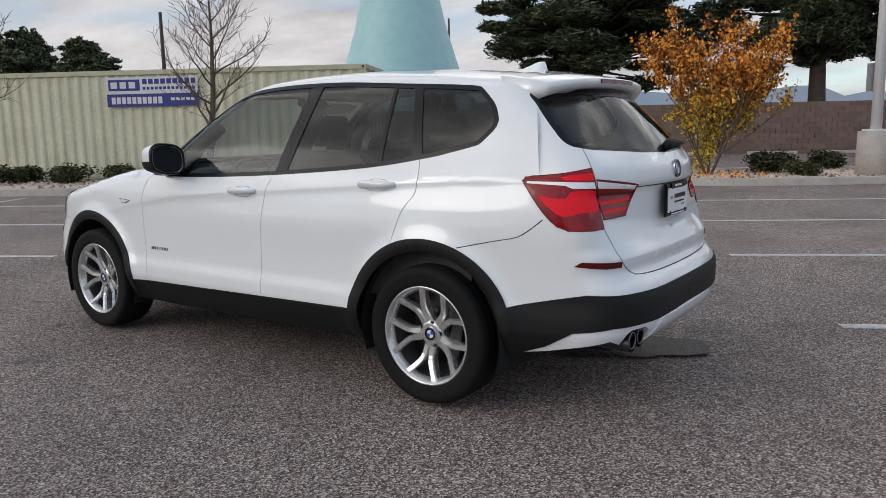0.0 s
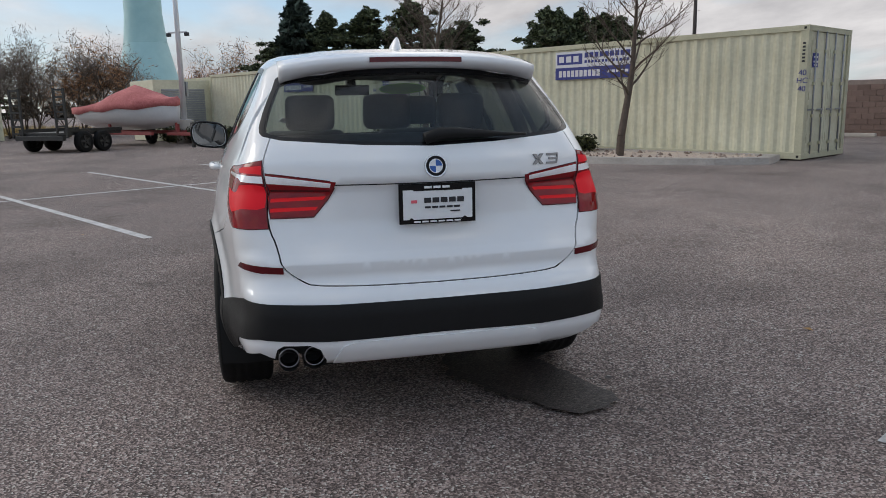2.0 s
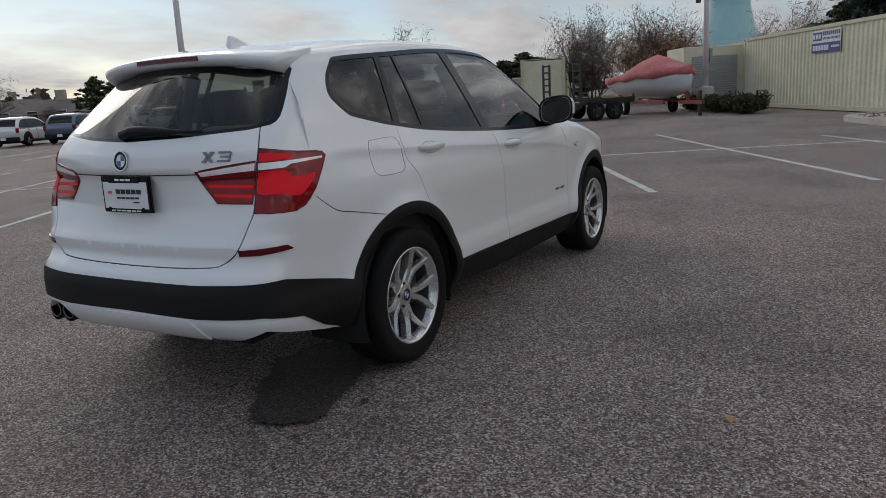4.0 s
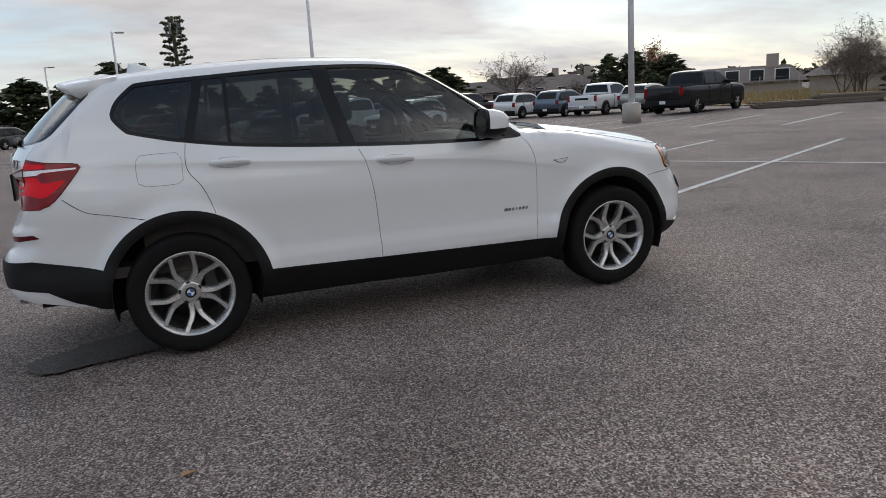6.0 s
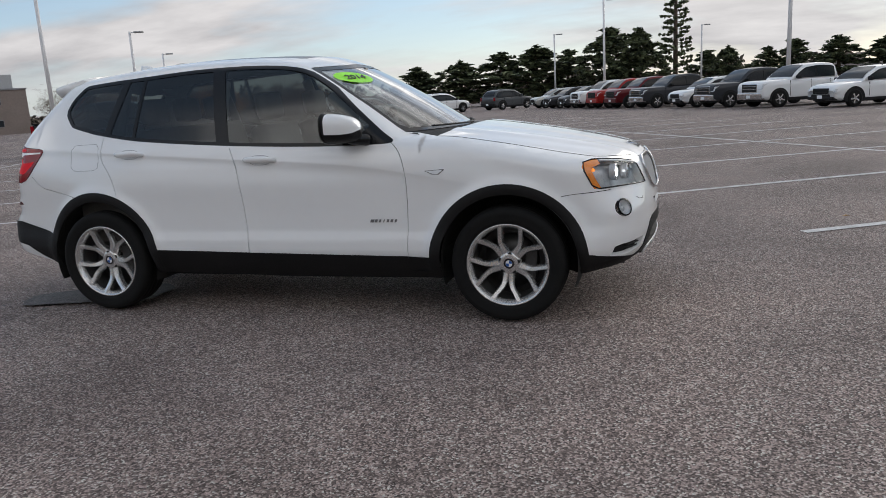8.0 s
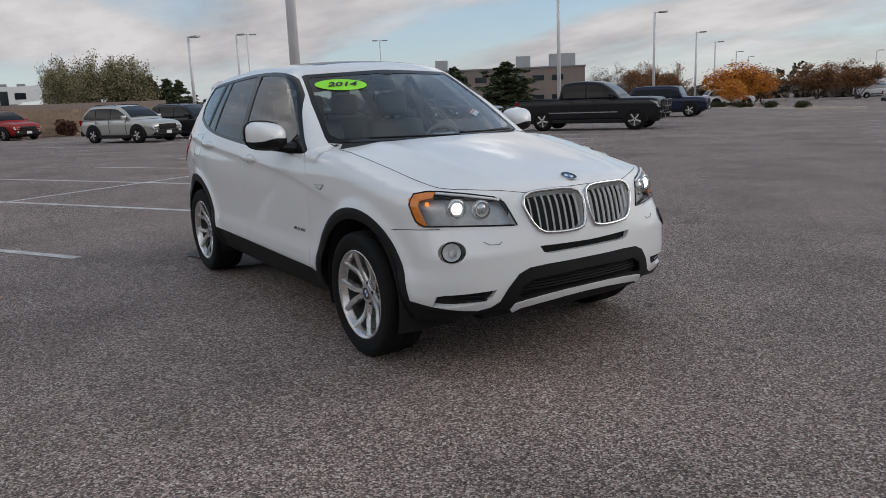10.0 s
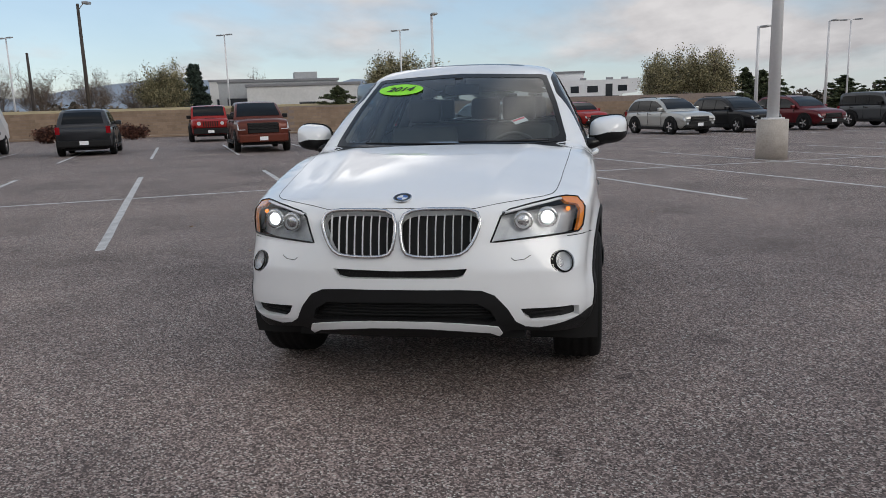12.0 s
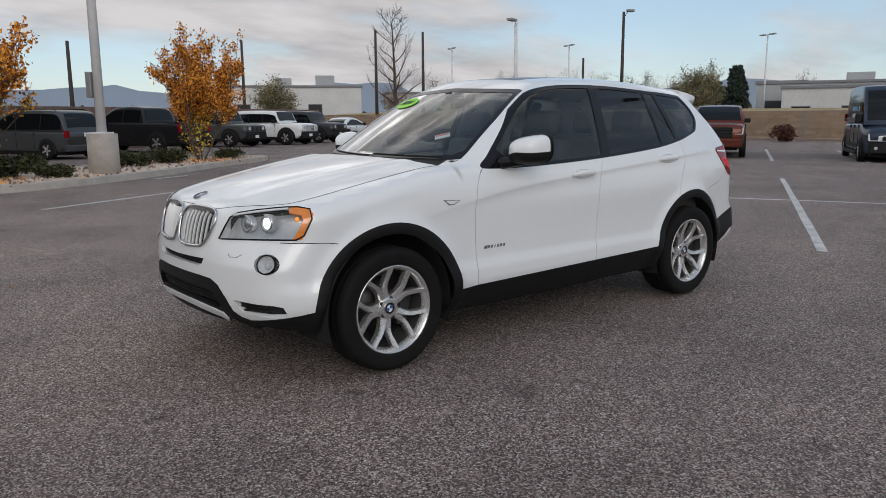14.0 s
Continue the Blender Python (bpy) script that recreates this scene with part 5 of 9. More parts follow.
    for k, wd in enumerate((0.030, 0.022, 0.018, 0.012, 0.02, 0.022, 0.018)):
        part("door_script_bar", prism([(-wd / 2, -0.009), (wd / 2 - 0.006, -0.009), (wd / 2, 0.009), (-wd / 2 + 0.006, 0.009)], 0.003, m @ Matrix.Translation((-0.075 + 0.025 * k, 0, 0)), 0.001), MARK_CHROME, CAR_WHITE)
    # mirror: foot, cap, dark lower shell and glass
    centre = np.array((0.485, 0.985, 1.178)) * mir
    rings = []
    for k in range(11):
        t = k / 10
        size = math.sqrt(max(1 - (t * 0.9995) ** 2.6, 0.0))
        ring = []
        for a in np.linspace(0, 2 * math.pi, 28, endpoint=False):
            cy, cz = math.cos(a), math.sin(a)
            e = (abs(cy) ** 3.2 + abs(cz) ** 3.2) ** (-1 / 3.2)
            yy, zz = 0.118 * e * cy * size, 0.086 * e * cz * (size ** 0.8)
            zz += 0.012 * (yy / 0.118) - 0.01 * t
            ring.append(Vector(centre + np.array((-0.085 + 0.185 * t - 0.22 * max(yy, -0.1) * 0.5, yy * sg, zz))))
        rings.append(ring if sg > 0 else ring[::-1])
    v, f = loft(rings)
    low_part = [x for k, x in enumerate(f[:-2]) if k // 28 == 0 or math.sin(2 * math.pi * (k % 28 + 0.5) / 28) * sg < -0.22]
    cap = [x for x in f[:-2] if x not in low_part] + f[-2:]
    cap_ob = put("mirror_cap", mesh("mirror_cap", v, cap), WHITE_PAINT, CAR_WHITE, "white door mirror cap")
    put("mirror_base", mesh("mirror_base", v, low_part), CLADDING, cap_ob)
    put("mirror_glass", mesh("mirror_glass", [p * 0.9 + Vector(centre) * 0.1 + Vector((-0.012, 0, 0)) for p in rings[0]], [tuple(range(28))], False), MIRROR_DARK, cap_ob)
    put("mirror_frame", mesh("mirror_frame", *tube([p + Vector((-0.004, 0, 0)) for p in rings[0]], 0.007, 6, True)), GLOSS_BLACK, cap_ob)
    foot = wrap([(0.60, 1.10)])[0] * mir
    put("mirror_foot", mesh("mirror_foot", *tube([foot + np.array((-0.02, -0.04 * sg, -0.01)), foot + np.array((-0.03, 0.02 * sg, 0.0)), (0.50, 0.93 * sg, 1.108), (0.49, 0.99 * sg, 1.115)], [0.04, 0.036, 0.03, 0.02], 10)), GLOSS_BLACK, cap_ob)

# fuel flap on the right flank, as a thin shut line
flap = wrap(AREAS[-1][1])
put("fuel_flap_edge", mesh("fuel_flap_edge", *tube((flap + normals_at(flap) * 0.0001) * (1, -1, 1), 0.0012, 5, True)), TRIM_SHADE, CAR_WHITE)
# bonnet badge, tail badge
c = over([(2.085, 0.0)])[0]
roundel(frame_at(c, normals_at(c[None])[0], (-1, 0, 0.3)), 0.041, CAR_WHITE)
c = wrap([(S_END, 1.115)])[0]
roundel(frame_at(c, normals_at(c[None])[0]), 0.043, CAR_WHITE)
# bars in the lower grille openings
for z in (0.425, 0.441, 0.457, 0.473):
    v = wrap(np.array(nose(*[(y, z) for y in np.linspace(0, 0.41 - 1.0 * max(z - 0.43, 0), 12)])))
    v = v - normals_at(v) * 0.02
    put("grille_bar", mesh("grille_bar", *tube(np.concatenate([v[::-1], v[1:] * (1, -1, 1)]), 0.004, 6)), CLADDING, CAR_WHITE)
for k in range(-14, 15):
    a, b = (wrap(np.array(nose((abs(0.02 * k + d), z))))[0] * (1, 1 if 0.02 * k + d > 0 else -1, 1) for d, z in ((-0.008, 0.606), (0.008, 0.636)))
    put("mesh_wire", mesh("mesh_wire", *tube([a - (0.02, 0, 0), b - (0.02, 0, 0)], 0.0018, 4)), CLADDING, CAR_WHITE)

# roof spoiler with the high brake lamp
rings, lamp = [], []
for t in np.linspace(-1, 1, 41):
    y = 0.572 * t
    e = 0.10 * abs(t) ** 3.5
    zt = 1.566 - 0.034 * abs(t) ** 2.6
    ring = [(-1.74 + e, zt + 0.040), (-1.88 + e, zt + 0.018), (-1.975 + e, zt - 0.002), (-1.992 + e, zt - 0.010), (-1.990 + e, zt - 0.032), (-1.965 + e, zt - 0.052 - 0.012 * abs(t) ** 6), (-1.90 + e, zt - 0.060 - 0.035 * abs(t) ** 6), (-1.80 + e, zt - 0.03 - 0.06 * abs(t) ** 6)]
    rings.append([Vector((x, y, z)) for x, z in ring])
put("roof_spoiler", mesh("roof_spoiler", *loft(rings)), WHITE_PAINT, CAR_WHITE)
for t in np.linspace(-1, 1, 13):
    y, zt = 0.20 * t, 1.566 - 0.034 * abs(0.35 * t) ** 2.6
    lamp.append([Vector((x, y, z)) for x, z in ((-1.96, zt - 0.008), (-1.9945, zt - 0.010), (-1.9955, zt - 0.030), (-1.96, zt - 0.034))])
put("high_brake_lamp", mesh("high_brake_lamp", *loft(lamp), False), DARK_RED, CAR_WHITE)
fin = []
for t in np.linspace(0, 1, 9):
    w = 0.034 * (1 - t) ** 0.7 + 0.004
    x0, x1 = -1.355 - 0.185 * t ** 1.25, -1.60 + 0.02 * t
    z = 1.60 + 0.072 * t
    fin.append([Vector((x, y, z)) for x, y in ((x0, 0), ((x0 * 2 + x1) / 3, w * 0.8), ((x0 + 2 * x1) / 3, w), (x1, w * 0.3), (x1, -w * 0.3), ((x0 + 2 * x1) / 3, -w), ((x0 * 2 + x1) / 3, -w * 0.8))])
put("antenna_fin", mesh("antenna_fin", *loft(fin)), WHITE_PAINT, CAR_WHITE)
# rear wiper
line = wrap(np.array(tail((0.03, 1.225), (0.1, 1.226), (0.2, 1.222), (0.3, 1.216), (0.41, 1.212))))
line = (line + normals_at(line) * 0.022) * (1, -1, 1)
start = wrap(np.array(tail((0.0, 1.222))))[0] + (-0.02, 0.03, 0.0)
put("rear_wiper", mesh("rear_wiper", *tube([start, *line], [0.024, 0.024, 0.022, 0.016, 0.009, 0.006], 8)), CLADDING, CAR_WHITE, "black rear wiper")
# near-black line under the handle lip above the plate, painting the crease's shade
line = wrap(np.array(tail(*[(y, 1.052) for y in np.linspace(0, 0.40, 9)])))
line = np.concatenate([line[::-1], line[1:] * (1, -1, 1)])
put("tailgate_ledge", mesh("tailgate_ledge", *tube(line + (0.002, 0, -0.002), 0.0025, 6)), GAP, CAR_WHITE)
# number plate in a dark holder, its writing as bars
plate = pose(-2.300, -0.005, 0.967, 90, 0, -90)
holder = part("plate_holder", prism([(-0.157, -0.080), (0.157, -0.080), (0.157, 0.080), (-0.157, 0.080)], 0.014, plate, 0.004), GLOSS_BLACK, CAR_WHITE, "black dealer plate frame")
part("plate_face", prism([(-0.142, -0.062), (0.142, -0.062), (0.142, 0.056), (-0.142, 0.056)], 0.003, plate @ Matrix.Translation((0, 0, 0.014))), PLATE_WHITE, holder)
part("top_tab", prism([(-0.10, 0.052), (0.10, 0.052), (0.10, 0.078), (-0.10, 0.078)], 0.004, plate @ Matrix.Translation((0, 0, 0.0145))), GLOSS_BLACK, holder)
for u, v, w, h, mt in ((0.028, 0.014, 0.17, 0.020, INK), (-0.095, 0.010, 0.03, 0.012, PINK), (0.02, -0.014, 0.15, 0.008, INK), (0.075, -0.032, 0.05, 0.005, INK), (0.0, 0.066, 0.11, 0.009, PLATE_WHITE), (0.0, -0.071, 0.20, 0.006, PLATE_WHITE)):
    n = max(int(w / 0.03), 1)
    for i in range(n):
        a = u - w / 2 + w * i / n
        part("plate_bar", prism([(a, v - h / 2), (a + w / n * 0.8, v - h / 2), (a + w / n * 0.8, v + h / 2), (a, v + h / 2)], 0.0015, plate @ Matrix.Translation((0, 0, 0.0185))), mt, holder)
for u in (-0.11, 0.11):
    part("plate_screw", cyl(bmesh.new(), plate @ Matrix.Translation((u, -0.063, 0.015)), 0.008, 0.008, 0.005, 10), GLOSS_BLACK, holder)
# model mark on the tailgate, as slanted chrome bars
q = wrap(np.array(tail((0.50, 1.122))))[0]
nn = normals_at(q[None])[0]
m = frame_at(q * (1, -1, 1), nn * (1, -1, 1))
for pts in ([(-0.075, -0.022), (-0.055, -0.022), (-0.012, 0.022), (-0.032, 0.022)], [(-0.070, 0.022), (-0.052, 0.022), (-0.018, -0.022), (-0.036, -0.022)], [(0.002, 0.014), (0.062, 0.014), (0.064, 0.022), (0.004, 0.022)],
            [(0.012, -0.004), (0.056, -0.004), (0.058, 0.004), (0.014, 0.004)], [(-0.004, -0.022), (0.054, -0.022), (0.056, -0.014), (-0.002, -0.014)], [(0.048, -0.020), (0.056, -0.020), (0.066, 0.018), (0.058, 0.018)]):
    part("model_mark_bar", prism(pts, 0.004, m, 0.001), MARK_CHROME, CAR_WHITE)
# panel on the rear bumper, exhaust pipes
panel = curve(tail((0, 0.445), (0.35, 0.445), (0.40, 0.43), (0.44, 0.352), (0, 0.352)) + [(S_END - 0.05, 0.352), (S_END - 0.05, 0.445)], closed=True, smooth=False)
dp, dt = triangles([panel], 0.03, (S_END, 0.34), (S_END + 0.5, 0.46))
dk = inside(dp[dt].mean(1), panel) & (dp[dt].mean(1)[:, 0] > S_END)
dp[:, 0] = np.clip(dp[:, 0], S_END, None)
shell("diffuser_panel", dp, dt[dk], wrap, WHITE_PAINT, 0.02, 0.008, "whole")
for y in (0.514, 0.612):
    pipe = part("exhaust_pipe", cyl(bmesh.new(), pose(-2.1, y, 0.380, 0, -92, 0), 0.038, 0.039, 0.232, 24, False), DARK_METAL, CAR_WHITE, "", True)
    part("exhaust_inside", cyl(bmesh.new(), pose(-2.1, y, 0.380, 0, -92, 0), 0.033, 0.033, 0.16, 20, True), GAP, pipe)
    put("pipe_lip", mesh("pipe_lip", *tube([(-2.332, y + 0.0375 * math.cos(a), 0.388 + 0.0375 * math.sin(a)) for a in np.linspace(0, 6.2832, 24, endpoint=False)], 0.003, 6, True)), MARK_CHROME, pipe)

# stickers on the screen
oval = np.stack([-0.392 + 0.163 * np.cos(np.linspace(0, 2 * math.pi, 48, endpoint=False)), 1.474 + 0.037 * np.sin(np.linspace(0, 2 * math.pi, 48, endpoint=False))], 1)
op, ot = triangles([oval], 0.03, (-0.58, 1.42), (-0.22, 1.53))
shell("year_sticker", op, ot[inside(op[ot].mean(1), oval)], ahead, GREEN_STICKER, 0.001, 0.002, "left", "bright green oval sticker with dark numerals")
q = ahead([(-0.392, 1.474)])[0]
nn = normals_at(q[None])[0]
t = letters("2014", 0.075, 0.0008, 0.25, 1.3, 0.0015)
t.transform(frame_at(q + nn * 0.005, nn))
put("year_numerals", t, INK, CAR_WHITE)
q = ahead([(0.44, 1.265)])[0]
nn = normals_at(q[None])[0]
m = frame_at(q - nn * 0.012, nn) @ pose(0, 0, 0, 0, 0, 24)
slip = part("paper_tag", prism([(-0.05, -0.025), (0.05, -0.025), (0.05, 0.025), (-0.05, 0.025)], 0.001, m), PAPER, CAR_WHITE)
part("print_bar", prism([(-0.045, 0.005), (0.045, 0.005), (0.045, 0.02), (-0.045, 0.02)], 0.0006, m @ Matrix.Translation((0, 0, 0.0012))), PINK, slip)

# ---- cabin ----
part("cabin_floor", box(-2.1, 0.95, -0.78, 0.78, 0.46, 0.52), SEAT, CAR_WHITE)
part("load_cover", box(-2.08, -1.05, -0.66, 0.66, 0.98, 1.0, 0.008), SEAT, CAR_WHITE)
rings = []
for y in np.linspace(-0.74, 0.74, 15):
    h = 1.065 + (0.035 if 0.2 < y < 0.55 else 0.0)
    e = 0.10 * (y / 0.74) ** 2
    rings.append([Vector((x, y, z)) for x, z in ((0.97 - e, 0.75), (0.93 - e, 1.055), (0.75 - e, h - 0.005), (0.60 - e, h - 0.02), (0.54 - e, 0.96), (0.60 - e, 0.70))])
put("dashboard", mesh("dashboard", *loft(rings)), SEAT, CAR_WHITE)


def car_seat(x, y, wide, head_w):
    s = part("seat", box(x - 0.25, x + 0.27, y - wide, y + wide, 0.52, 0.70, 0.06, 3), SEAT, CAR_WHITE, "", True)
    bm = box(-0.07, 0.07, -wide, wide, 0.0, 0.58, 0.055, 3)
    bmesh.ops.transform(bm, matrix=pose(x - 0.22, y, 0.64, 0, -14, 0), verts=bm.verts)
    part("backrest", bm, SEAT, s, "", True)
    for hy in head_w:
        bm = box(-0.05, 0.05, -0.125, 0.125, 0.0, 0.18, 0.045, 3)
        bmesh.ops.transform(bm, matrix=pose(x - 0.365, y + hy, 1.235, 0, -8, 0), verts=bm.verts)
        part("headrest", bm, SEAT, s, "", True)


for y in (0.36, -0.36):
    car_seat(0.05, y, 0.25, (0,))
car_seat(-0.85, 0.0, 0.66, (0.40, 0.0, -0.40))
ringv = tube([pose(0.42, 0.37, 1.0, 0, 65, 0) @ Vector((0.18 * math.cos(a), 0.18 * math.sin(a), 0)) for a in np.linspace(0, 2 * math.pi, 32, endpoint=False)], 0.014, 8, True)
wheel_ob = put("steering_wheel", mesh("steering_wheel", *ringv), SEAT, CAR_WHITE)
part("steering_boss", cyl(bmesh.new(), pose(0.42, 0.37, 1.0, 0, 65, 0), 0.06, 0.08, 0.04, 16), SEAT, wheel_ob)
part("rear_view_mirror", box(0.12, 0.15, -0.12, 0.12, 1.43, 1.50, 0.012), GLOSS_BLACK, CAR_WHITE)
part("mirror_stem", box(0.14, 0.27, -0.03, 0.03, 1.49, 1.545, 0.01), GLOSS_BLACK, CAR_WHITE)
shell("headliner", rp, rt[ok_roof], over, BEIGE, 0.002, -0.05, "whole")
for k, (xa, xb) in enumerate(((0.55, 0.3), (-0.47, -0.50), (-1.26, -1.28))):
    for sg in (1, -1):
        q = wrap(np.array([(xa, 1.05), ((xa + xb) / 2, 1.3), (xb, 1.52 if k else 1.40)]))
        put("pillar_lining", mesh("pillar_lining", *tube((q - normals_at(q) * 0.06) * (1, sg, 1), 0.04, 8)), BEIGE if k < 2 else SEAT, CAR_WHITE)
for sg in (1, -1):
    q = wrap(np.array([(0.75, 0.9), (0.0, 0.9), (-0.9, 0.95), (-1.6, 1.0)]))
    put("door_lining", mesh("door_lining", *moved(loft([[Vector((p[0], (p[1] - 0.05) * sg, z)) for z in (0.5, 1.05)] for p in q], False), Matrix())), SEAT, CAR_WHITE)
# ---- storage containers, walls, tower, poles ----
CREAM = material("cream_container_paint", (0.58, 0.55, 0.39), 0.55, vary=0.10, scale=1.2, tint=(0.64, 0.62, 0.47), bump=0.08, bump_scale=30)
CREAM_DARK = material("cream_frame_paint", (0.50, 0.48, 0.34), 0.55, vary=0.15, scale=3)
SIGN_BLUE = material("sign_blue", (0.03, 0.04, 0.22), 0.4, vary=0.05)
SIGN_WHITE = material("sign_white", (0.66, 0.66, 0.68), 0.45, vary=0.05)
BRICK = material("brown_block", (0.165, 0.110, 0.090), 0.9, vary=0.14, scale=6, tint=(0.185, 0.125, 0.104), random_tint=0.35, bump=0.4, bump_scale=35)
MORTAR = material("mortar", (0.24, 0.19, 0.165), 0.95, vary=0.2, scale=8)
TAN = material("tan_block", (0.235, 0.165, 0.115), 0.9, vary=0.16, scale=2, tint=(0.29, 0.21, 0.15), random_tint=0.22, bump=0.4, bump_scale=15)
TOWER_PAINT = material("pale_blue_paint", (0.33, 0.56, 0.58), 0.5, vary=0.06, scale=0.15, tint=(0.38, 0.60, 0.61))
POLE_WHITE = material("white_pole_paint", (0.68, 0.68, 0.69), 0.4, vary=0.06, scale=2)
POLE_DARK = material("dark_wood_pole", (0.06, 0.05, 0.045), 0.9, vary=0.3, scale=3)
STEEL = material("galvanised_steel", (0.34, 0.35, 0.36), 0.5, metal=0.6, vary=0.15, scale=6)


def container(corner, angle, label, length=12.19, sign=None, doors=False):
    """A storage container: x along its length from the corner, y into its depth."""
    x, y = corner
    back = Matrix.Rotation(radians(angle), 4, "Z") @ Vector((0, -2.44, 0))   # the corner given is the one on the lot's side
    c = empty("storage_container", pose(x + back.x, y + back.y, gz(x, y) + 0.03, 0, 0, angle), label, "container", "storage containers")
    W, H = 2.44, 2.86
    # corrugated long sides: every fold is modelled
    for nm, y0, out in (("front_side", 0.03, -1), ("back_side", W - 0.03, 1)):
        xs, ys = [], []
        x0 = 0.16
        while x0 < length - 0.40:
            xs += [x0, x0 + 0.07, x0 + 0.14, x0 + 0.21]
            ys += [0.0, 0.036, 0.036, 0.0]
            x0 += 0.278
        xs.append(length - 0.16)
        ys.append(0.0)
        v = [(a, y0 - out * b, z) for z in (0.14, H - 0.10) for a, b in zip(xs, ys)]
        n = len(xs)
        put(nm, mesh(nm, v, [(i, i + 1, n + i + 1, n + i) for i in range(n - 1)], False), CREAM, c)
    part("roof_panel", box(0.02, length - 0.02, 0.02, W - 0.02, H - 0.05, H - 0.02), CREAM, c)
    part("floor_panel", box(0.02, length - 0.02, 0.02, W - 0.02, 0.02, 0.14), CREAM_DARK, c)
    for yy in (0.0, W - 0.06):
        part("top_rail", box(0.17, length - 0.17, yy, yy + 0.06, H - 0.12, H, 0.006), CREAM_DARK, c)
        part("bottom_rail", box(0.17, length - 0.17, yy, yy + 0.06, 0.0, 0.15, 0.006), CREAM_DARK, c)
    for xx in (0.0, length - 0.17):
        for yy in (0.0, W - 0.17):
            part("corner_post", box(xx, xx + 0.17, yy, yy + 0.17, 0.12, H - 0.12, 0.012), CREAM_DARK, c)
            for zz in (0.0, H - 0.12):
                k = part("corner_casting", box(xx - 0.004, xx + 0.174, yy - 0.004, yy + 0.174, zz, zz + 0.12, 0.01), CREAM_DARK, c)
                part("casting_hole", box(xx + 0.06, xx + 0.11, yy - 0.006, yy + 0.176, zz + 0.035, zz + 0.085), GAP, k)
    part("end_wall", box(length - 0.06, length - 0.03, 0.17, W - 0.17, 0.1, H - 0.1), CREAM, c)
    if not doors:
        part("end_wall", box(0.03, 0.06, 0.17, W - 0.17, 0.1, H - 0.1), CREAM, c)
    if doors:
        part("sill_beam", box(0.0, 0.10, 0.17, W - 0.17, 0.0, 0.13, 0.01), CREAM_DARK, c)
        part("header_beam", box(0.0, 0.10, 0.17, W - 0.17, H - 0.12, H, 0.01), CREAM_DARK, c)
        for i in range(2):
            y0, y1 = (0.18, W / 2 - 0.01) if i == 0 else (W / 2 + 0.01, W - 0.18)
            leaf = part("door", box(0.035, 0.075, y0, y1, 0.135, H - 0.125, 0.008), CREAM, c)
            for zz in np.linspace(0.35, H - 0.65, 5):
                part("door_fold", box(0.022, 0.036, y0 + 0.08, y1 - 0.08, zz, zz + 0.20, 0.006), CREAM, leaf)
            for yy in (y0 + 0.26, y1 - 0.26):
                part("lock_rod", cyl(bmesh.new(), pose(0.0, yy, 0.1), 0.018, 0.018, H - 0.2, 10), STEEL, leaf, "", True)
                part("rod_handle", box(-0.025, -0.005, yy - 0.02, yy + 0.30, 1.05, 1.09, 0.006), STEEL, leaf)
                for zz in (0.3, 0.9, 1.6, 2.3):
                    part("rod_bracket", box(-0.022, 0.034, yy - 0.05, yy + 0.05, zz, zz + 0.07, 0.005), CREAM_DARK, leaf)
            for zz in np.linspace(0.35, H - 0.45, 4):
                yy = 0.16 if i == 0 else W - 0.22
                part("hinge", box(-0.012, 0.036, yy, yy + 0.06, zz, zz + 0.14, 0.006), CREAM_DARK, leaf)
        part("decal", box(0.010, 0.0215, W - 0.60, W - 0.32, 1.98, 2.28), SIGN_BLUE, c)
        for zz, wd in ((2.2, 0.2), (2.1, 0.24), (2.03, 0.16)):
            part("decal_bar", box(0.006, 0.0095, W - 0.46 - wd / 2, W - 0.46 + wd / 2, zz - 0.02, zz + 0.02), SIGN_WHITE, c)
        for k, ch in enumerate(("40", "HC", "40")):
            t = letters(ch, 0.17, 0.002)
            t.transform(pose(0.085, W + 0.0065, 1.86 - 0.17 * k, 90, 0, 180))
            put("size_mark", t, SIGN_BLUE, c)
        for k in range(6):
            part("code_bar", box(0.055, 0.115, W + 0.0045, W + 0.009, 2.46 - 0.075 * k, 2.50 - 0.075 * k), INK, c)
    if sign:
        sx, wd = sign

        def plank(name, t0, t1, y0, y1, z0, z1, mat, parent):
            """A piece of the sign, from t0 to t1 along its reading direction."""
            return part(name, box(sx + wd - t1, sx + wd - t0, W + y0, W + y1, H + z0, H + z1), mat, parent)

        board = plank("sign_board", 0, wd, 0.004, 0.024, -0.92, -0.18, SIGN_WHITE, c)
        tagged(board, "white and blue sign board with a bold line of writing")
        plank("sign_band", 0, wd, 0.0245, 0.0265, -0.92, -0.60, SIGN_BLUE, board)
        plank("sign_block", 0.06, wd * 0.37, 0.0245, 0.0275, -0.52, -0.24, SIGN_BLUE, board)
        for n, t0, dt, tw_, z0, z1, mt, y1 in ((3, 0.05, 0.10, 0.07, -0.46, -0.30, SIGN_WHITE, 0.030), (9, 0.40, 0.066, 0.05, -0.36, -0.23, SIGN_BLUE, 0.028), (13, 0.40, 0.045, 0.03, -0.50, -0.43, SIGN_BLUE, 0.028),
                                             (10, 0.05, 0.057, 0.042, -0.85, -0.68, SIGN_WHITE, 0.030), (5, 0.70, 0.055, 0.042, -0.78, -0.71, SIGN_WHITE, 0.030)):
            for i in range(n):
                plank("sign_glyph", wd * (t0 + i * dt), wd * (t0 + i * dt + tw_), 0.0268 if mt == SIGN_WHITE else 0.0248, y1, z0, z1, mt, board)
    return c


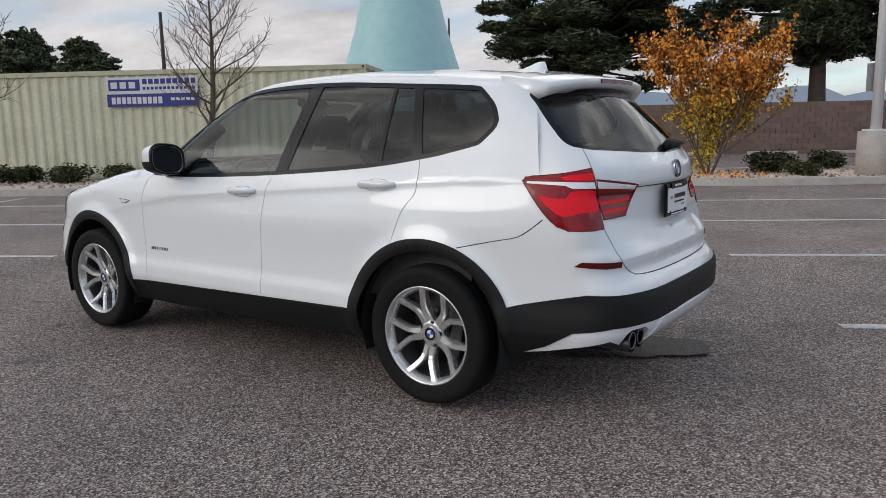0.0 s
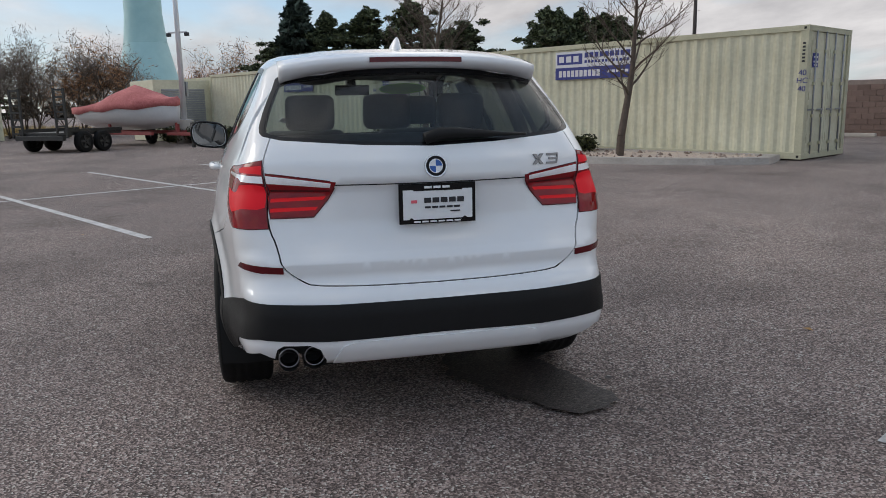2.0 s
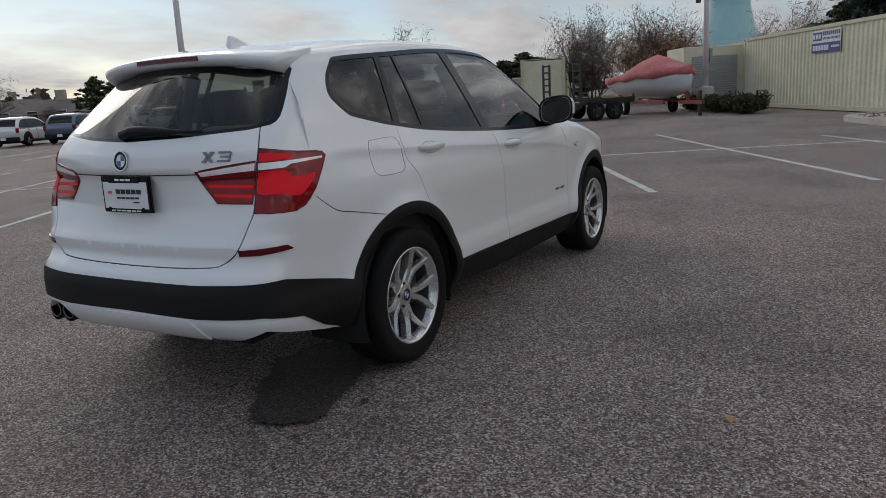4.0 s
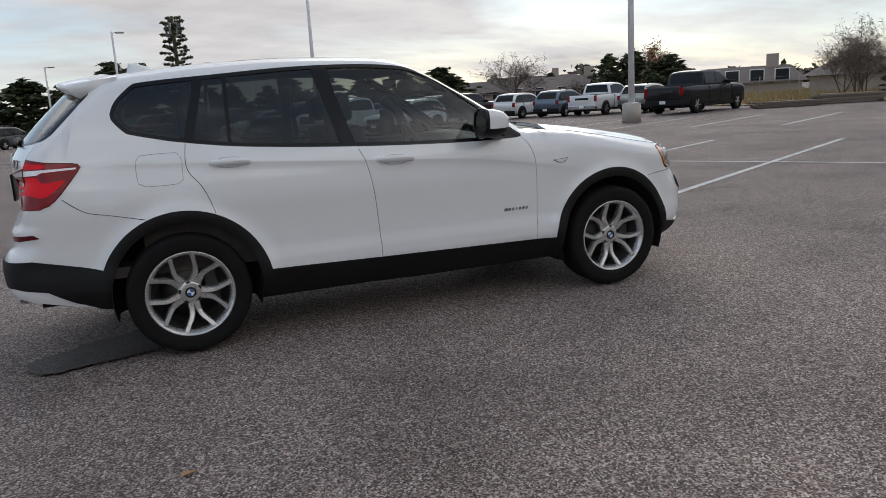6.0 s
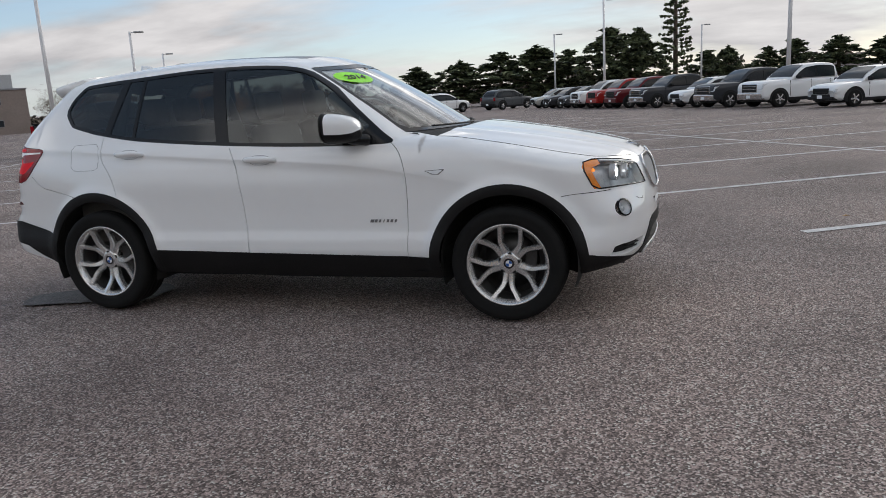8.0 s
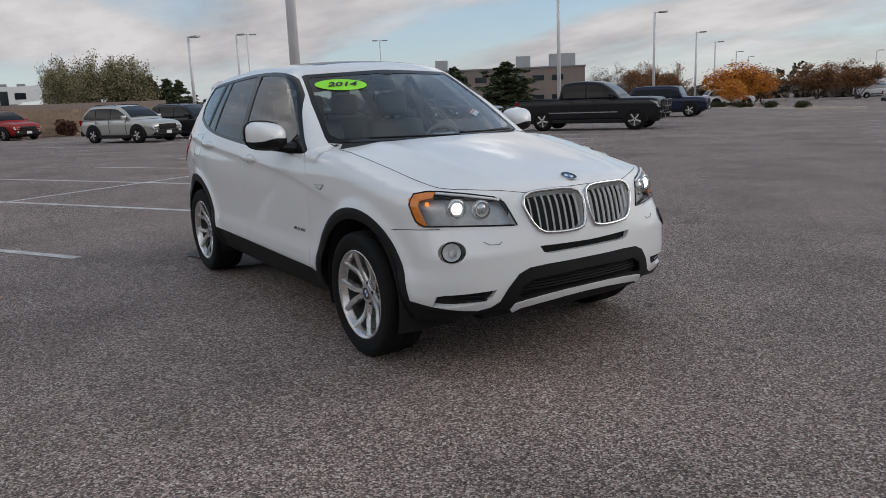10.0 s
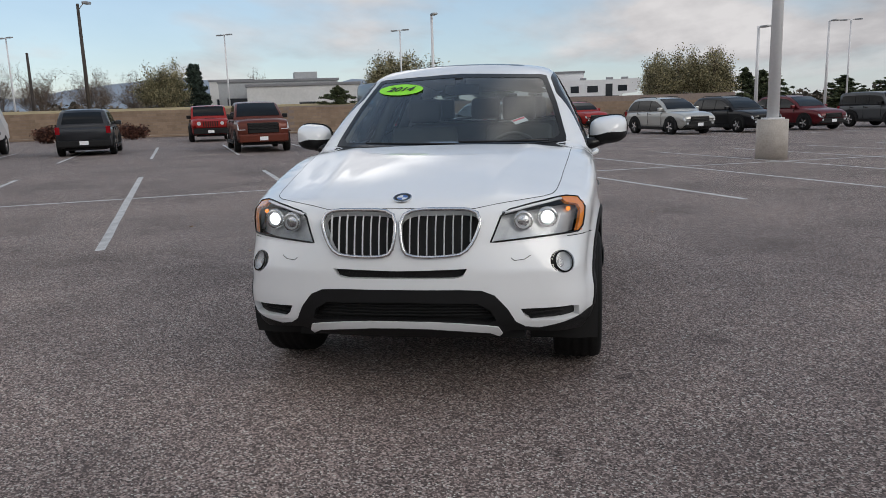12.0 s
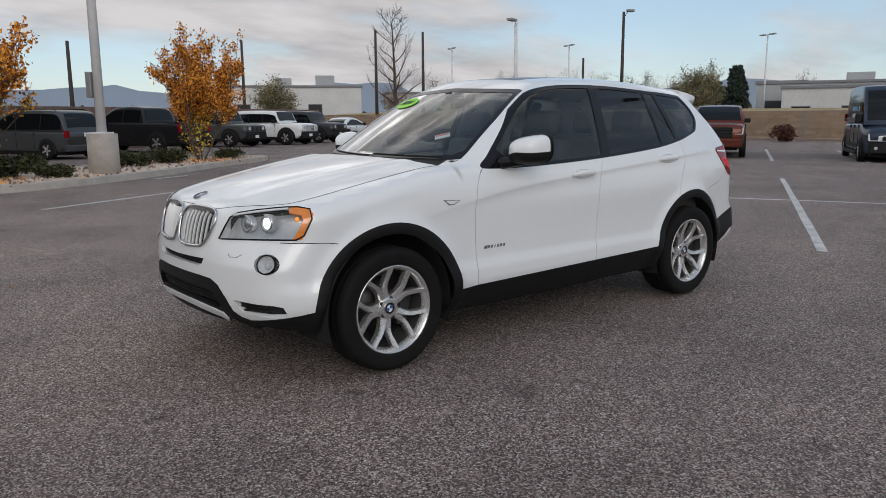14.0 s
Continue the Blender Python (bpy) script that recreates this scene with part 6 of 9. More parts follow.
CA = (9.05, -10.95)
container(CA, HEAD, "cream corrugated steel storage container with double doors and a sign", sign=(4.35, 2.45), doors=True)
C2 = (21.0, -3.55)
container(C2, HEAD, "cream storage container with a sign high on its side", sign=(3.8, 2.0), doors=True)
p = Vector((*C2, 0)) + LOT_V * 12.4 - LOT_U * 1.0
container((p.x, p.y), HEAD, "cream container at the end of the row", length=6.06)
container((36.0, 14.8), HEAD - 10, "cream container behind the boat trailers", length=12.19)
container((20.2 + 0.62, -8.3), HEAD, "cream storage container behind the front one")

# roller shutter beside the containers
sh = empty("shutter_shed", pose(p.x - 0.45, p.y + 0.9, 0.03, 0, 0, HEAD + 90), "small cream shed with a grey roller shutter", "shed")
part("shed_body", box(-0.2, 2.5, -2.6, -0.02, 0, 2.65, 0.02), CREAM, sh)
for i in range(22):
    part("shutter_slat", box(0.15, 2.15, -0.03, 0.02, 0.05 + 0.1 * i, 0.142 + 0.1 * i, 0.01), STEEL, sh)


def block_wall(name, a, b, height, mat, label, length=0.42, course=0.2, steps=(), cap=True, near=None):
    """A wall of staggered blocks with recessed joints, from a to b."""
    a, b = Vector((*a, 0)), Vector((*b, 0))
    L = (b - a).length
    ang = math.degrees(math.atan2(b.y - a.y, b.x - a.x))
    w = empty(name, pose(a.x, a.y, 0, 0, 0, ang), label, "wall", "", "structure")

    def base(x):
        q = a + (b - a) * (x / L)
        return gz(q.x, q.y)

    part("wall_core", box(0, L, 0.02, 0.18, -1.0, height - 0.05), MORTAR, w)
    bme = bpy.data.meshes.new("block")
    bm = box(0, length - 0.012, 0.0, 0.2, 0, course - 0.012, 0.008, 1)
    bm.to_mesh(bme)
    bm.free()
    bme.materials.append(mat)
    rows = int(height / course)
    sv, sf, made = [], [], 0
    for r in range(rows):
        for i in range(int(L / length)):
            x = i * length + (length / 2 if r % 2 else 0)
            top = height - sum(s for at, s in steps if x > at)
            if x + length > L or (r + 1) * course > top + 0.01:
                continue
            z = base(x) + r * course
            if near and near[0] < x < near[1] and made < 300:
                o = put("block", bme, None, w)
                o.location = (x, random.uniform(-0.006, 0.004), z)
                made += 1
            else:
                k = len(sv)
                j = random.uniform(-0.006, 0.004)
                sv += [(x + dx, y + j, z + dz) for dx in (0, length - 0.012) for y in (0.0, 0.2) for dz in (0, course - 0.012)]
                sf += [(k, k + 4, k + 5, k + 1), (k + 1, k + 5, k + 7, k + 3), (k, k + 1, k + 3, k + 2), (k + 4, k + 6, k + 7, k + 5), (k + 2, k + 3, k + 7, k + 6)]
    o = put("blocks", mesh("blocks", sv, sf, False), mat, w)
    o["kind"] = "stuff"
    return w


block_wall("wall_south", (-24.0, -43.6), (24.5, -16.7), 2.0, BRICK, "brown concrete-block boundary wall with staggered courses", steps=((37.5, 0.2),), near=(36.0, 47.0))
block_wall("wall_west_1", (-31.0, -58.0), (-43.0, -18.0), 1.71, TAN, "tan banded retaining wall along the street", 0.6, 0.19)
block_wall("wall_west_2", (-43.0, -18.0), (-53.5, 12.0), 1.71, TAN, "tan banded retaining wall along the street", 0.6, 0.19)
for a, b in (((-42.2, -17.8), (-30.2, -57.6)), ((-52.7, 11.8), (-42.2, -17.8))):
    tagged(ribbon("kerb_west", (*a, 0), (*b, 0), 0.5, CONCRETE, 0.14), "pale concrete kerb before the retaining wall", "kerb", "", "structure")
for a, b in (((-54.2, 12.0), (-43.4, -18.1)), ((-43.4, -18.1), (-31.4, -58.0))):
    d = (Vector((*b, 0)) - Vector((*a, 0))).normalized()
    o = Vector((d.y, -d.x, 0)) * 14
    q = [Vector((*a, 0)), Vector((*b, 0)), Vector((*b, 0)) + o, Vector((*a, 0)) + o]
    tagged(put("verge", mesh("verge", [(v.x, v.y, (1.62 if i < 2 else 2.1) + gz(v.x, v.y)) for i, v in enumerate(q)], [(0, 1, 2, 3)], False), DRY_GRASS), "raised dry grass verge behind the wall", "verge", "", "structure")


def wheel_stop(x, y):
    bm = box(-0.92, 0.92, -0.08, 0.08, 0, 0.13, 0.025)
    ob = part("wheel_stop", bm, CONCRETE)
    ob.matrix_basis = pose(x, y, gz(x, y), 0, 0, HEAD)
    return tagged(ob, "pale concrete wheel stop before the block wall", "wheel stop", "wheel stops")


for k in range(8):
    wheel_stop(17.4 - 2.4 * k, -19.6 - 1.33 * k)

def tower(x, y, foot, shaft, label):
    """A flared steel foot with a weld ring and the column above it."""
    t = empty("water_tower", pose(x, y, 0), label, "water tower")
    put("flared_foot", mesh("flared_foot", *lathe(foot, 64, "z")), TOWER_PAINT, t)
    put("column", mesh("column", *lathe(shaft, 64, "z")), TOWER_PAINT, t)
    r, z = shaft[0]
    put("weld_ring", mesh("weld_ring", *lathe([(r - 0.02, z - 0.05), (r + 0.012, z - 0.03), (r + 0.012, z + 0.03), (r - 0.02, z + 0.05)], 64, "z")), TOWER_PAINT, t)


# the two pale blue towers
tower(41.5, -54.0, [(7.9, -1), (7.1, 1.0), (6.2, 4), (5.1, 7.5), (4.2, 10.5), (3.4, 14)], [(3.4, 14), (2.8, 18), (2.5, 24), (2.4, 32)], "pale blue flared steel pedestal of a water tower")
tower(71.5, 9.5, [(3.9, -1), (3.2, 2.0), (2.6, 4.5), (1.9, 7.5)], [(1.9, 7.5), (1.65, 10), (1.6, 20), (1.6, 30)], "slim pale blue tower column with a flared foot")


def light_pole(x, y, height=9.0, base=0.75, arms=1, turn=0.0, radius=0.09, extras=False, label="white parking lot light pole on a round concrete base"):
    g = gz(x, y)
    p = empty("light_pole", pose(x, y, g, 0, 0, turn), label, "light pole", "parking lot light poles")
    if base:
        part("base", cyl(bmesh.new(), Matrix(), 0.36, 0.35, base, 24), CONCRETE, p, "", True)
        part("base_plate", box(-0.2, 0.2, -0.2, 0.2, base, base + 0.04, 0.01), POLE_WHITE, p)
    part("pole", cyl(bmesh.new(), pose(0, 0, base), radius * 1.15, radius * 0.8, height - base, 12), POLE_WHITE, p, "", True)
    for i in range(arms):
        s = 1 if i == 0 else -1
        part("arm", box(min(0, s * 0.5), max(0, s * 0.5), -0.03, 0.03, height - 0.1, height - 0.04), POLE_WHITE, p)
        part("lamp_head", box(s * 0.62 - 0.32, s * 0.62 + 0.32, -0.17, 0.17, height - 0.12, height + 0.0, 0.03), STEEL, p)
    if extras:
        part("camera_bracket", box(-0.42, 0.42, -0.03, 0.03, 4.42, 4.48), POLE_WHITE, p)
        for s in (-1, 1):
            part("camera", box(s * 0.42 - 0.08, s * 0.42 + 0.08, -0.07, 0.07, 4.30, 4.44, 0.02), INK, p)
        part("switch_box", box(-0.16, 0.16, -0.22, -0.08, 1.9, 2.5, 0.02), STEEL, p)
    return p


light_pole(-1.65, -15.3, 9.5, 1.05, 2, 40, 0.10, True)
light_pole(28.3, 3.3, 9.5, 0.95, 1, 60, 0.10, True)
light_pole(16.0, 19.6, 9.5, 0.72, 1, 100, 0.11)
light_pole(8.9, 43.0, 9.5, 0.72, 1, 80, 0.11)
light_pole(-13.7, 5.3, 9.5, 0.92, 1, 10, 0.12)

for (x, y, h) in ((-27.3, 26.7, 8.3), (-34.4, 42.6, 7.3), (-44.5, 60.2, 7.2), (-52.1, 73.2, 7.1), (-64.8, 94.9, 7.1), (-74.9, 112.3, 7.2), (-58.9, 121.9, 7.1), (-10.0, 84.0, 7.6), (-2.8, 62.0, 8.5), (6.0, 88.0, 7.6), (-60.0, 20.0, 7.6), (-44.5, -8.5, 7.4), (-44.5, 11.5, 5.9), (-24.8, -24.6, 6.3)):
    light_pole(x, y, h, 0.72, 1, 25, 0.10)
for (x, y, h) in ((-68.0, -16.0, 9.0), (-66.0, -33.0, 9.0), (-60.0, -52.0, 9.0), (-74.0, 26.0, 9.0), (-78.0, 44.0, 9.0), (-52, -62, 9.0)):
    light_pole(x, y, h, 0.0, 2, 70, 0.08, False, "tall twin-headed light pole beside the street")


def wood_pole(x, y, h, lamp=False, label="dark wooden utility pole"):
    p = empty("utility_pole", pose(x, y, gz(x, y)), label, "utility pole", "utility poles")
    part("pole", cyl(bmesh.new(), Matrix(), 0.17, 0.11, h, 10), POLE_DARK, p, "", True)
    if lamp:
        put("arm", mesh("arm", *tube([(0, 0, h - 0.5), (0.6, 0.9, h - 0.1), (1.0, 1.5, h - 0.12)], 0.03, 6)), STEEL, p)
        part("lamp_head", box(0.8, 1.4, 1.3, 1.75, h - 0.25, h - 0.05, 0.05), STEEL, p)
    return p


wood_pole(-51.0, -38.0, 10.2, True, "dark wooden street pole with a lamp arm")
for x, y, h in ((-40.9, -53.0, 9.2), (-36.3, -54.0, 9.2), (-28.0, -63.8, 8.6), (-10.6, -54.1, 6.8), (44.0, -30.0, 9.5), (-60, -50, 7.5), (46.5, -69.2, 13.2)):
    wood_pole(x, y, h)
# ---- parked vehicles ----
TINT = material("dark_car_glass", (0.006, 0.007, 0.008), 0.08, coat=0.0, spec=0.3)
HEAD_LENS = material("clear_headlamp", (0.55, 0.57, 0.6), 0.15, coat=1.0)
PAINTS = {}


def car_paint(color, metal=0.0):
    key = (color, metal)
    if key not in PAINTS:
        PAINTS[key] = material("car_paint", color, 0.35, metal=metal, coat=1.0 if max(color) > 0.3 else 0.4, vary=0.02, scale=1.2, spec=0.5 if max(color) > 0.3 else 0.15)
    return PAINTS[key]


WHITE, BLACK, RED, SILVER, GREY, BLUE = (0.74, 0.75, 0.76), (0.012, 0.012, 0.014), (0.30, 0.018, 0.016), (0.42, 0.42, 0.40), (0.07, 0.075, 0.08), (0.02, 0.035, 0.10)
DARK_RED_P, BROWN, NAVY, STEEL_BLUE, CHARCOAL = (0.11, 0.012, 0.016), (0.12, 0.030, 0.018), (0.015, 0.02, 0.05), (0.16, 0.20, 0.26), (0.035, 0.037, 0.042)
WHEELS = {}


def slab(outline, width, taper=None, bevel=0.05):
    """A side outline of (x, z) drawn out across the width; taper: (z0, z1, share) narrows it towards the top."""
    bm = bmesh.new()
    sides = []
    for s in (1, -1):
        sides.append([bm.verts.new((x, s * width / 2, z)) for x, z in outline])
    bm.faces.new(sides[0][::-1])
    bm.faces.new(sides[1])
    n = len(outline)
    for i in range(n):
        bm.faces.new((sides[0][i], sides[0][(i + 1) % n], sides[1][(i + 1) % n], sides[1][i]))
    if taper:
        z0, z1, share = taper
        for v in bm.verts:
            v.co.y *= 1 - share * min(max((v.co.z - z0) / (z1 - z0), 0), 1)
    bmesh.ops.recalc_face_normals(bm, faces=bm.faces)
    if bevel:
        caps = {v for f in bm.faces if len(f.verts) == n for v in f.verts}
        edges = [e for e in bm.edges if abs(e.verts[0].co.y - e.verts[1].co.y) < 0.3 and len([f for f in e.link_faces if len(f.verts) == n]) == 1]
        bmesh.ops.bevel(bm, geom=edges, offset=bevel, segments=2, affect="EDGES", clamp_overlap=True)
    return bm


def road_wheel(parent, x, y, r, width, mat):
    key = (r, width)
    if key not in WHEELS:
        ty = mesh("tyre", *lathe([(r * 0.62, -width / 2), (r * 0.9, -width / 2), (r, -width / 2 + 0.03), (r, width / 2 - 0.03), (r * 0.9, width / 2), (r * 0.62, width / 2)], 28))
        rm = mesh("rim", *lathe([(0.0, width * 0.30), (r * 0.2, width * 0.30), (r * 0.24, width * 0.2), (r * 0.55, width * 0.28), (r * 0.66, width * 0.46), (r * 0.66, -width * 0.4)], 28))
        bm = bmesh.new()
        for i in range(5):
            b = box(-0.034, 0.034, width * 0.30, width * 0.47, r * 0.05, r * 0.64, 0.01)
            bmesh.ops.transform(b, matrix=pose(0, 0, 0, 0, 72 * i, 0), verts=b.verts)
            tmp = bpy.data.meshes.new("tmp")
            b.to_mesh(tmp)
            b.free()
            bm.from_mesh(tmp)
            bpy.data.meshes.remove(tmp)
        sp = bpy.data.meshes.new("spokes")
        bm.to_mesh(sp)
        bm.free()
        WHEELS[key] = ty, rm, sp
    ty, rm, sp = WHEELS[key]
    t = put("wheel", ty, RUBBER, parent)
    t.matrix_basis = pose(x, y, r, 0, 17 * x, 0 if y > 0 else 180)
    rim = put("rim", rm, DARK_METAL, t)
    put("spoke", sp, mat, t)


# length, width, height, belt, tyre radius, bonnet height, clearance, cowl from the nose, rake of the screen, side taper, tail glass foot and head from the tail
SHAPES = {"suv": (4.65, 1.90, 1.68, 1.06, 0.36, 1.04, 0.27, 1.30, 0.86, 0.19, 0.10, 0.52), "jeep": (4.4, 1.88, 1.82, 1.16, 0.40, 1.14, 0.33, 1.35, 0.36, 0.07, 0.05, 0.12), "pickup": (5.85, 2.02, 1.93, 1.26, 0.41, 1.24, 0.34, 1.55, 0.78, 0.17, 1.86, 2.00),
          "wagon": (4.75, 1.84, 1.60, 0.99, 0.34, 0.97, 0.24, 1.25, 0.90, 0.20, 0.12, 0.62), "sedan": (4.7, 1.82, 1.44, 0.93, 0.33, 0.90, 0.20, 1.30, 0.92, 0.22, 0.55, 1.30), "minivan": (5.05, 1.98, 1.74, 1.02, 0.34, 0.98, 0.22, 1.10, 1.10, 0.17, 0.10, 0.42),
          "van": (5.95, 2.05, 2.52, 1.25, 0.36, 1.18, 0.24, 0.80, 0.98, 0.08, 0.03, 0.08)}


def vehicle(kind, at, heading, color, label, metal=0.0, rims=ALLOY, size=1.0):
    """A parked road vehicle. kind: a key of SHAPES; at: its centre on the ground; heading: degrees."""
    L, W, H, belt, r, hood, low, cowl_in, rake, share, tail0, tail1 = SHAPES[kind]
    paint = car_paint(color, metal)
    x, y = at[0], at[1]
    car = empty({"pickup": "pickup_truck", "van": "delivery_van"}.get(kind, "car"), pose(x, y, gz(x, y), 0, 0, heading) @ Matrix.Scale(size, 4), label, {"pickup": "pickup truck", "van": "van"}.get(kind, "car"), "parked vehicles")
    f, b = L / 2, -L / 2
    fa, ra = f - 0.90, b + (1.18 if kind == "pickup" else 0.90)
    ar = r + 0.075
    boxy = kind in ("jeep", "pickup")
    nose_z = hood - (0.06 if boxy else 0.16)
    cowl_x = f - cowl_in
    tail_top = belt - (0.01 if kind == "pickup" else 0.03)
    top_z = prof((b, tail_top - 0.10), (b + 0.05, tail_top - 0.01), (b + 0.5, tail_top), (cowl_x - 0.3, belt), (cowl_x + 0.05, hood), (f - 0.75, hood - (0.01 if boxy else 0.035)), (f - 0.30, hood - (0.03 if boxy else 0.09)), (f - 0.08, nose_z - 0.02), (f, nose_z - 0.14))
    low_z = prof((b, low + 0.16), (b + 0.35, low + 0.03), (b + 0.6, low), (f - 0.6, low), (f - 0.3, low + 0.03), (f, low + 0.12))

    def half_w(px):
        end = max(0.0, (abs(px) - L * 0.28) / (L * 0.22))
        return W / 2 * (1 - ((0.07 if boxy else 0.15) if px > 0 else 0.06) * end ** 2.4)

    rings = []
    for px in [b, b + 0.02, b + 0.07, b + 0.2, b + 0.45, *np.linspace(b + 0.8, f - 1.0, 9), f - 0.75, f - 0.5, f - 0.3, f - 0.15, f - 0.05, f]:
        w = half_w(px) * (0.965 if abs(px) == L / 2 else 1.0)
        zt, zl = float(top_z(px)), float(low_z(px))
        crown = 0.04 if px > cowl_x else 0.0
        half = [(0.84 * w, zl), (0.955 * w, zl + 0.05), (0.985 * w, zl + 0.16), (0.982 * w, zl + 0.30), (w, zt - 0.26), (0.998 * w, zt - 0.19), (0.972 * w, zt - 0.10), (0.945 * w, zt - 0.025), (0.88 * w, zt), (0.62 * w, zt + crown * 0.8), (0.3 * w, zt + crown)]
        rings.append([Vector((px, q, z)) for q, z in half] + [Vector((px, -q, z)) for q, z in reversed(half)])
    put("body", mesh("body", *loft(rings)), paint, car)

    # glasshouse: one curved shell from the tail glass over the roof to the cowl
    back0, back1, front1 = b + tail0, b + tail1, cowl_x - rake
    roof_mid = (back1 + front1) / 2
    line = [(back0, belt - 0.04), (back0 + (back1 - back0) * 0.45, belt + (H - belt) * 0.50), (back1 - 0.02, H - 0.13), (back1 + 0.10, H - 0.055), (back1 + 0.38, H - 0.018), (roof_mid, H), (front1 - 0.35, H - 0.022), (front1, H - 0.07), (front1 + 0.12, H - 0.125), (cowl_x - rake * 0.42, belt + (H - belt) * 0.50), (cowl_x + 0.05, belt - 0.03)]
    if kind == "van":
        line[7:] = [(front1, H - 0.08), (front1 + 0.16, H - 0.20), (cowl_x - 0.42, belt + 0.66), (cowl_x - 0.12, belt + 0.20), (cowl_x + 0.06, belt - 0.03)]
    line = np.array(line)
    up_ = np.r_[0, np.cumsum(np.hypot(*np.diff(line, axis=0).T))]
    ts = np.unique(np.r_[up_, np.linspace(0, up_[-1], 30)])
    gx_, gz_ = (prof(*zip(up_, line[:, k])) for k in (0, 1))
    wide = W * 0.945

    def yy(z, px=0.0):
        k = min(max((z - belt) / (H - belt), 0), 1)
        return wide / 2 * (1 - share * k ** 1.15) * half_w(px) / (W / 2)

    rings = []
    for t in ts:
        px, zt = float(gx_(t)), float(gz_(t))
        mid_z = belt + (zt - belt) * 0.5
        e = min(0.05, max(zt - belt, 0.0) * 0.3)
        half = [(yy(belt - 0.05, px), belt - 0.06), (yy(mid_z, px), mid_z), (yy(zt - e, px), zt - e), (yy(zt, px) - e * 0.8, zt - e * 0.2), (yy(zt, px) * 0.6, zt + 0.012), (yy(zt, px) * 0.2, zt + 0.018)]
        rings.append([Vector((px, q, z)) for q, z in half] + [Vector((px, -q, z)) for q, z in reversed(half)])
    put("cabin", mesh("cabin", *loft(rings)), paint, car)

    def top_at(px):
        return float(np.interp(px, gx_(ts), gz_(ts)))

    def glass_strip(name, rows, mat):
        """A curved pane through rows of points, with a thin edge."""
        n = len(rows[0])
        return put(name, mesh(name, [q for row in rows for q in row], [(i * n + j, i * n + j + 1, (i + 1) * n + j + 1, (i + 1) * n + j) for i in range(len(rows) - 1) for j in range(n - 1)]), mat, car)

    z0, head_room = belt + 0.025, 0.115 if kind != "jeep" else 0.17
    x0, x1 = back0 + 0.16, cowl_x - 0.10
    cuts = {"pickup": (0.0, 0.44, 1.0), "van": (0.745, 1.0), "jeep": (0.02, 0.34, 0.66, 1.0)}.get(kind, (0.0, 0.27, 0.60, 1.0))
    for sg in (1, -1):
        for lift_, trim_, mat, name, sections in ((0.004, 0.0, GAP, "window_surround", ((cuts[0], cuts[-1]),)), (0.009, 0.022, TINT, "side_window", tuple(zip(cuts[:-1], cuts[1:])))):
            for c0, c1 in sections:
                rows = []
                for px in np.linspace(x0 + (x1 - x0) * c0 + trim_, x0 + (x1 - x0) * c1 - trim_, 22):
                    zt = min(top_at(px), (belt + 0.80) if kind == "van" else 9) - head_room - trim_ * 0.6
                    if zt > z0 + trim_ + 0.03:
                        rows.append([Vector((px, sg * (yy(z, px) + lift_), z)) for z in np.linspace(z0 + trim_ * 0.6, zt, 4)])
                if len(rows) > 2:
                    glass_strip(name, rows if sg < 0 else rows[::-1], mat)
        part("mirror", box(cowl_x - 0.36, cowl_x - 0.22, sg * (W / 2 + 0.05) - 0.11, sg * (W / 2 + 0.05) + 0.11, belt + 0.0, belt + (0.32 if kind == "van" else 0.17), 0.04), CLADDING if kind in ("jeep", "pickup", "van") or color == WHITE else paint, car)
        for ax_ in (fa, ra):
            well = [(ax_ + ar * math.cos(a), max(r + ar * math.sin(a), low - 0.02)) for a in np.linspace(-0.35, math.pi + 0.35, 19)]
            lip = [(ax_ + (ar + 0.06) * math.cos(a), max(r + (ar + 0.06) * math.sin(a), low - 0.02)) for a in np.linspace(-0.30, math.pi + 0.30, 19)]
            y0, y1 = sg * (W / 2 - 0.22), sg * (half_w(ax_) + 0.004)
            if kind in ("suv", "jeep", "wagon"):
                put("arch_trim", mesh("arch_trim", *loft([[Vector((px, q, pz)) for px, pz in lip] for q in (y0, y1 + sg * (0.05 if kind == "jeep" else 0.004))]), False), CLADDING, car)
                y1 += sg * (0.054 if kind == "jeep" else 0.008)
            put("wheel_well", mesh("wheel_well", *loft([[Vector((px, q, pz)) for px, pz in well] for q in (y0, y1)]), False), GAP, car)
            road_wheel(car, ax_, sg * (half_w(ax_) - 0.07 + (0.05 if kind == "jeep" else 0.0)), r, 0.23, rims)
        for px in ((f - 1.60, f - 2.68, f - 3.55) if kind not in ("van", "pickup") else (f - 1.45, f - 2.55, f - 3.55)):
            part("door_gap", box(px - 0.005, px + 0.005, sg * W / 2 * 0.96, sg * (half_w(px) + 0.0025), low + 0.16, belt - 0.06), GAP, car)
        part("sill", box(ra + ar, fa - ar, sg * W / 2 - 0.06, sg * W / 2 + 0.004, low - 0.03, low + 0.10, 0.02), CLADDING, car)
        for px in (f - 2.50, f - 3.45):
            part("door_handle", box(px - 0.10, px + 0.10, sg * W / 2 - 0.01, sg * W / 2 + 0.022, belt - 0.15, belt - 0.115, 0.01), CLADDING if kind in ("jeep", "van") else paint, car)
        # lamps
        hw = half_w(f - 0.1)
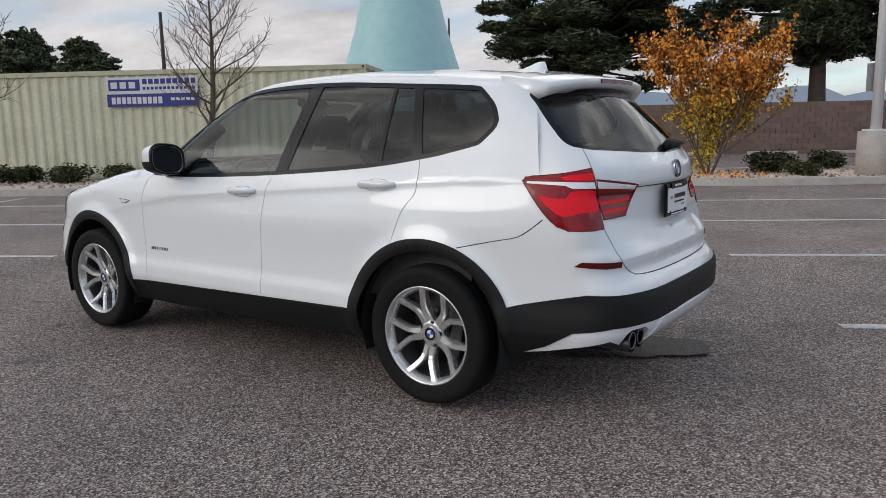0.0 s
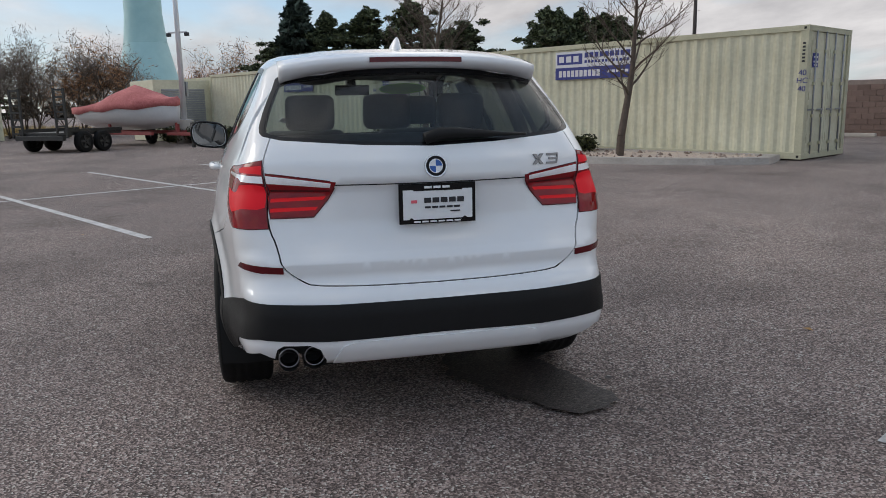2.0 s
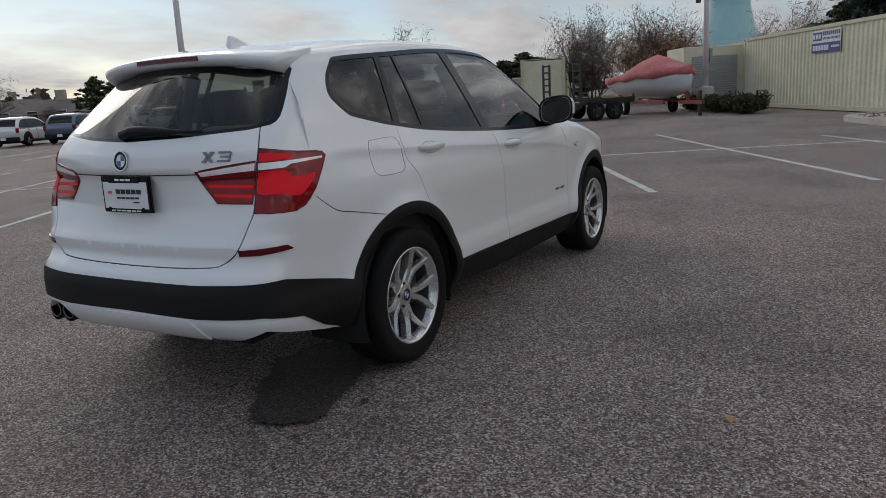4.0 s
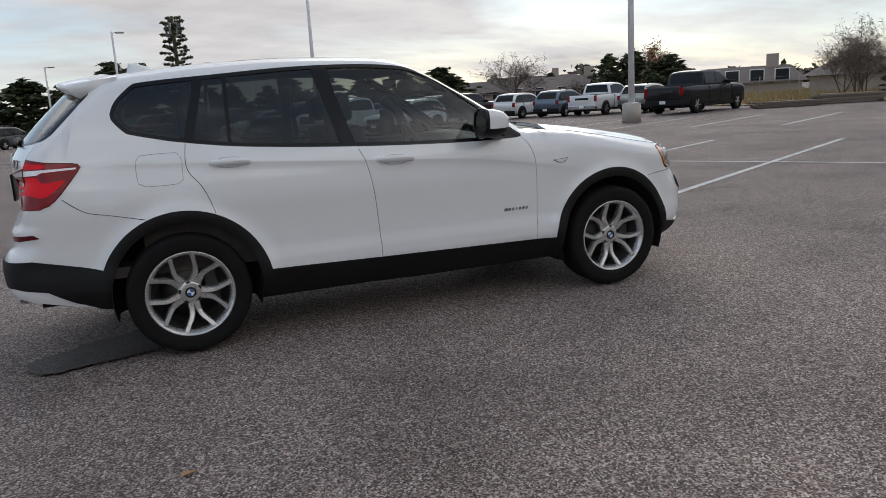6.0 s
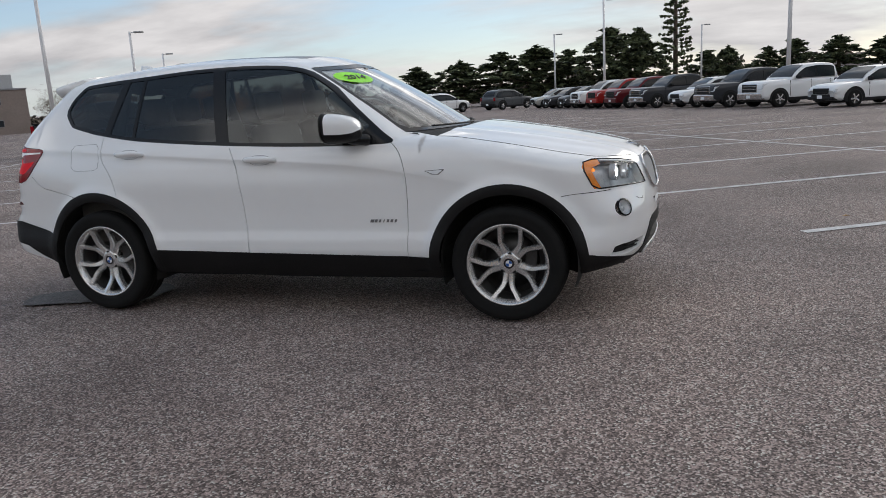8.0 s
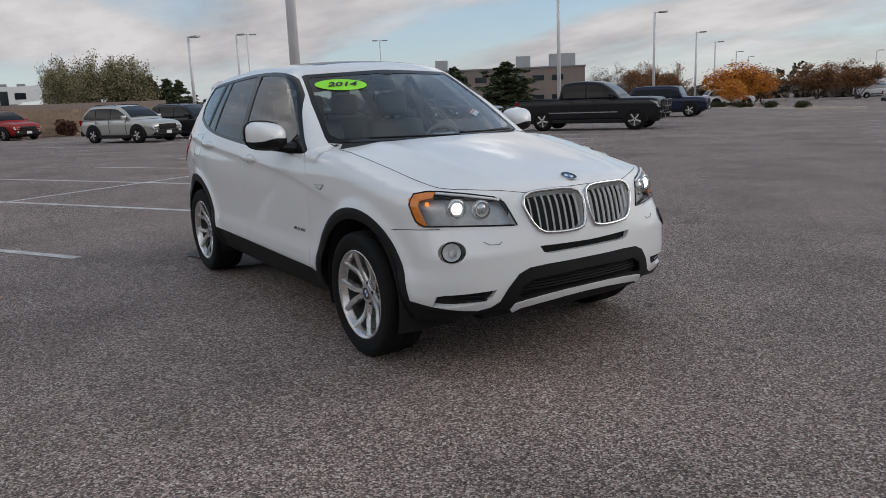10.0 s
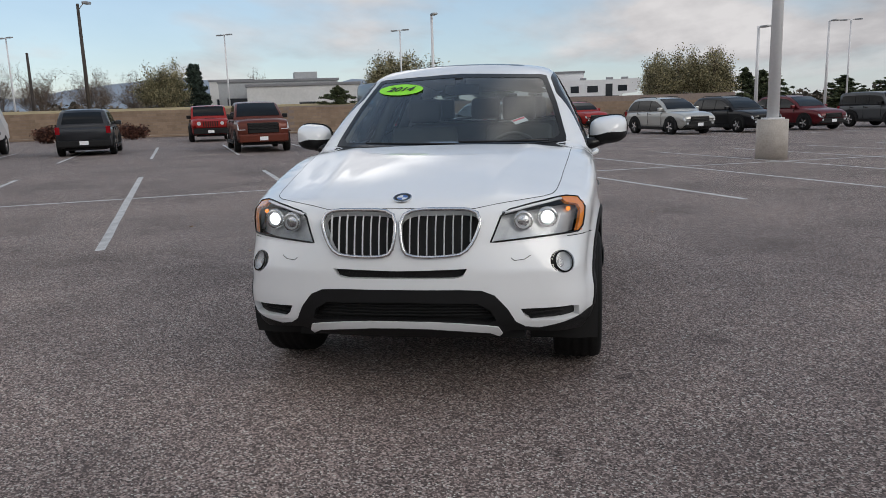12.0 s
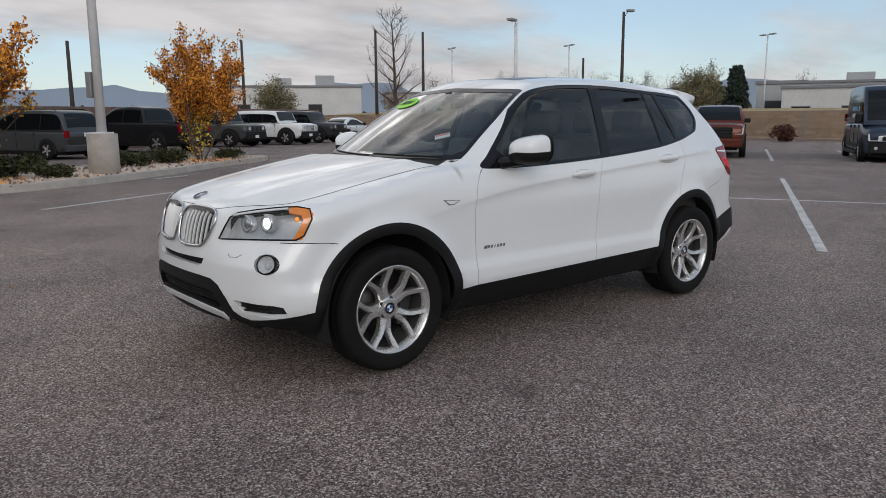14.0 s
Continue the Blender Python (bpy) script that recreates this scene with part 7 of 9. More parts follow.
        if kind == "jeep":
            part("headlamp", cyl(bmesh.new(), pose(f - 0.06, sg * 0.56, nose_z - 0.16, 0, 90, 0), 0.10, 0.095, 0.085, 20), HEAD_LENS, car)
        else:
            lh = 0.20 if kind in ("pickup", "van") else 0.13
            part("headlamp", slab([(f - 0.34, nose_z - 0.03), (f - 0.06, nose_z - 0.10), (f + 0.006, nose_z - 0.12 - lh), (f - 0.20, nose_z - 0.10 - lh), (f - 0.38, nose_z - 0.06)], 0.30, None, 0.02), HEAD_LENS, car).matrix_basis = pose(0, sg * (hw - 0.155), 0)
        tz = belt - 0.40 if boxy else (belt + 0.05 if kind == "van" else belt - 0.26)
        part("tail_lamp", box(b - 0.012, b + 0.10, sg * (W / 2 - 0.115) - 0.08, sg * (W / 2 - 0.115) + 0.08, tz, tz + (0.34 if boxy else 0.26), 0.02), RED_LENS, car)
        part("fog_lamp", cyl(bmesh.new(), pose(f - 0.03, sg * 0.66, low + 0.24, 0, 90, 0), 0.05, 0.05, 0.06, 14), HEAD_LENS, car)
    # windscreen and tail glass
    for name, t0, t1, inset in (("windscreen", up_[-4 if kind != "van" else -4] + 0.03, up_[-1] - 0.16, 0.10), ("rear_screen", 0.14, up_[2] - 0.02, 0.15)):
        if name == "rear_screen" and kind == "van":
            continue
        rows = []
        for t in np.linspace(t0, t1, 8):
            px, zt = float(gx_(t)), float(gz_(t))
            dx, dz = float(gx_(t + 0.01) - gx_(t - 0.01)), float(gz_(t + 0.01) - gz_(t - 0.01))
            nn = Vector((-dz, 0, dx)).normalized() * 0.012
            ww = yy(zt, px) - inset
            rows.append([Vector((px, q * ww, zt + 0.016 * (1 - abs(q)) ** 0.6 + 0.004)) + nn for q in (1, 0.6, 0.25, -0.25, -0.6, -1)])
        glass_strip(name, rows, TINT)
    # nose: grille, intake, bumper
    big = kind == "pickup"
    gh = 0.36 if big else 0.20
    gw = W * (0.29 if big else 0.26)
    trim_ = CHROME if big and color in (WHITE, CHARCOAL) else GLOSS_BLACK
    if kind == "jeep":
        part("grille", box(f - 0.05, f + 0.012, -0.72, 0.72, nose_z - 0.36, nose_z - 0.02, 0.03), paint, car)
        for i in range(7):
            part("grille_slot", box(f - 0.02, f + 0.016, -0.36 + 0.11 * i, -0.30 + 0.11 * i, nose_z - 0.33, nose_z - 0.06, 0.006), GAP, car)
    elif kind == "van":
        band = part("grille_band", box(f - 0.06, f + 0.02, -0.62, 0.62, nose_z - 0.34, nose_z - 0.14, 0.05), BADGE_WHITE, car)
        part("grille_mesh", box(f + 0.012, f + 0.026, -0.50, 0.50, nose_z - 0.31, nose_z - 0.17, 0.03), GAP, band)
    else:
        g = part("grille", box(f - 0.10, f + 0.012, -gw, gw, nose_z - 0.10 - gh, nose_z - 0.06, 0.035), trim_, car)
        part("grille_mesh", box(f + 0.006, f + 0.018, -gw + 0.035, gw - 0.035, nose_z - 0.075 - gh, nose_z - 0.09, 0.015), GAP, g)
        for i in range(2 if big else 1):
            part("grille_bar", box(f + 0.014, f + 0.028, -gw + 0.03, gw - 0.03, nose_z - 0.19 - 0.12 * i, nose_z - 0.165 - 0.12 * i, 0.006), trim_, g)
        if color == WHITE and not big:
            for i in range(7):
                part("grille_slot", box(f + 0.01, f + 0.02, -gw * 0.86 + gw * 0.27 * i, -gw * 0.70 + gw * 0.27 * i, nose_z - 0.24, nose_z - 0.10, 0.006), GAP, g)
    part("intake", box(f - 0.06, f + 0.03, -W * 0.30, W * 0.30, low + 0.16, low + 0.30, 0.03), GAP, car)
    part("front_bumper", box(f - 0.22, f + 0.045, -half_w(f) + 0.03, half_w(f) - 0.03, low + 0.06, low + (0.36 if boxy else 0.20), 0.05, 3), CLADDING if kind in ("jeep", "van", "suv") else (CHROME if big and trim_ == CHROME else paint), car)
    part("rear_bumper", box(b - 0.05, b + 0.15, -W / 2 + 0.06, W / 2 - 0.06, low + 0.06, low + 0.30, 0.05, 3), CHROME if big and color != BLACK else (CLADDING if kind not in ("sedan", "minivan") else paint), car)
    part("number_plate", box(f + 0.045, f + 0.055, -0.15, 0.15, low + 0.12, low + 0.26), PLATE_WHITE, car)
    part("rear_plate", box(b - 0.062, b - 0.052, -0.15, 0.15, low + 0.14, low + 0.28) if kind != "minivan" else box(b - 0.022, b + 0.01, -0.15, 0.15, belt - 0.22, belt - 0.08), PLATE_WHITE, car)
    part("underbody", box(b + 0.3, f - 0.3, -W / 2 + 0.25, W / 2 - 0.25, low - 0.06, low + 0.25), GAP, car)
    if big:
        part("bed_inside", box(b + 0.08, b + 1.72, -W / 2 + 0.16, W / 2 - 0.16, belt - 0.03, belt - 0.004), GAP, car)
        part("tailgate_band", box(b - 0.012, b + 0.01, -0.45, 0.45, belt - 0.30, belt - 0.18, 0.01), GAP if color == WHITE else DARK_METAL, car)
        for sg in (1, -1):
            part("bed_rail", box(b + 0.06, b + 1.76, sg * (W / 2 - 0.12) - 0.05, sg * (W / 2 - 0.12) + 0.05, belt - 0.02, belt + 0.012, 0.01), CLADDING, car)
    if kind in ("suv", "wagon", "minivan"):
        for sg in (1, -1):
            ry = sg * (yy(H, 0) - 0.10)
            put("roof_rail", mesh("roof_rail", *tube([(back1 + 0.25, ry, H - 0.03), (back1 + 0.35, ry, H + 0.025), (roof_mid, ry, H + 0.045), (front1 - 0.35, ry, H + 0.02), (front1 - 0.25, ry, H - 0.03)], 0.016, 6)), CLADDING, car)
    if kind == "jeep":
        spare = put("spare_tyre", mesh("spare_tyre", *lathe([(0.10, -0.11), (0.33, -0.11), (0.37, -0.07), (0.37, 0.07), (0.33, 0.11), (0.20, 0.10), (0.0, 0.06)], 28)), RUBBER, car)
        spare.matrix_basis = pose(b - 0.12, 0.10, 1.02, 0, 0, 90)
        part("bonnet_vent", box(f - 0.95, f - 0.55, -0.22, 0.22, hood + 0.025, hood + 0.05, 0.012), CLADDING, car)
    if kind == "van":
        part("nose_cladding", box(f - 0.30, f + 0.012, -W / 2 + 0.16, W / 2 - 0.16, low + 0.1, nose_z - 0.34, 0.08, 3), CLADDING, car)
        for sg in (1, -1):
            part("side_rib", box(b + 0.25, cowl_x - 1.25, sg * (wide / 2) - 0.01, sg * (wide / 2) + 0.012, belt + 0.10, belt + 0.15, 0.01), paint, car)
            part("side_cladding", box(ra + ar + 0.05, fa - ar - 0.05, sg * W / 2 - 0.02, sg * W / 2 + 0.012, low + 0.22, low + 0.36, 0.02), CLADDING, car)
            k = sg * (yy(belt + 0.42) + 0.006)
            part("logo_bar", box(-0.9, 0.45, k - 0.004, k + 0.004, belt + 0.42, belt + 0.56), LOGO_BLUE, car)
            part("logo_bar", box(-0.9, 0.0, k - 0.004, k + 0.006, belt + 0.20, belt + 0.32), BADGE_WHITE, car)
            part("logo_disc", cyl(bmesh.new(), pose(0.85, k - 0.003, belt + 0.42, -90), 0.13, 0.13, 0.006, 20), BADGE_WHITE, car)
    return car


LOGO_BLUE = material("pale_logo", (0.06, 0.30, 0.50), 0.5)
TOWARD, AWAY = HEAD + 180, HEAD
for k, kind, color, metal, label in ((7.2, "suv", WHITE, 0, "white compact SUV with dark windows, nose towards the aisle"), (8.7, "pickup", WHITE, 0, "white full-size pickup truck with chrome grille"), (10.0, "pickup", CHARCOAL, 0.3, "dark grey pickup truck with black grille"),
                                     (11.1, "suv", WHITE, 0, "white SUV with black grille among dark cars"), (12.5, "pickup", CHARCOAL, 0.3, "charcoal pickup truck with chrome bumper"), (13.7, "pickup", DARK_RED_P, 0.3, "dark red pickup truck in the row"),
                                     (14.7, "pickup", RED, 0.2, "bright red pickup truck in the row"), (15.7, "pickup", WHITE, 0, "white pickup truck far along the row"), (16.8, "suv", GREY, 0.4, "grey SUV far along the row"), (17.9, "suv", CHARCOAL, 0.3, "dark SUV at the far end of the row"), (19, "suv", SILVER, 0.4, "silver SUV at the far end of the row")):
    q = east(k, 18.0 if kind != "pickup" else 18.4)
    vehicle(kind, (q.x, q.y), TOWARD, color, label, metal, ALLOY, 0.88 if kind == "suv" else 0.91)
for k, kind, color, metal, label in ((10.5, "pickup", WHITE, 0, "white pickup truck seen from its tailgate"), (9.6, "pickup", BLACK, 0, "black crew-cab pickup truck with dark wheels"), (8.05, "suv", WHITE, 0, "white SUV parked nose away from the aisle"), (7.0, "suv", STEEL_BLUE, 0.5, "silver-blue SUV parked nose away from the aisle"),
                                     (6.05, "pickup", WHITE, 0, "white pickup truck with a dark tailgate mark"), (5.1, "suv", SILVER, 0.5, "silver SUV with roof rails at the row's end"), (12.0, "suv", GREY, 0.3, "grey SUV far along the back row")):
    q = east(k, 31.0)
    vehicle(kind, (q.x, q.y), AWAY, color, label, metal, ALLOY, 0.88)
q = Vector((23.2, 24.6, 0))
vehicle("pickup", (q.x, q.y), AWAY - 8, BLACK, "black lifted pickup truck near the dry grass", 0, DARK_METAL)

q = west(10.6, 2.7)
truck = vehicle("pickup", (q.x, q.y), AWAY, BLACK, "long black pickup truck with bright wheels standing across the lot", 0.0)
for sg in (1, -1):
    part("sill_strip", box(-1.6, 1.35, sg * 1.012 - 0.006, sg * 1.012 + 0.006, 0.70, 0.735), CHROME, truck)
for yy_ in (-0.62, -0.2, 0.2, 0.62):
    put("guard_upright", mesh("guard_upright", *tube([(2.98, yy_, 0.45), (3.10, yy_, 0.75), (3.04, yy_, 1.16)], 0.028, 8)), DARK_METAL, truck)
for zz in (0.62, 0.88, 1.12):
    put("guard_bar", mesh("guard_bar", *tube([(3.03, -0.85, zz), (3.09, -0.4, zz), (3.09, 0.4, zz), (3.03, 0.85, zz)], 0.028, 8)), DARK_METAL, truck)
q = west(16.6, 2.7)
vehicle("jeep", (q.x, q.y), AWAY, NAVY, "dark blue boxy off-road car behind the black pickup", 0.2)
for k, d, kind, color, metal, turn, label in ((8.4, 22.6, "suv", SILVER, 0.4, 0, "silver SUV with roof rack near the retaining wall"), (9.7, 22.4, "suv", BLACK, 0, 0, "black SUV beside the silver one"), (11.2, 22.6, "suv", DARK_RED_P, 0.2, 0, "dark red SUV in the long row"),
                                              (13.2, 22.3, "jeep", GREY, 0.3, 0, "grey boxy off-road car facing the aisle"), (14.7, 22.3, "jeep", CHARCOAL, 0.2, 0, "dark boxy off-road car facing the aisle"), (15.8, 22.6, "jeep", WHITE, 0, 0, "white boxy off-road car in the long row"),
                                              (16.7, 22.3, "sedan", BLUE, 0.3, 0, "blue sedan in the long row"), (17.7, 22.5, "suv", BLACK, 0, 0, "black SUV in the long row"), (19.0, 22.5, "suv", BLACK, 0, 0, "black SUV far along the row"), (20.2, 22.5, "suv", DARK_RED_P, 0.2, 0, "dark red SUV far along the row"),
                                              (21.2, 22.5, "jeep", BLUE, 0.2, 0, "blue off-road car far along the row"), (22.2, 22.5, "sedan", STEEL_BLUE, 0.4, 0, "pale blue sedan at the row's end"), (3.27, 20.50, "van", (0.026, 0.040, 0.066), 0.2, 0, "dark blue-grey high-roof delivery van with a white grille band"),
                                              (5.0, 23.2, "wagon", (0.36, 0.37, 0.38), 0.4, 180, "silver wagon with roof rails, tail to the aisle"), (1.35, 21.4, "pickup", BROWN, 0.3, 0, "copper-brown pickup truck facing the aisle"), (-0.85, 24.0, "suv", CHARCOAL, 0.2, 180, "dark green-black SUV seen from behind"),
                                              (0.9, 33.8, "jeep", RED, 0.1, 0, "red off-road car before the retaining wall")):
    q = west(k, d)
    vehicle(kind, (q.x, q.y), AWAY + turn, color, label, metal, ALLOY, {"van": 0.955}.get(kind, 0.92 if color == BROWN else 1.0))
vehicle("suv", (-47.0, 0.9), AWAY, RED, "red SUV before the retaining wall", 0.1)
vehicle("minivan", (-2.7, -27.5), HEAD - 90, GREY, "dark grey minivan behind the autumn trees", 0.4)
vehicle("pickup", (-7.3, -29.9), HEAD - 90, BLACK, "black pickup truck behind the autumn tree")
vehicle("jeep", (-12.4, -33.4), HEAD + 90, GREY, "dark grey boxy off-road car beside a white one", 0.2)
vehicle("jeep", (-15.9, -34.2), HEAD + 90, WHITE, "white boxy off-road car with black wheels", 0, DARK_METAL)
vehicle("jeep", (-18.9, -36.0), HEAD + 90, CHARCOAL, "black off-road car at the row's end")
vehicle("sedan", (-24.5, -40.5), TOWARD, WHITE, "white sedan by the far kerb")
vehicle("suv", (10.4, -19.9), HEAD + 90, WHITE, "white SUV with black grille facing out from the block wall")
for x, y, kind, color in ((-21.5, 55.5, "suv", SILVER), (-16.0, 58.0, "suv", WHITE), (-11.0, 61.0, "suv", GREY), (-47.5, 101.0, "van", WHITE), (-42.0, 62.0, "suv", WHITE), (-46.0, 66.0, "sedan", WHITE), (-44.0, 55.0, "suv", STEEL_BLUE), (-49.0, 58.0, "sedan", SILVER)):
    vehicle(kind, (x, y), HEAD + 25, color, "far parked car beyond the island")

# flatbed truck with a tan crate, seen from behind
q = west(-2.45, 24.5)
tr = empty("box_truck", pose(q.x, q.y, gz(q.x, q.y), 0, 0, HEAD + 180), "flatbed truck carrying a tan panelled crate", "truck", "parked vehicles")
TAN_BOARD = material("tan_board", (0.36, 0.31, 0.22), 0.8, vary=0.12, scale=2)
part("chassis", box(-2.9, 2.9, -0.45, 0.45, 0.55, 0.78, 0.02), DARK_METAL, tr)
part("deck", box(-2.9, 1.0, -1.05, 1.05, 0.80, 0.92, 0.02), DARK_METAL, tr)
part("crate", box(-2.85, -0.9, -1.05, 0.65, 0.92, 2.12, 0.03), TAN_BOARD, tr)
for i in range(6):
    part("rack_bar", box(-0.85, 0.9, -1.02 + 0.4 * i, -0.97 + 0.4 * i, 0.92, 2.1), DARK_METAL, tr)
part("truck_cab", slab([(1.1, 0.6), (3.0, 0.6), (3.0, 1.25), (2.7, 1.35), (2.25, 2.15), (1.1, 2.2)], 1.95, (1.3, 2.2, 0.15), 0.05), car_paint(WHITE), tr)
for s in (1, -1):
    part("tail_lamp", box(-2.94, -2.88, s * 0.75 - 0.16, s * 0.75 + 0.16, 0.62, 0.76, 0.02), RED_LENS, tr)
    for xx in (-1.7, 2.2):
        road_wheel(tr, xx, s * 0.85, 0.40, 0.25, ALLOY)
    part("cab_window", box(1.4, 2.2, s * 0.86 - 0.02, s * 0.86 + 0.02, 1.45, 2.0), TINT, tr)
part("rear_bar", box(-2.98, -2.9, -0.95, 0.95, 0.42, 0.56, 0.02), DARK_METAL, tr)

# covered boat on a trailer
boat = empty("motor_boat", pose(27.4, 5.0, 0, 0, 0, 217), "white motor boat under a faded red cover on a trailer", "boat")
COVER = material("faded_red_cover", (0.42, 0.10, 0.10), 0.85, vary=0.2, scale=1.5, tint=(0.5, 0.17, 0.16), bump=0.5, bump_scale=5)
HULL = material("white_hull", (0.62, 0.62, 0.62), 0.35, coat=0.5, vary=0.05)
hull, cover = [], []
for t in np.linspace(0, 1, 13):
    x = -2.9 + 5.8 * t
    w = 1.12 * (1 - max(t - 0.45, 0) ** 2 / 0.33)
    keel, rail_z = 0.62 + 0.30 * max(t - 0.6, 0) ** 1.5 * 3, 1.50 + 0.22 * t
    hull.append([Vector((x, y, z)) for y, z in ((0, keel), (w * 0.75, keel + 0.28), (w, rail_z - 0.30), (w * 1.02, rail_z), (-w * 1.02, rail_z), (-w, rail_z - 0.30), (-w * 0.75, keel + 0.28))])
    hump = rail_z + 0.12 + 0.62 * math.exp(-(((t - 0.50) / 0.24) ** 2)) + 0.02 * math.sin(t * 40)
    cover.append([Vector((x * 1.01, y, z)) for y, z in ((w * 1.07, rail_z - 0.22 - 0.05 * math.sin(t * 23)), (w * 1.06, rail_z + 0.03), (w * 0.6, (rail_z + hump * 2) / 3), (0, hump), (-w * 0.6, (rail_z + hump * 2) / 3), (-w * 1.06, rail_z + 0.03), (-w * 1.07, rail_z - 0.22 - 0.05 * math.sin(t * 19)))])
put("hull", mesh("hull", *loft(hull)), HULL, boat)
put("cover", mesh("cover", *loft(cover)), COVER, boat)
TRAILER_RED = material("red_trailer_paint", (0.22, 0.03, 0.03), 0.6, vary=0.25, scale=4)
for s in (1, -1):
    part("trailer_beam", box(-2.6, 2.2, s * 0.7 - 0.05, s * 0.7 + 0.05, 0.45, 0.58, 0.01), TRAILER_RED, boat)
    road_wheel(boat, -0.9, s * 1.05, 0.34, 0.22, BADGE_WHITE)
    part("strut", box(-0.95, -0.85, s * 0.7 - 0.04, s * 0.7 + 0.04, 0.5, 0.95), TRAILER_RED, boat)
part("trailer_tongue", box(2.1, 4.0, -0.06, 0.06, 0.42, 0.54, 0.01), TRAILER_RED, boat)
part("winch_post", box(2.7, 2.82, -0.06, 0.06, 0.5, 1.5, 0.01), TRAILER_RED, boat)
part("tongue_jack", box(3.7, 3.8, -0.05, 0.05, 0.0, 0.9), DARK_METAL, boat)

flat_tr = empty("flat_trailer", pose(23.2, 7.6, 0, 0, 0, -34), "black flatbed trailer with two upright ladder ramps", "trailer")
part("deck", box(0.1, 2.7, -1.0, 1.0, 0.58, 0.68, 0.01), DARK_METAL, flat_tr)
for s in (1, -1):
    part("side_rail", box(0.1, 2.7, s * 1.0 - 0.03, s * 1.0 + 0.03, 0.68, 0.80), DARK_METAL, flat_tr)
    for xx in (0.75, 1.6):
        road_wheel(flat_tr, xx, s * 1.14, 0.36, 0.22, DARK_METAL)
    ramp = part("ramp", box(0.0, 0.07, s * 0.98 - 0.24, s * 0.98 - 0.18, 0.5, 2.15), DARK_METAL, flat_tr)
    part("ramp_side", box(0.0, 0.07, s * 0.98 + 0.18, s * 0.98 + 0.24, 0.5, 2.15), DARK_METAL, ramp)
    for i in range(7):
        part("rung", box(0.0, 0.06, s * 0.98 - 0.2, s * 0.98 + 0.2, 0.62 + 0.24 * i, 0.68 + 0.24 * i), DARK_METAL, ramp)
part("tail_bar", box(-0.05, 0.1, -1.05, 1.05, 0.42, 0.58, 0.01), DARK_METAL, flat_tr)

# stacked boards, a spare wheel and two cones at the field's edge
WEATHERED = material("weathered_boards", (0.20, 0.16, 0.13), 0.9, vary=0.35, scale=3, random_tint=0.5)
for k, (x, y, n, turn) in enumerate(((29.5, 21.6, 5, -30), (26.2, 21.9, 3, -20), (34.2, 20.4, 5, -38))):
    pile = empty("board_pile", pose(x, y, gz(x, y), 0, 0, turn), "low pile of weathered grey boards in dry grass", "board pile", "board piles")
    for r in range(n):
        for j in range(3):
            off = 0.12 * ((r * 7 + j * 3) % 5 - 2)
            part("board", box(-1.5 + off, 1.4 + off, -0.45 + 0.3 * j, -0.18 + 0.3 * j, 0.02 + 0.09 * r, 0.10 + 0.09 * r, 0.008), WEATHERED, pile)
CONE_ORANGE = material("orange_cone_plastic", (0.75, 0.16, 0.05), 0.6, vary=0.1)
for x, y in ((32.3, 13.5), (32.6, 14.4)):
    cone = empty("traffic_cone", pose(x, y, gz(x, y)), "faded orange traffic cone with a pale band", "traffic cone", "traffic cones")
    part("cone_base", box(-0.2, 0.2, -0.2, 0.2, 0, 0.05, 0.01), CONE_ORANGE, cone)
    part("cone_body", cyl(bmesh.new(), pose(0, 0, 0.05), 0.15, 0.03, 0.75, 18), CONE_ORANGE, cone, "", True)
    part("cone_band", cyl(bmesh.new(), pose(0, 0, 0.42), 0.0945, 0.07, 0.16, 18, False), BADGE_WHITE, cone, "", True)
fence = empty("wire_fence", pose(0, 0, 0), "thin wire fence on steel posts beside the field", "fence", "", "structure")
fa_, fb_ = Vector((44.0, 18.0, 0)), Vector((37.0, 42.0, 0))
for k in range(10):
    q = fa_.lerp(fb_, k / 9)
    part("post", cyl(bmesh.new(), pose(q.x, q.y, gz(q.x, q.y)), 0.03, 0.03, 1.5, 8), STEEL, fence)
for z in (0.3, 0.6, 0.9, 1.2, 1.45):
    put("wire", mesh("wire", *tube([(fa_.x, fa_.y, gz(fa_.x, fa_.y) + z), (fb_.x, fb_.y, gz(fb_.x, fb_.y) + z)], 0.006, 4)), STEEL, fence)
# ---- plants ----
def leafy(name, dark, light, rough=0.6):
    return material(name, dark, rough, vary=0.35, scale=0.7, tint=light, random_tint=0.75, spec=0.25)


BARK = material("grey_brown_bark", (0.10, 0.075, 0.058), 0.95, vary=0.35, scale=5, bump=0.5, bump_scale=25)
TWIG = material("pale_twig", (0.17, 0.135, 0.11), 0.9, vary=0.3, scale=4)
PINE_GREEN = leafy("pine_needles", (0.028, 0.040, 0.022), (0.10, 0.118, 0.060), 0.7)
SPRUCE_GREEN = leafy("spruce_needles", (0.020, 0.032, 0.026), (0.055, 0.075, 0.058), 0.7)
SHRUB_GREEN = leafy("shrub_leaves", (0.018, 0.022, 0.010), (0.075, 0.080, 0.032))
SHRUB_RED = leafy("red_brown_shrub_leaves", (0.035, 0.014, 0.011), (0.11, 0.045, 0.030))
OLIVE_LEAF = leafy("thin_olive_leaves", (0.11, 0.105, 0.055), (0.26, 0.23, 0.13))
RUST_LEAF = leafy("rust_brown_leaves", (0.12, 0.052, 0.022), (0.30, 0.15, 0.065))
AUTUMN_LEAF = leafy("orange_autumn_leaves", (0.34, 0.105, 0.017), (0.70, 0.30, 0.040))
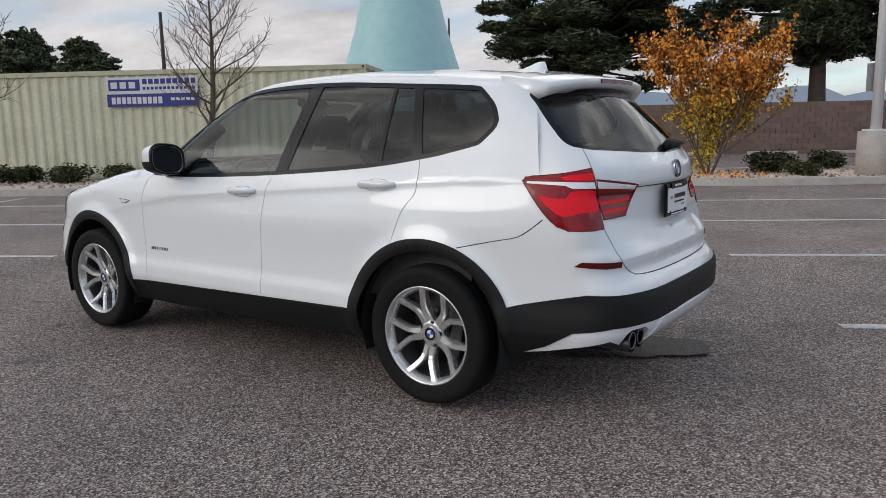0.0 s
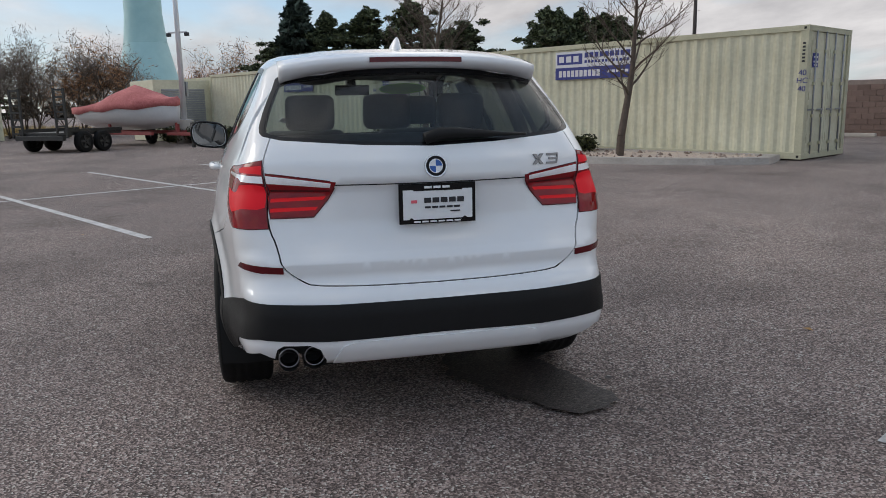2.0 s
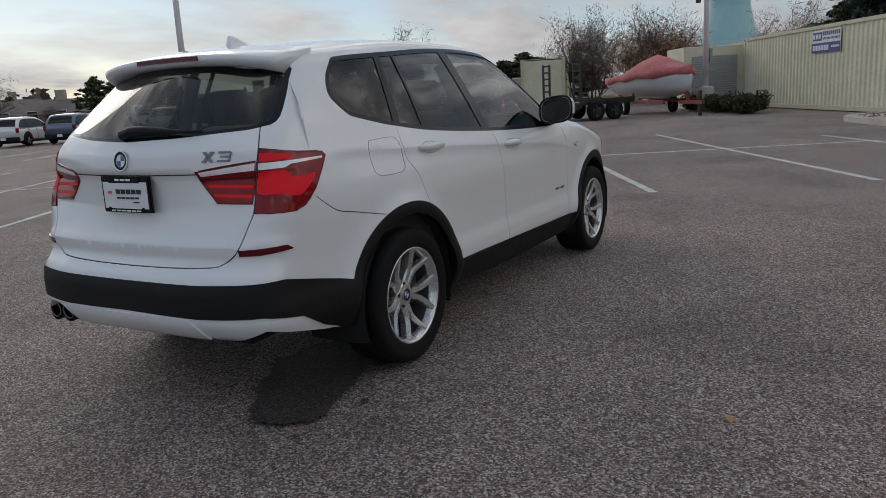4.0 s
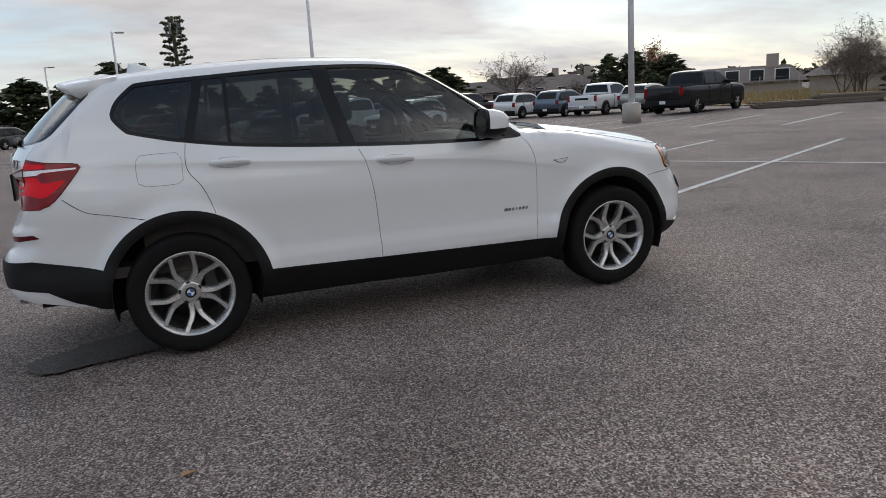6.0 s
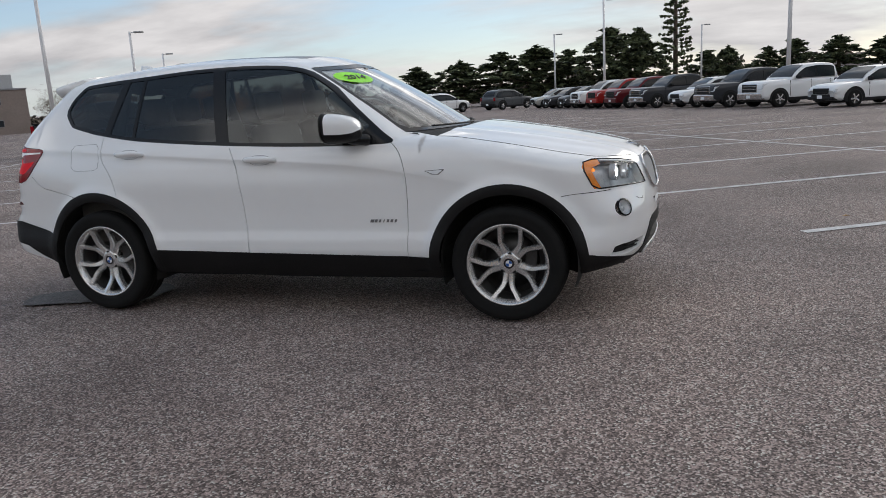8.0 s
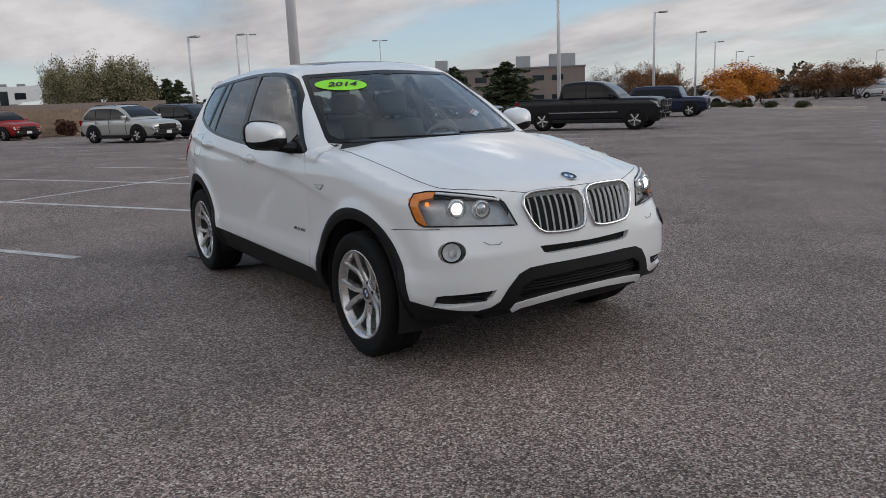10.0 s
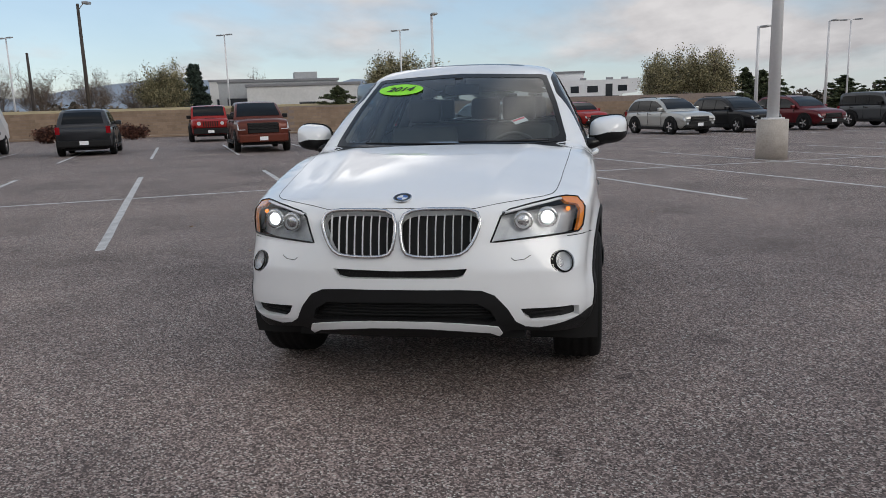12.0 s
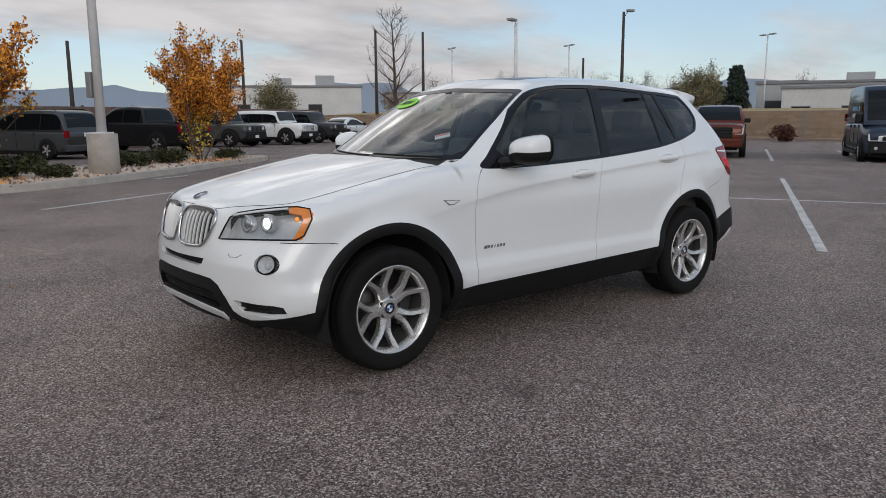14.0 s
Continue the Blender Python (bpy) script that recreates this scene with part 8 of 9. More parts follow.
YELLOW_LEAF = leafy("yellow_green_leaves", (0.33, 0.20, 0.022), (0.62, 0.46, 0.06))


def limbs(rng, height, stems=1, spread_=0.35, depth=4, kids=4, ratio=0.62, trunk=0.25, lean=0.1, wide=1.0, up_=0.25, radius=0.018):
    """Branch segments (start, end, start radius, end radius, level) of a tree grown from the ground."""
    segs, tips = [], []

    def grow(p, d, length, r, level):
        n = 4 if level == 0 else 3
        pts = [p]
        for i in range(n):
            d = (d + Vector(rng.normal(0, 0.10 + 0.05 * level, 3)) + Vector((0, 0, up_ * 0.3))).normalized()
            q = pts[-1] + d * (length / n)
            segs.append((pts[-1], q, r * (1 - 0.55 * i / n), r * (1 - 0.55 * (i + 1) / n), level))
            pts.append(q)
        if level >= depth:
            tips.append((pts[-3], pts[-2], pts[-1]))
            return
        count = kids + (2 if level == 0 else 0)
        for k in range(count):
            f = rng.uniform(trunk if level == 0 else 0.25, 1.0) if k else 1.0
            i = min(int(f * n), n - 1)
            at = pts[i].lerp(pts[i + 1], f * n - i) if f < 1 else pts[-1]
            a = rng.uniform(0, 6.283)
            out = Vector((math.cos(a) * wide, math.sin(a) * wide, rng.uniform(0.1, 0.9)))
            nd = (d * (0.9 if k == 0 else 0.55) + out * (0.3 if k == 0 else 0.85)).normalized()
            grow(at, nd, length * ratio * rng.uniform(0.75, 1.1) * (1.0 if k == 0 else 1.15 - 0.35 * f), r * (0.5 if k else 0.55), level + 1)

    for s in range(stems):
        a = 6.283 * s / max(stems, 1) + rng.uniform(-0.3, 0.3)
        d = Vector((math.cos(a) * spread_, math.sin(a) * spread_, 1)) if stems > 1 else Vector((rng.normal(0, lean), rng.normal(0, lean), 1))
        grow(Vector((0.05 * math.cos(a), 0.05 * math.sin(a), -0.05)), d.normalized(), height * 0.46, height * radius / stems ** 0.4, 0)
    return segs, tips


def wood_mesh(name, segs, height=None):
    """Tapered branches from segments, stouter ones rounder."""
    v, f = [], []
    for a, b, r0, r1, level in segs:
        n = 7 if level == 0 else 5 if level == 1 else 3
        d = (b - a).normalized()
        s = d.orthogonal().normalized()
        w = d.cross(s)
        k = len(v)
        for p, r in ((a, r0), (b, r1)):
            r = max(r, 0.004)
            v += [p + (s * math.cos(6.283 * i / n) + w * math.sin(6.283 * i / n)) * r for i in range(n)]
        f += [(k + i, k + (i + 1) % n, k + n + (i + 1) % n, k + n + i) for i in range(n)]
    return mesh(name, v, f)


def leaf_mesh(name, centres, size, rng, long=1.6, droop=0.0, mats=None):
    """Small bent leaves, each of two triangles, one at every centre."""
    c = np.asarray(centres, float)
    n = len(c)
    d = rng.normal(0, 1, (n, 3)) + (0, 0, -droop)
    d /= np.linalg.norm(d, axis=1)[:, None]
    s = np.cross(d, rng.normal(0, 1, (n, 3)))
    s /= np.linalg.norm(s, axis=1)[:, None]
    k = np.cross(d, s)
    z = size * rng.uniform(0.6, 1.3, (n, 1))
    tip, tail_ = c + d * z * long / 2, c - d * z * long / 2
    l, r = c + s * z * 0.5 + k * z * 0.12, c - s * z * 0.5 + k * z * 0.12
    v = np.stack([tail_, l, tip, r], 1).reshape(-1, 3)
    i = np.arange(n)[:, None] * 4
    f = np.concatenate([i + np.array([[0, 1, 2]]), i + np.array([[0, 2, 3]])])
    me = bpy.data.meshes.new(name)
    me.from_pydata(v.tolist(), [], f.tolist())
    return me


def blobs(rng, clumps, per):
    """Points scattered in soft clumps (centre, radius, flattening), denser towards the shell."""
    out = []
    for c, r, flat_ in clumps:
        d = rng.normal(0, 1, (per, 3))
        d /= np.linalg.norm(d, axis=1)[:, None]
        d *= (rng.uniform(0, 1, (per, 1)) ** 0.45) * r * rng.uniform(0.8, 1.15, (per, 1))
        d[:, 2] *= flat_
        out.append(d + np.array(c))
    return np.concatenate(out)


def pine_meshes(seed, cone=False, per=70, limbs_=46, needle=0.34, foot=0.9):
    """Trunk and crown of a pine or spruce, 10 m high and about 5.6 m wide."""
    rng = np.random.default_rng(seed)
    segs = [(Vector((0, 0, -0.1)), Vector((0.05, 0, 4)), 0.24, 0.17, 0), (Vector((0.05, 0, 4)), Vector((0, 0.08, 7.4)), 0.17, 0.09, 0), (Vector((0, 0.08, 7.4)), Vector((0, 0, 9.6)), 0.09, 0.02, 0)]
    clumps = []
    lobes = [(rng.uniform(0, 6.283), rng.uniform(0.6, 1.15)) for _ in range(7)]
    for k in range(limbs_):
        f = (k + rng.uniform(0, 1)) / limbs_
        a = k * 2.4 + rng.uniform(-0.5, 0.5)
        if cone:
            z, reach, tilt = 0.6 + f * 9.1, 2.6 * (1 - f) ** 0.9 + 0.15, -0.18
        else:
            z = foot + f * (9.3 - foot)
            side_ = 1 + 0.28 * sum(g * math.cos(2 * (a - b) + f * 5) for b, g in lobes) / 3
            reach = 2.75 * side_ * (0.55 + 1.1 * f) ** 0.5 * max(1 - f ** 2.2, 0.10) * rng.uniform(0.7, 1.1)
            tilt = rng.uniform(-0.1, 0.55)
        b = Vector((0, 0, z))
        e = b + Vector((math.cos(a), math.sin(a), tilt)) * reach
        segs.append((b, e, 0.06 * (1 - f) + 0.02, 0.015, 1))
        steps = 3
        for j in range(steps):
            g = (j + 1.0) / steps
            q = b.lerp(e, g * 0.95) + Vector(rng.normal(0, 0.16 if cone else 0.28, 3))
            clumps.append((q, (0.34 + 0.42 * (1 - f)) * (1.15 - 0.35 * g) if cone else rng.uniform(0.30, 0.62) * (1.05 - 0.3 * f), 0.5 if cone else 0.7))
    clumps.append(((0, 0, 9.6), 0.25, 2.0))
    pts = blobs(rng, clumps, per)
    return wood_mesh("trunk", segs), leaf_mesh("crown", pts, needle, rng, 2.6 if needle > 0.1 else 4.2)


def plant(name, at, parts, scale_xy, scale_z, label, category, group="", turn=0.0):
    """A plant at a place, from shared meshes: (part name, mesh, material)."""
    ob = empty(name, pose(at[0], at[1], gz(at[0], at[1]) + (at[2] if len(at) > 2 else 0), 0, 0, turn) @ Matrix.Diagonal((scale_xy, scale_xy, scale_z, 1)), label, category, group)
    for nm, me, mt in parts:
        o = put(nm, me, mt, ob)
        if mt and me.materials[0] != mt:
            o.material_slots[0].link = "OBJECT"
            o.material_slots[0].material = mt
    return ob


PINES = [pine_meshes(s, False, 110, 60, 0.125) for s in (11, 12, 13, 14)]
FAR_PINES = [pine_meshes(s, False, 40, 52, 0.23) for s in (15, 16, 17, 18)]
BIG_PINES = [pine_meshes(s, False, 680, 74, 0.056, 3.3) for s in (21, 22)]
SPRUCES = [pine_meshes(s, True, 60, 60, 0.30) for s in (31, 32)]
for me in [m for pair in PINES + FAR_PINES + BIG_PINES for m in pair[1:]]:
    me.materials.append(PINE_GREEN)
for me in [m for pair in SPRUCES for m in pair[1:]]:
    me.materials.append(SPRUCE_GREEN)


def pine_at(x, y, top, wide, k, big=False):
    g = gz(x, y)
    h = top - g
    pair = (BIG_PINES if big else FAR_PINES if math.hypot(x, y) > 58 else PINES)[k % (2 if big else 4)]
    return plant("pine_tree", (x, y), (("trunk", pair[0], BARK), ("crown", pair[1], None)), wide / (5.2 if big else 4.2), h / 9.9, "broad dark green pine rising behind the block wall" if big else "dark green pine tree with an uneven crown", "pine tree", "dark pines", 37.0 * k)


for k, (x, y, top, wide) in enumerate(((11.4, -30.1, 10.4, 11.2), (2.6, -34.2, 11.5, 9.5))):
    pine_at(x, y, top, wide, k, True)
# pines behind the containers
for k, row in enumerate(((37.5, -17.1, 6.7, 4.2), (35.2, -18.8, 6.2, 3.6), (39.4, -21.9, 6.5, 4.4), (46.6, -4.5, 7.4, 4.0), (46.2, -7.2, 7.7, 5.4), (43.7, -9.5, 7.9, 5.0), (42.8, -13.1, 6.5, 4.2),
                         (50.4, -21.5, 8.4, 4.4), (49.3, -23.8, 8.2, 4.0), (43.7, -24.0, 6.6, 4.2), (47.4, -1.0, 5.6, 4.0), (52.0, -14.5, 7.0, 5.0))):
    pine_at(*row, k)
# pines to the north-east and along the far side of the northern lot
for k, row in enumerate(((68.5, 29.7, 3.7, 3.0), (69.2, 28.1, 4.4, 3.4), (69.8, 26.6, 3.9, 3.0), (66.2, 22.1, 4.0, 3.4), (40.1, 57.4, 4.3, 3.2), (8.9, 89.0, 4.2, 3.9), (13.1, 88.5, 3.8, 3.8),
                         (15.8, 88.1, 4.4, 4.6), (19.9, 87.3, 4.4, 5.2), (24.1, 86.3, 4.0, 4.8), (29.3, 84.8, 4.1, 4.6), (31.2, 78.8, 4.6, 6.4), (34.0, 80.0, 3.4, 4.5), (42.1, 56.5, 4.7, 3.9), (52.9, 90.9, 3.7, 3.9))):
    pine_at(*row, k + 2)
for k, row in enumerate(((-3.9, 84.4, 6.8, 6.4), (-0.7, 84.5, 6.5, 5.6), (-12.8, 88.5, 5.7, 8.1), (-9.1, 89.0, 5.0, 5.2), (6.9, 94.4, 4.0, 4.4), (-17.5, 90.0, 5.2, 7.0), (-23.0, 91.0, 4.6, 7.0), (-29.0, 92.0, 4.2, 6.0))):
    pine_at(*row, k + 1)
for k, row in enumerate(((63.2, 30.4, 3.9, 3.6), (63.9, 28.8, 4.0, 3.6), (64.7, 26.8, 4.6, 4.6), (65.2, 25.3, 4.0, 3.6), (35.6, 18.9, 1.6, 1.9), (36.6, 17.2, 1.6, 2.2), (37.6, 24.7, 2.2, 3.0), (35.3, 42.4, 3.4, 4.4), (28.9, 35.4, 1.3, 1.6), (33.0, 38.0, 1.6, 2.2))):
    pine_at(*row, k + 3)
# evergreens beyond the street
for k, row in enumerate(((-102.1, 22.5, 5.0, 3.4), (-101.6, 24.5, 4.6, 3.2), (-103.2, 26.4, 4.4, 3.2), (-77.3, 62.5, 4.5, 5.4), (-54.1, -18.1, 3.2, 3.0), (44.7, -95.9, 7.0, 4.6), (51.1, -80.6, 4.8, 3.4), (-106.4, 42.4, 3.8, 5.4), (-73.7, 60.1, 4.9, 6.4), (-85.8, 60.3, 4.8, 4.0),
                         (-123.0, -20.0, 7.4, 3.6), (-123.7, -15.1, 6.6, 4.2), (-81.9, -47.5, 5.5, 4.0), (-84.0, -8.0, 3.6, 3.6), (-97.0, 33.0, 3.4, 4.4))):
    pine_at(*row, k)
for k, (x, y, top, wide) in enumerate(((46.8, -2.7, 8.3, 5.0), (-69.8, -38.3, 6.3, 3.2), (-91.8, -50.3, 7.8, 3.6))):
    a, b = SPRUCES[k % 2]
    plant("spruce_tree", (x, y), (("trunk", a, BARK), ("crown", b, None)), wide / 5.0, (top - gz(x, y)) / 9.9, "dark conical spruce tree", "spruce tree", "dark spruces", 50 * k)


def leafed(seed, height, per, size, stems, scatter=0.10, **kw):
    """Branches and leaves of a broad-leaved tree of the given height."""
    rng = np.random.default_rng(seed)
    segs, tips = limbs(rng, height, stems, **kw)
    tall = max(b.z for a, b, *_ in segs)
    pts = []
    for a, b, c in tips:
        for _ in range(per):
            f = rng.uniform(0, 2)
            q = a.lerp(b, f) if f < 1 else b.lerp(c, f - 1)
            pts.append(q + Vector(rng.normal(0, scatter, 3)))
    k = height / tall
    segs = [(a * k, b * k, r0, r1, l) for a, b, r0, r1, l in segs]
    return wood_mesh("branches", segs), np.array([tuple(p * k) for p in pts]), rng


# the two autumn trees of the middle island
for seed, x, y, h, per, label in ((5, 1.6, -14.3, 4.0, 11, "multi-stemmed autumn tree with orange and yellow leaves"), (8, -5.6, -19.1, 4.15, 24, "autumn tree with orange-brown leaves and a yellow foot")):
    wood, pts, rng = leafed(seed, h, per, 0.06, 6, 0.06, spread_=0.62, depth=3, kids=5, ratio=0.56, trunk=0.12, wide=0.75, radius=0.015, up_=0.45)
    pts[:, :2] *= np.minimum(1.0, 2.2 / np.maximum(np.hypot(pts[:, 0], pts[:, 1]), 0.01))[:, None] ** 0.6
    low = pts[:, 2] + rng.normal(0, 0.35, len(pts)) < h * (0.40 if seed == 5 else 0.20)
    low_more = blobs(rng, [((rng.normal(0, 0.16), rng.normal(0, 0.16), z), 0.32, 1.2) for z in np.linspace(0.25, 1.9, 10)], 130 if seed == 5 else 50)
    t = empty("autumn_tree", pose(x, y, gz(x, y) + 0.1) @ Matrix.Diagonal((1.0 if seed == 5 else 0.98, 1.0 if seed == 5 else 0.98, 1, 1)), label, "tree", "autumn trees")
    put("trunk", wood, BARK, t)
    put("crown", leaf_mesh("crown", pts[~low], 0.060 if seed == 5 else 0.050, rng, 1.5, 0.6), AUTUMN_LEAF, t)
    put("lower_leaves", leaf_mesh("lower_leaves", np.concatenate([pts[low], low_more]), 0.058, rng, 1.5, 0.4), YELLOW_LEAF, t)
    litter = np.column_stack([rng.normal(0, 0.8, 260), rng.normal(0, 0.8, 260), np.full(260, 0.03)])
    o = put("fallen_leaves", leaf_mesh("fallen_leaves", litter, 0.045, rng), AUTUMN_LEAF)
    o.matrix_basis = pose(x, y, gz(x, y) + 0.11)
    tagged(o, "fallen orange leaves on the rock bed", "fallen leaves", "", "stuff")

# bare trees near the containers and on the far island
def bare_limbs(rng, h, wide):
    """A straight leader with rising limbs, side branches and fine twigs."""
    segs = []

    def run(p, d, length, r0, r1, level, bend, n):
        pts = [p]
        for i in range(n):
            d = (d + Vector(rng.normal(0, 0.07 + 0.03 * level, 3)) + Vector((0, 0, bend))).normalized()
            q = pts[-1] + d * (length / n)
            segs.append((pts[-1], q, r0 + (r1 - r0) * i / n, r0 + (r1 - r0) * (i + 1) / n, level))
            pts.append(q)
        return pts

    def along(pts, f):
        i = min(int(f * (len(pts) - 1)), len(pts) - 2)
        return pts[i].lerp(pts[i + 1], f * (len(pts) - 1) - i), (pts[i + 1] - pts[i]).normalized()

    leader = run(Vector((0, 0, -0.05)), Vector((0, 0, 1)), h, h * 0.021, 0.008, 0, 0.05, 9)
    for k in range(20):
        f = 0.27 + 0.68 * (k + rng.uniform(0, 0.8)) / 20
        a = k * 2.399 + rng.uniform(-0.4, 0.4)
        p, d = along(leader, f)
        reach = h * (0.44 * (1 - f) ** 0.75 + 0.05) * rng.uniform(0.8, 1.15) * wide
        limb = run(p, Vector((math.cos(a), math.sin(a), rng.uniform(0.45, 0.8))).normalized(), reach, h * 0.0085 * (1.15 - f), 0.005, 1, 0.07, 5)
        for j in range(8):
            g = 0.2 + 0.78 * (j + rng.uniform(0, 0.7)) / 8
            p2, d2 = along(limb, min(g, 0.99))
            side_ = d2.cross(Vector((0, 0, 1))).normalized() * (1 if j % 2 else -1)
            branch = run(p2, (d2 * 0.8 + side_ * rng.uniform(0.4, 0.9) + Vector((0, 0, rng.uniform(-0.1, 0.5)))).normalized(), reach * (0.55 - 0.3 * g) * rng.uniform(0.7, 1.2) + 0.12, 0.008, 0.004, 2, 0.06, 3)
            for i in range(5):
                p3, d3 = along(branch, rng.uniform(0.25, 0.98))
                run(p3, (d3 + Vector(rng.normal(0, 0.55, 3)) + Vector((0, 0, 0.25))).normalized(), rng.uniform(0.12, 0.36), 0.0045, 0.003, 3, 0.05, 2)
    return segs


for seed, x, y, h, wd in ((41, 16.4, -4.2, 5.0, 1.0), (42, 11.1, -7.65, 4.9, 1.0), (43, -21.4, -30.5, 7.2, 0.8), (44, 33.7, -8.4, 7.2, 1.1)):
    segs = bare_limbs(np.random.default_rng(seed), h, wd)
    t = empty("bare_tree", pose(x, y, gz(x, y) + 0.08), "leafless grey-brown tree with fine spreading twigs", "tree", "bare trees")
    put("trunk", wood_mesh("trunk", [q for q in segs if q[4] == 0]), BARK, t)
    put("bare_crown", wood_mesh("bare_crown", [q for q in segs if q[4] > 0]), BARK, t)

# far broad-leaved trees, from a few shared shapes
FAR = []
for seed in (51, 52, 53):
    wood, pts, rng = leafed(seed, 10.0, 20, 0.3, 3, 0.38, spread_=0.28, depth=3, kids=5, ratio=0.62, trunk=0.2, radius=0.013)
    reach = np.percentile(np.hypot(pts[:, 0], pts[:, 1]), 92)
    FAR.append((wood, leaf_mesh("crown", pts, 0.17, rng, 1.5), reach, leaf_mesh("thin_crown", pts[::5], 0.05, rng, 14.0)))


def far_tree(x, y, top, wide, k, mat, label, thin=False):
    wood, crown, reach, sparse = FAR[k % 3]
    g = gz(x, y)
    return plant("tree", (x, y), (("trunk", wood, BARK), ("crown", sparse if thin else crown, mat)), wide / 2 / reach, (top - g) / 10.0, label, "tree", "far trees", 71.0 * k)


for k, row in enumerate(((-80.0, 9.3, 5.9, 4.0), (-68.6, 10.8, 5.9, 4.8), (-67.6, 12.9, 5.6, 4.2), (-64.3, -37.9, 6.6, 3.0), (-77.3, -20.2, 7.1, 4.4), (-77.8, -17.6, 7.0, 6.4), (-103.8, 11.3, 7.7, 3.6), (-103.3, 15.2, 8.1, 4.4),
                         (-102.7, 18.7, 7.8, 3.6), (-23.7, -49.2, 4.6, 3.2), (-63.3, -39.4, 6.3, 4.2), (-120.7, -30.8, 10.4, 5.2), (-121.4, -27.6, 10.3, 5.2))):
    far_tree(*row, k, OLIVE_LEAF, "grey-green tree with thinning leaves beyond the wall")
for k, row in enumerate(((50.0, 2.9, 6.0, 3.6), (50.0, 1.0, 6.2, 3.8), (44.0, 9.2, 5.6, 5.6), (41.6, 10.5, 4.8, 3.4), (40.6, 6.2, 3.5, 3.0), (-75.4, 86.4, 4.6, 4.8), (-65.9, 81.4, 4.1, 5.4), (-55.8, 100.8, 3.5, 7.6), (-46.9, 94.3, 3.4, 6.0), (45.7, 57.7, 5.5, 4.6), (-62.0, 96.0, 3.2, 7.0), (57.7, -111.7, 6.6, 7.5), (52.0, -108.0, 5.6, 6.0))):
    far_tree(*row, k + 1, RUST_LEAF, "rust-brown tree with thinning autumn leaves", k < 5)
for k, row in enumerate(((-41.6, 62.3, 3.2, 5.8), (-42.3, 67.9, 2.3, 3.6), (-36.5, 55.0, 1.6, 2.4))):
    far_tree(*row, k, AUTUMN_LEAF, "orange autumn tree on the far island")
for k, row in enumerate(((42.9, 13.0, 6.3, 3.0), (40.8, 13.3, 6.1, 3.4), (41.1, 12.0, 5.2, 3.6), (43.6, 10.1, 6.0, 3.6), (48.9, 8.9, 6.5, 3.4), (34.9, 25.3, 4.4, 3.2), (32.4, 23.6, 3.6, 2.6), (37.0, 28.5, 4.0, 3.6), (31.5, 19.5, 5.2, 2.6), (45.3, 72.1, 2.6, 3.2), (45.8, 29.7, 6.1, 2.2), (25.1, 80.8, 4.2, 1.8), (37.0, 70.9, 5.7, 7.4), (-71.7, 76.1, 4.8, 5.9), (-85.8, 50.9, 5.0, 3.4), (-84.0, 53.8, 5.2, 6.4), (-65.6, -53.9, 7.1, 4.6),
                         (-62.9, -64.5, 7.0, 4.2), (-67.3, -59.6, 7.2, 4.2), (-72.7, -52.6, 7.0, 4.4), (-75.2, -48.8, 6.6, 4.2), (-124.3, -9.4, 6.7, 5.2), (-81.2, -65.7, 7.7, 4.4), (-85.4, -60.3, 7.6, 5.2), (-86.5, -38.8, 6.8, 2.6), (-37.3, -52.5, 5.4, 3.6), (-52.7, -65.9, 6.2, 3.8))):
    far_tree(*row, k, TWIG, "leafless grey-brown tree beyond the lot", True)


def mound(seed, per=2600, size=0.05):
    """A low rounded shrub, 1 m wide and 0.7 m high, of twigs and many leaves."""
    rng = np.random.default_rng(seed)
    cl = [((rng.uniform(-0.3, 0.3), rng.uniform(-0.3, 0.3), rng.uniform(0.18, 0.42)), rng.uniform(0.18, 0.30), 0.95) for _ in range(11)]
    segs = []
    for c, r, _ in cl:
        segs.append((Vector((c[0] * 0.2, c[1] * 0.2, -0.05)), Vector(c), 0.012, 0.006, 1))
    return wood_mesh("twigs", segs), leaf_mesh("leaves", blobs(rng, cl, per // 11), size, rng, 1.7)


MOUNDS = [mound(s) for s in (61, 62, 63)]


def shrub(x, y, wide, high, k, mat, label, lift=0.08):
    tw_, lv = MOUNDS[k % 3]
    return plant("shrub", (x, y, lift), (("stem", tw_, BARK), ("foliage", lv, mat)), wide, high / 0.68, label, "shrub", "shrubs", 83.0 * k)


for k, (x, y, w, h) in enumerate(((20.1, -3.9, 1.2, 0.6), (17.8, -5.0, 1.4, 0.55), (16.3, -5.8, 1.3, 0.55), (15.1, -6.6, 1.2, 0.5), (14.7, -7.8, 1.2, 0.5), (13.2, -7.6, 1.1, 0.5), (18.9, -4.5, 1.1, 0.5))):
    shrub(x, y, w, h, k, SHRUB_GREEN, "low dark green shrub on the rock bed")
for k, (x, y, w, h) in enumerate(((0.5, -15.5, 1.3, 0.6), (-0.5, -17.2, 1.1, 0.55), (-3.1, -17.8, 1.1, 0.5), (-4.4, -18.6, 1.2, 0.55), (-0.3, -14.6, 0.9, 0.4), (-6.8, -19.7, 0.9, 0.4))):
    shrub(x, y, w, h, k + 1, SHRUB_GREEN, "dark green shrub beside the autumn trees")
for k in range(6):
    shrub(29.2 - 0.86 * k, 3.7 - 0.52 * k, 1.35, 0.75 + 0.12 * (k == 5), k, SHRUB_GREEN, "clipped dark hedge shrub beside the light pole", 0.0)
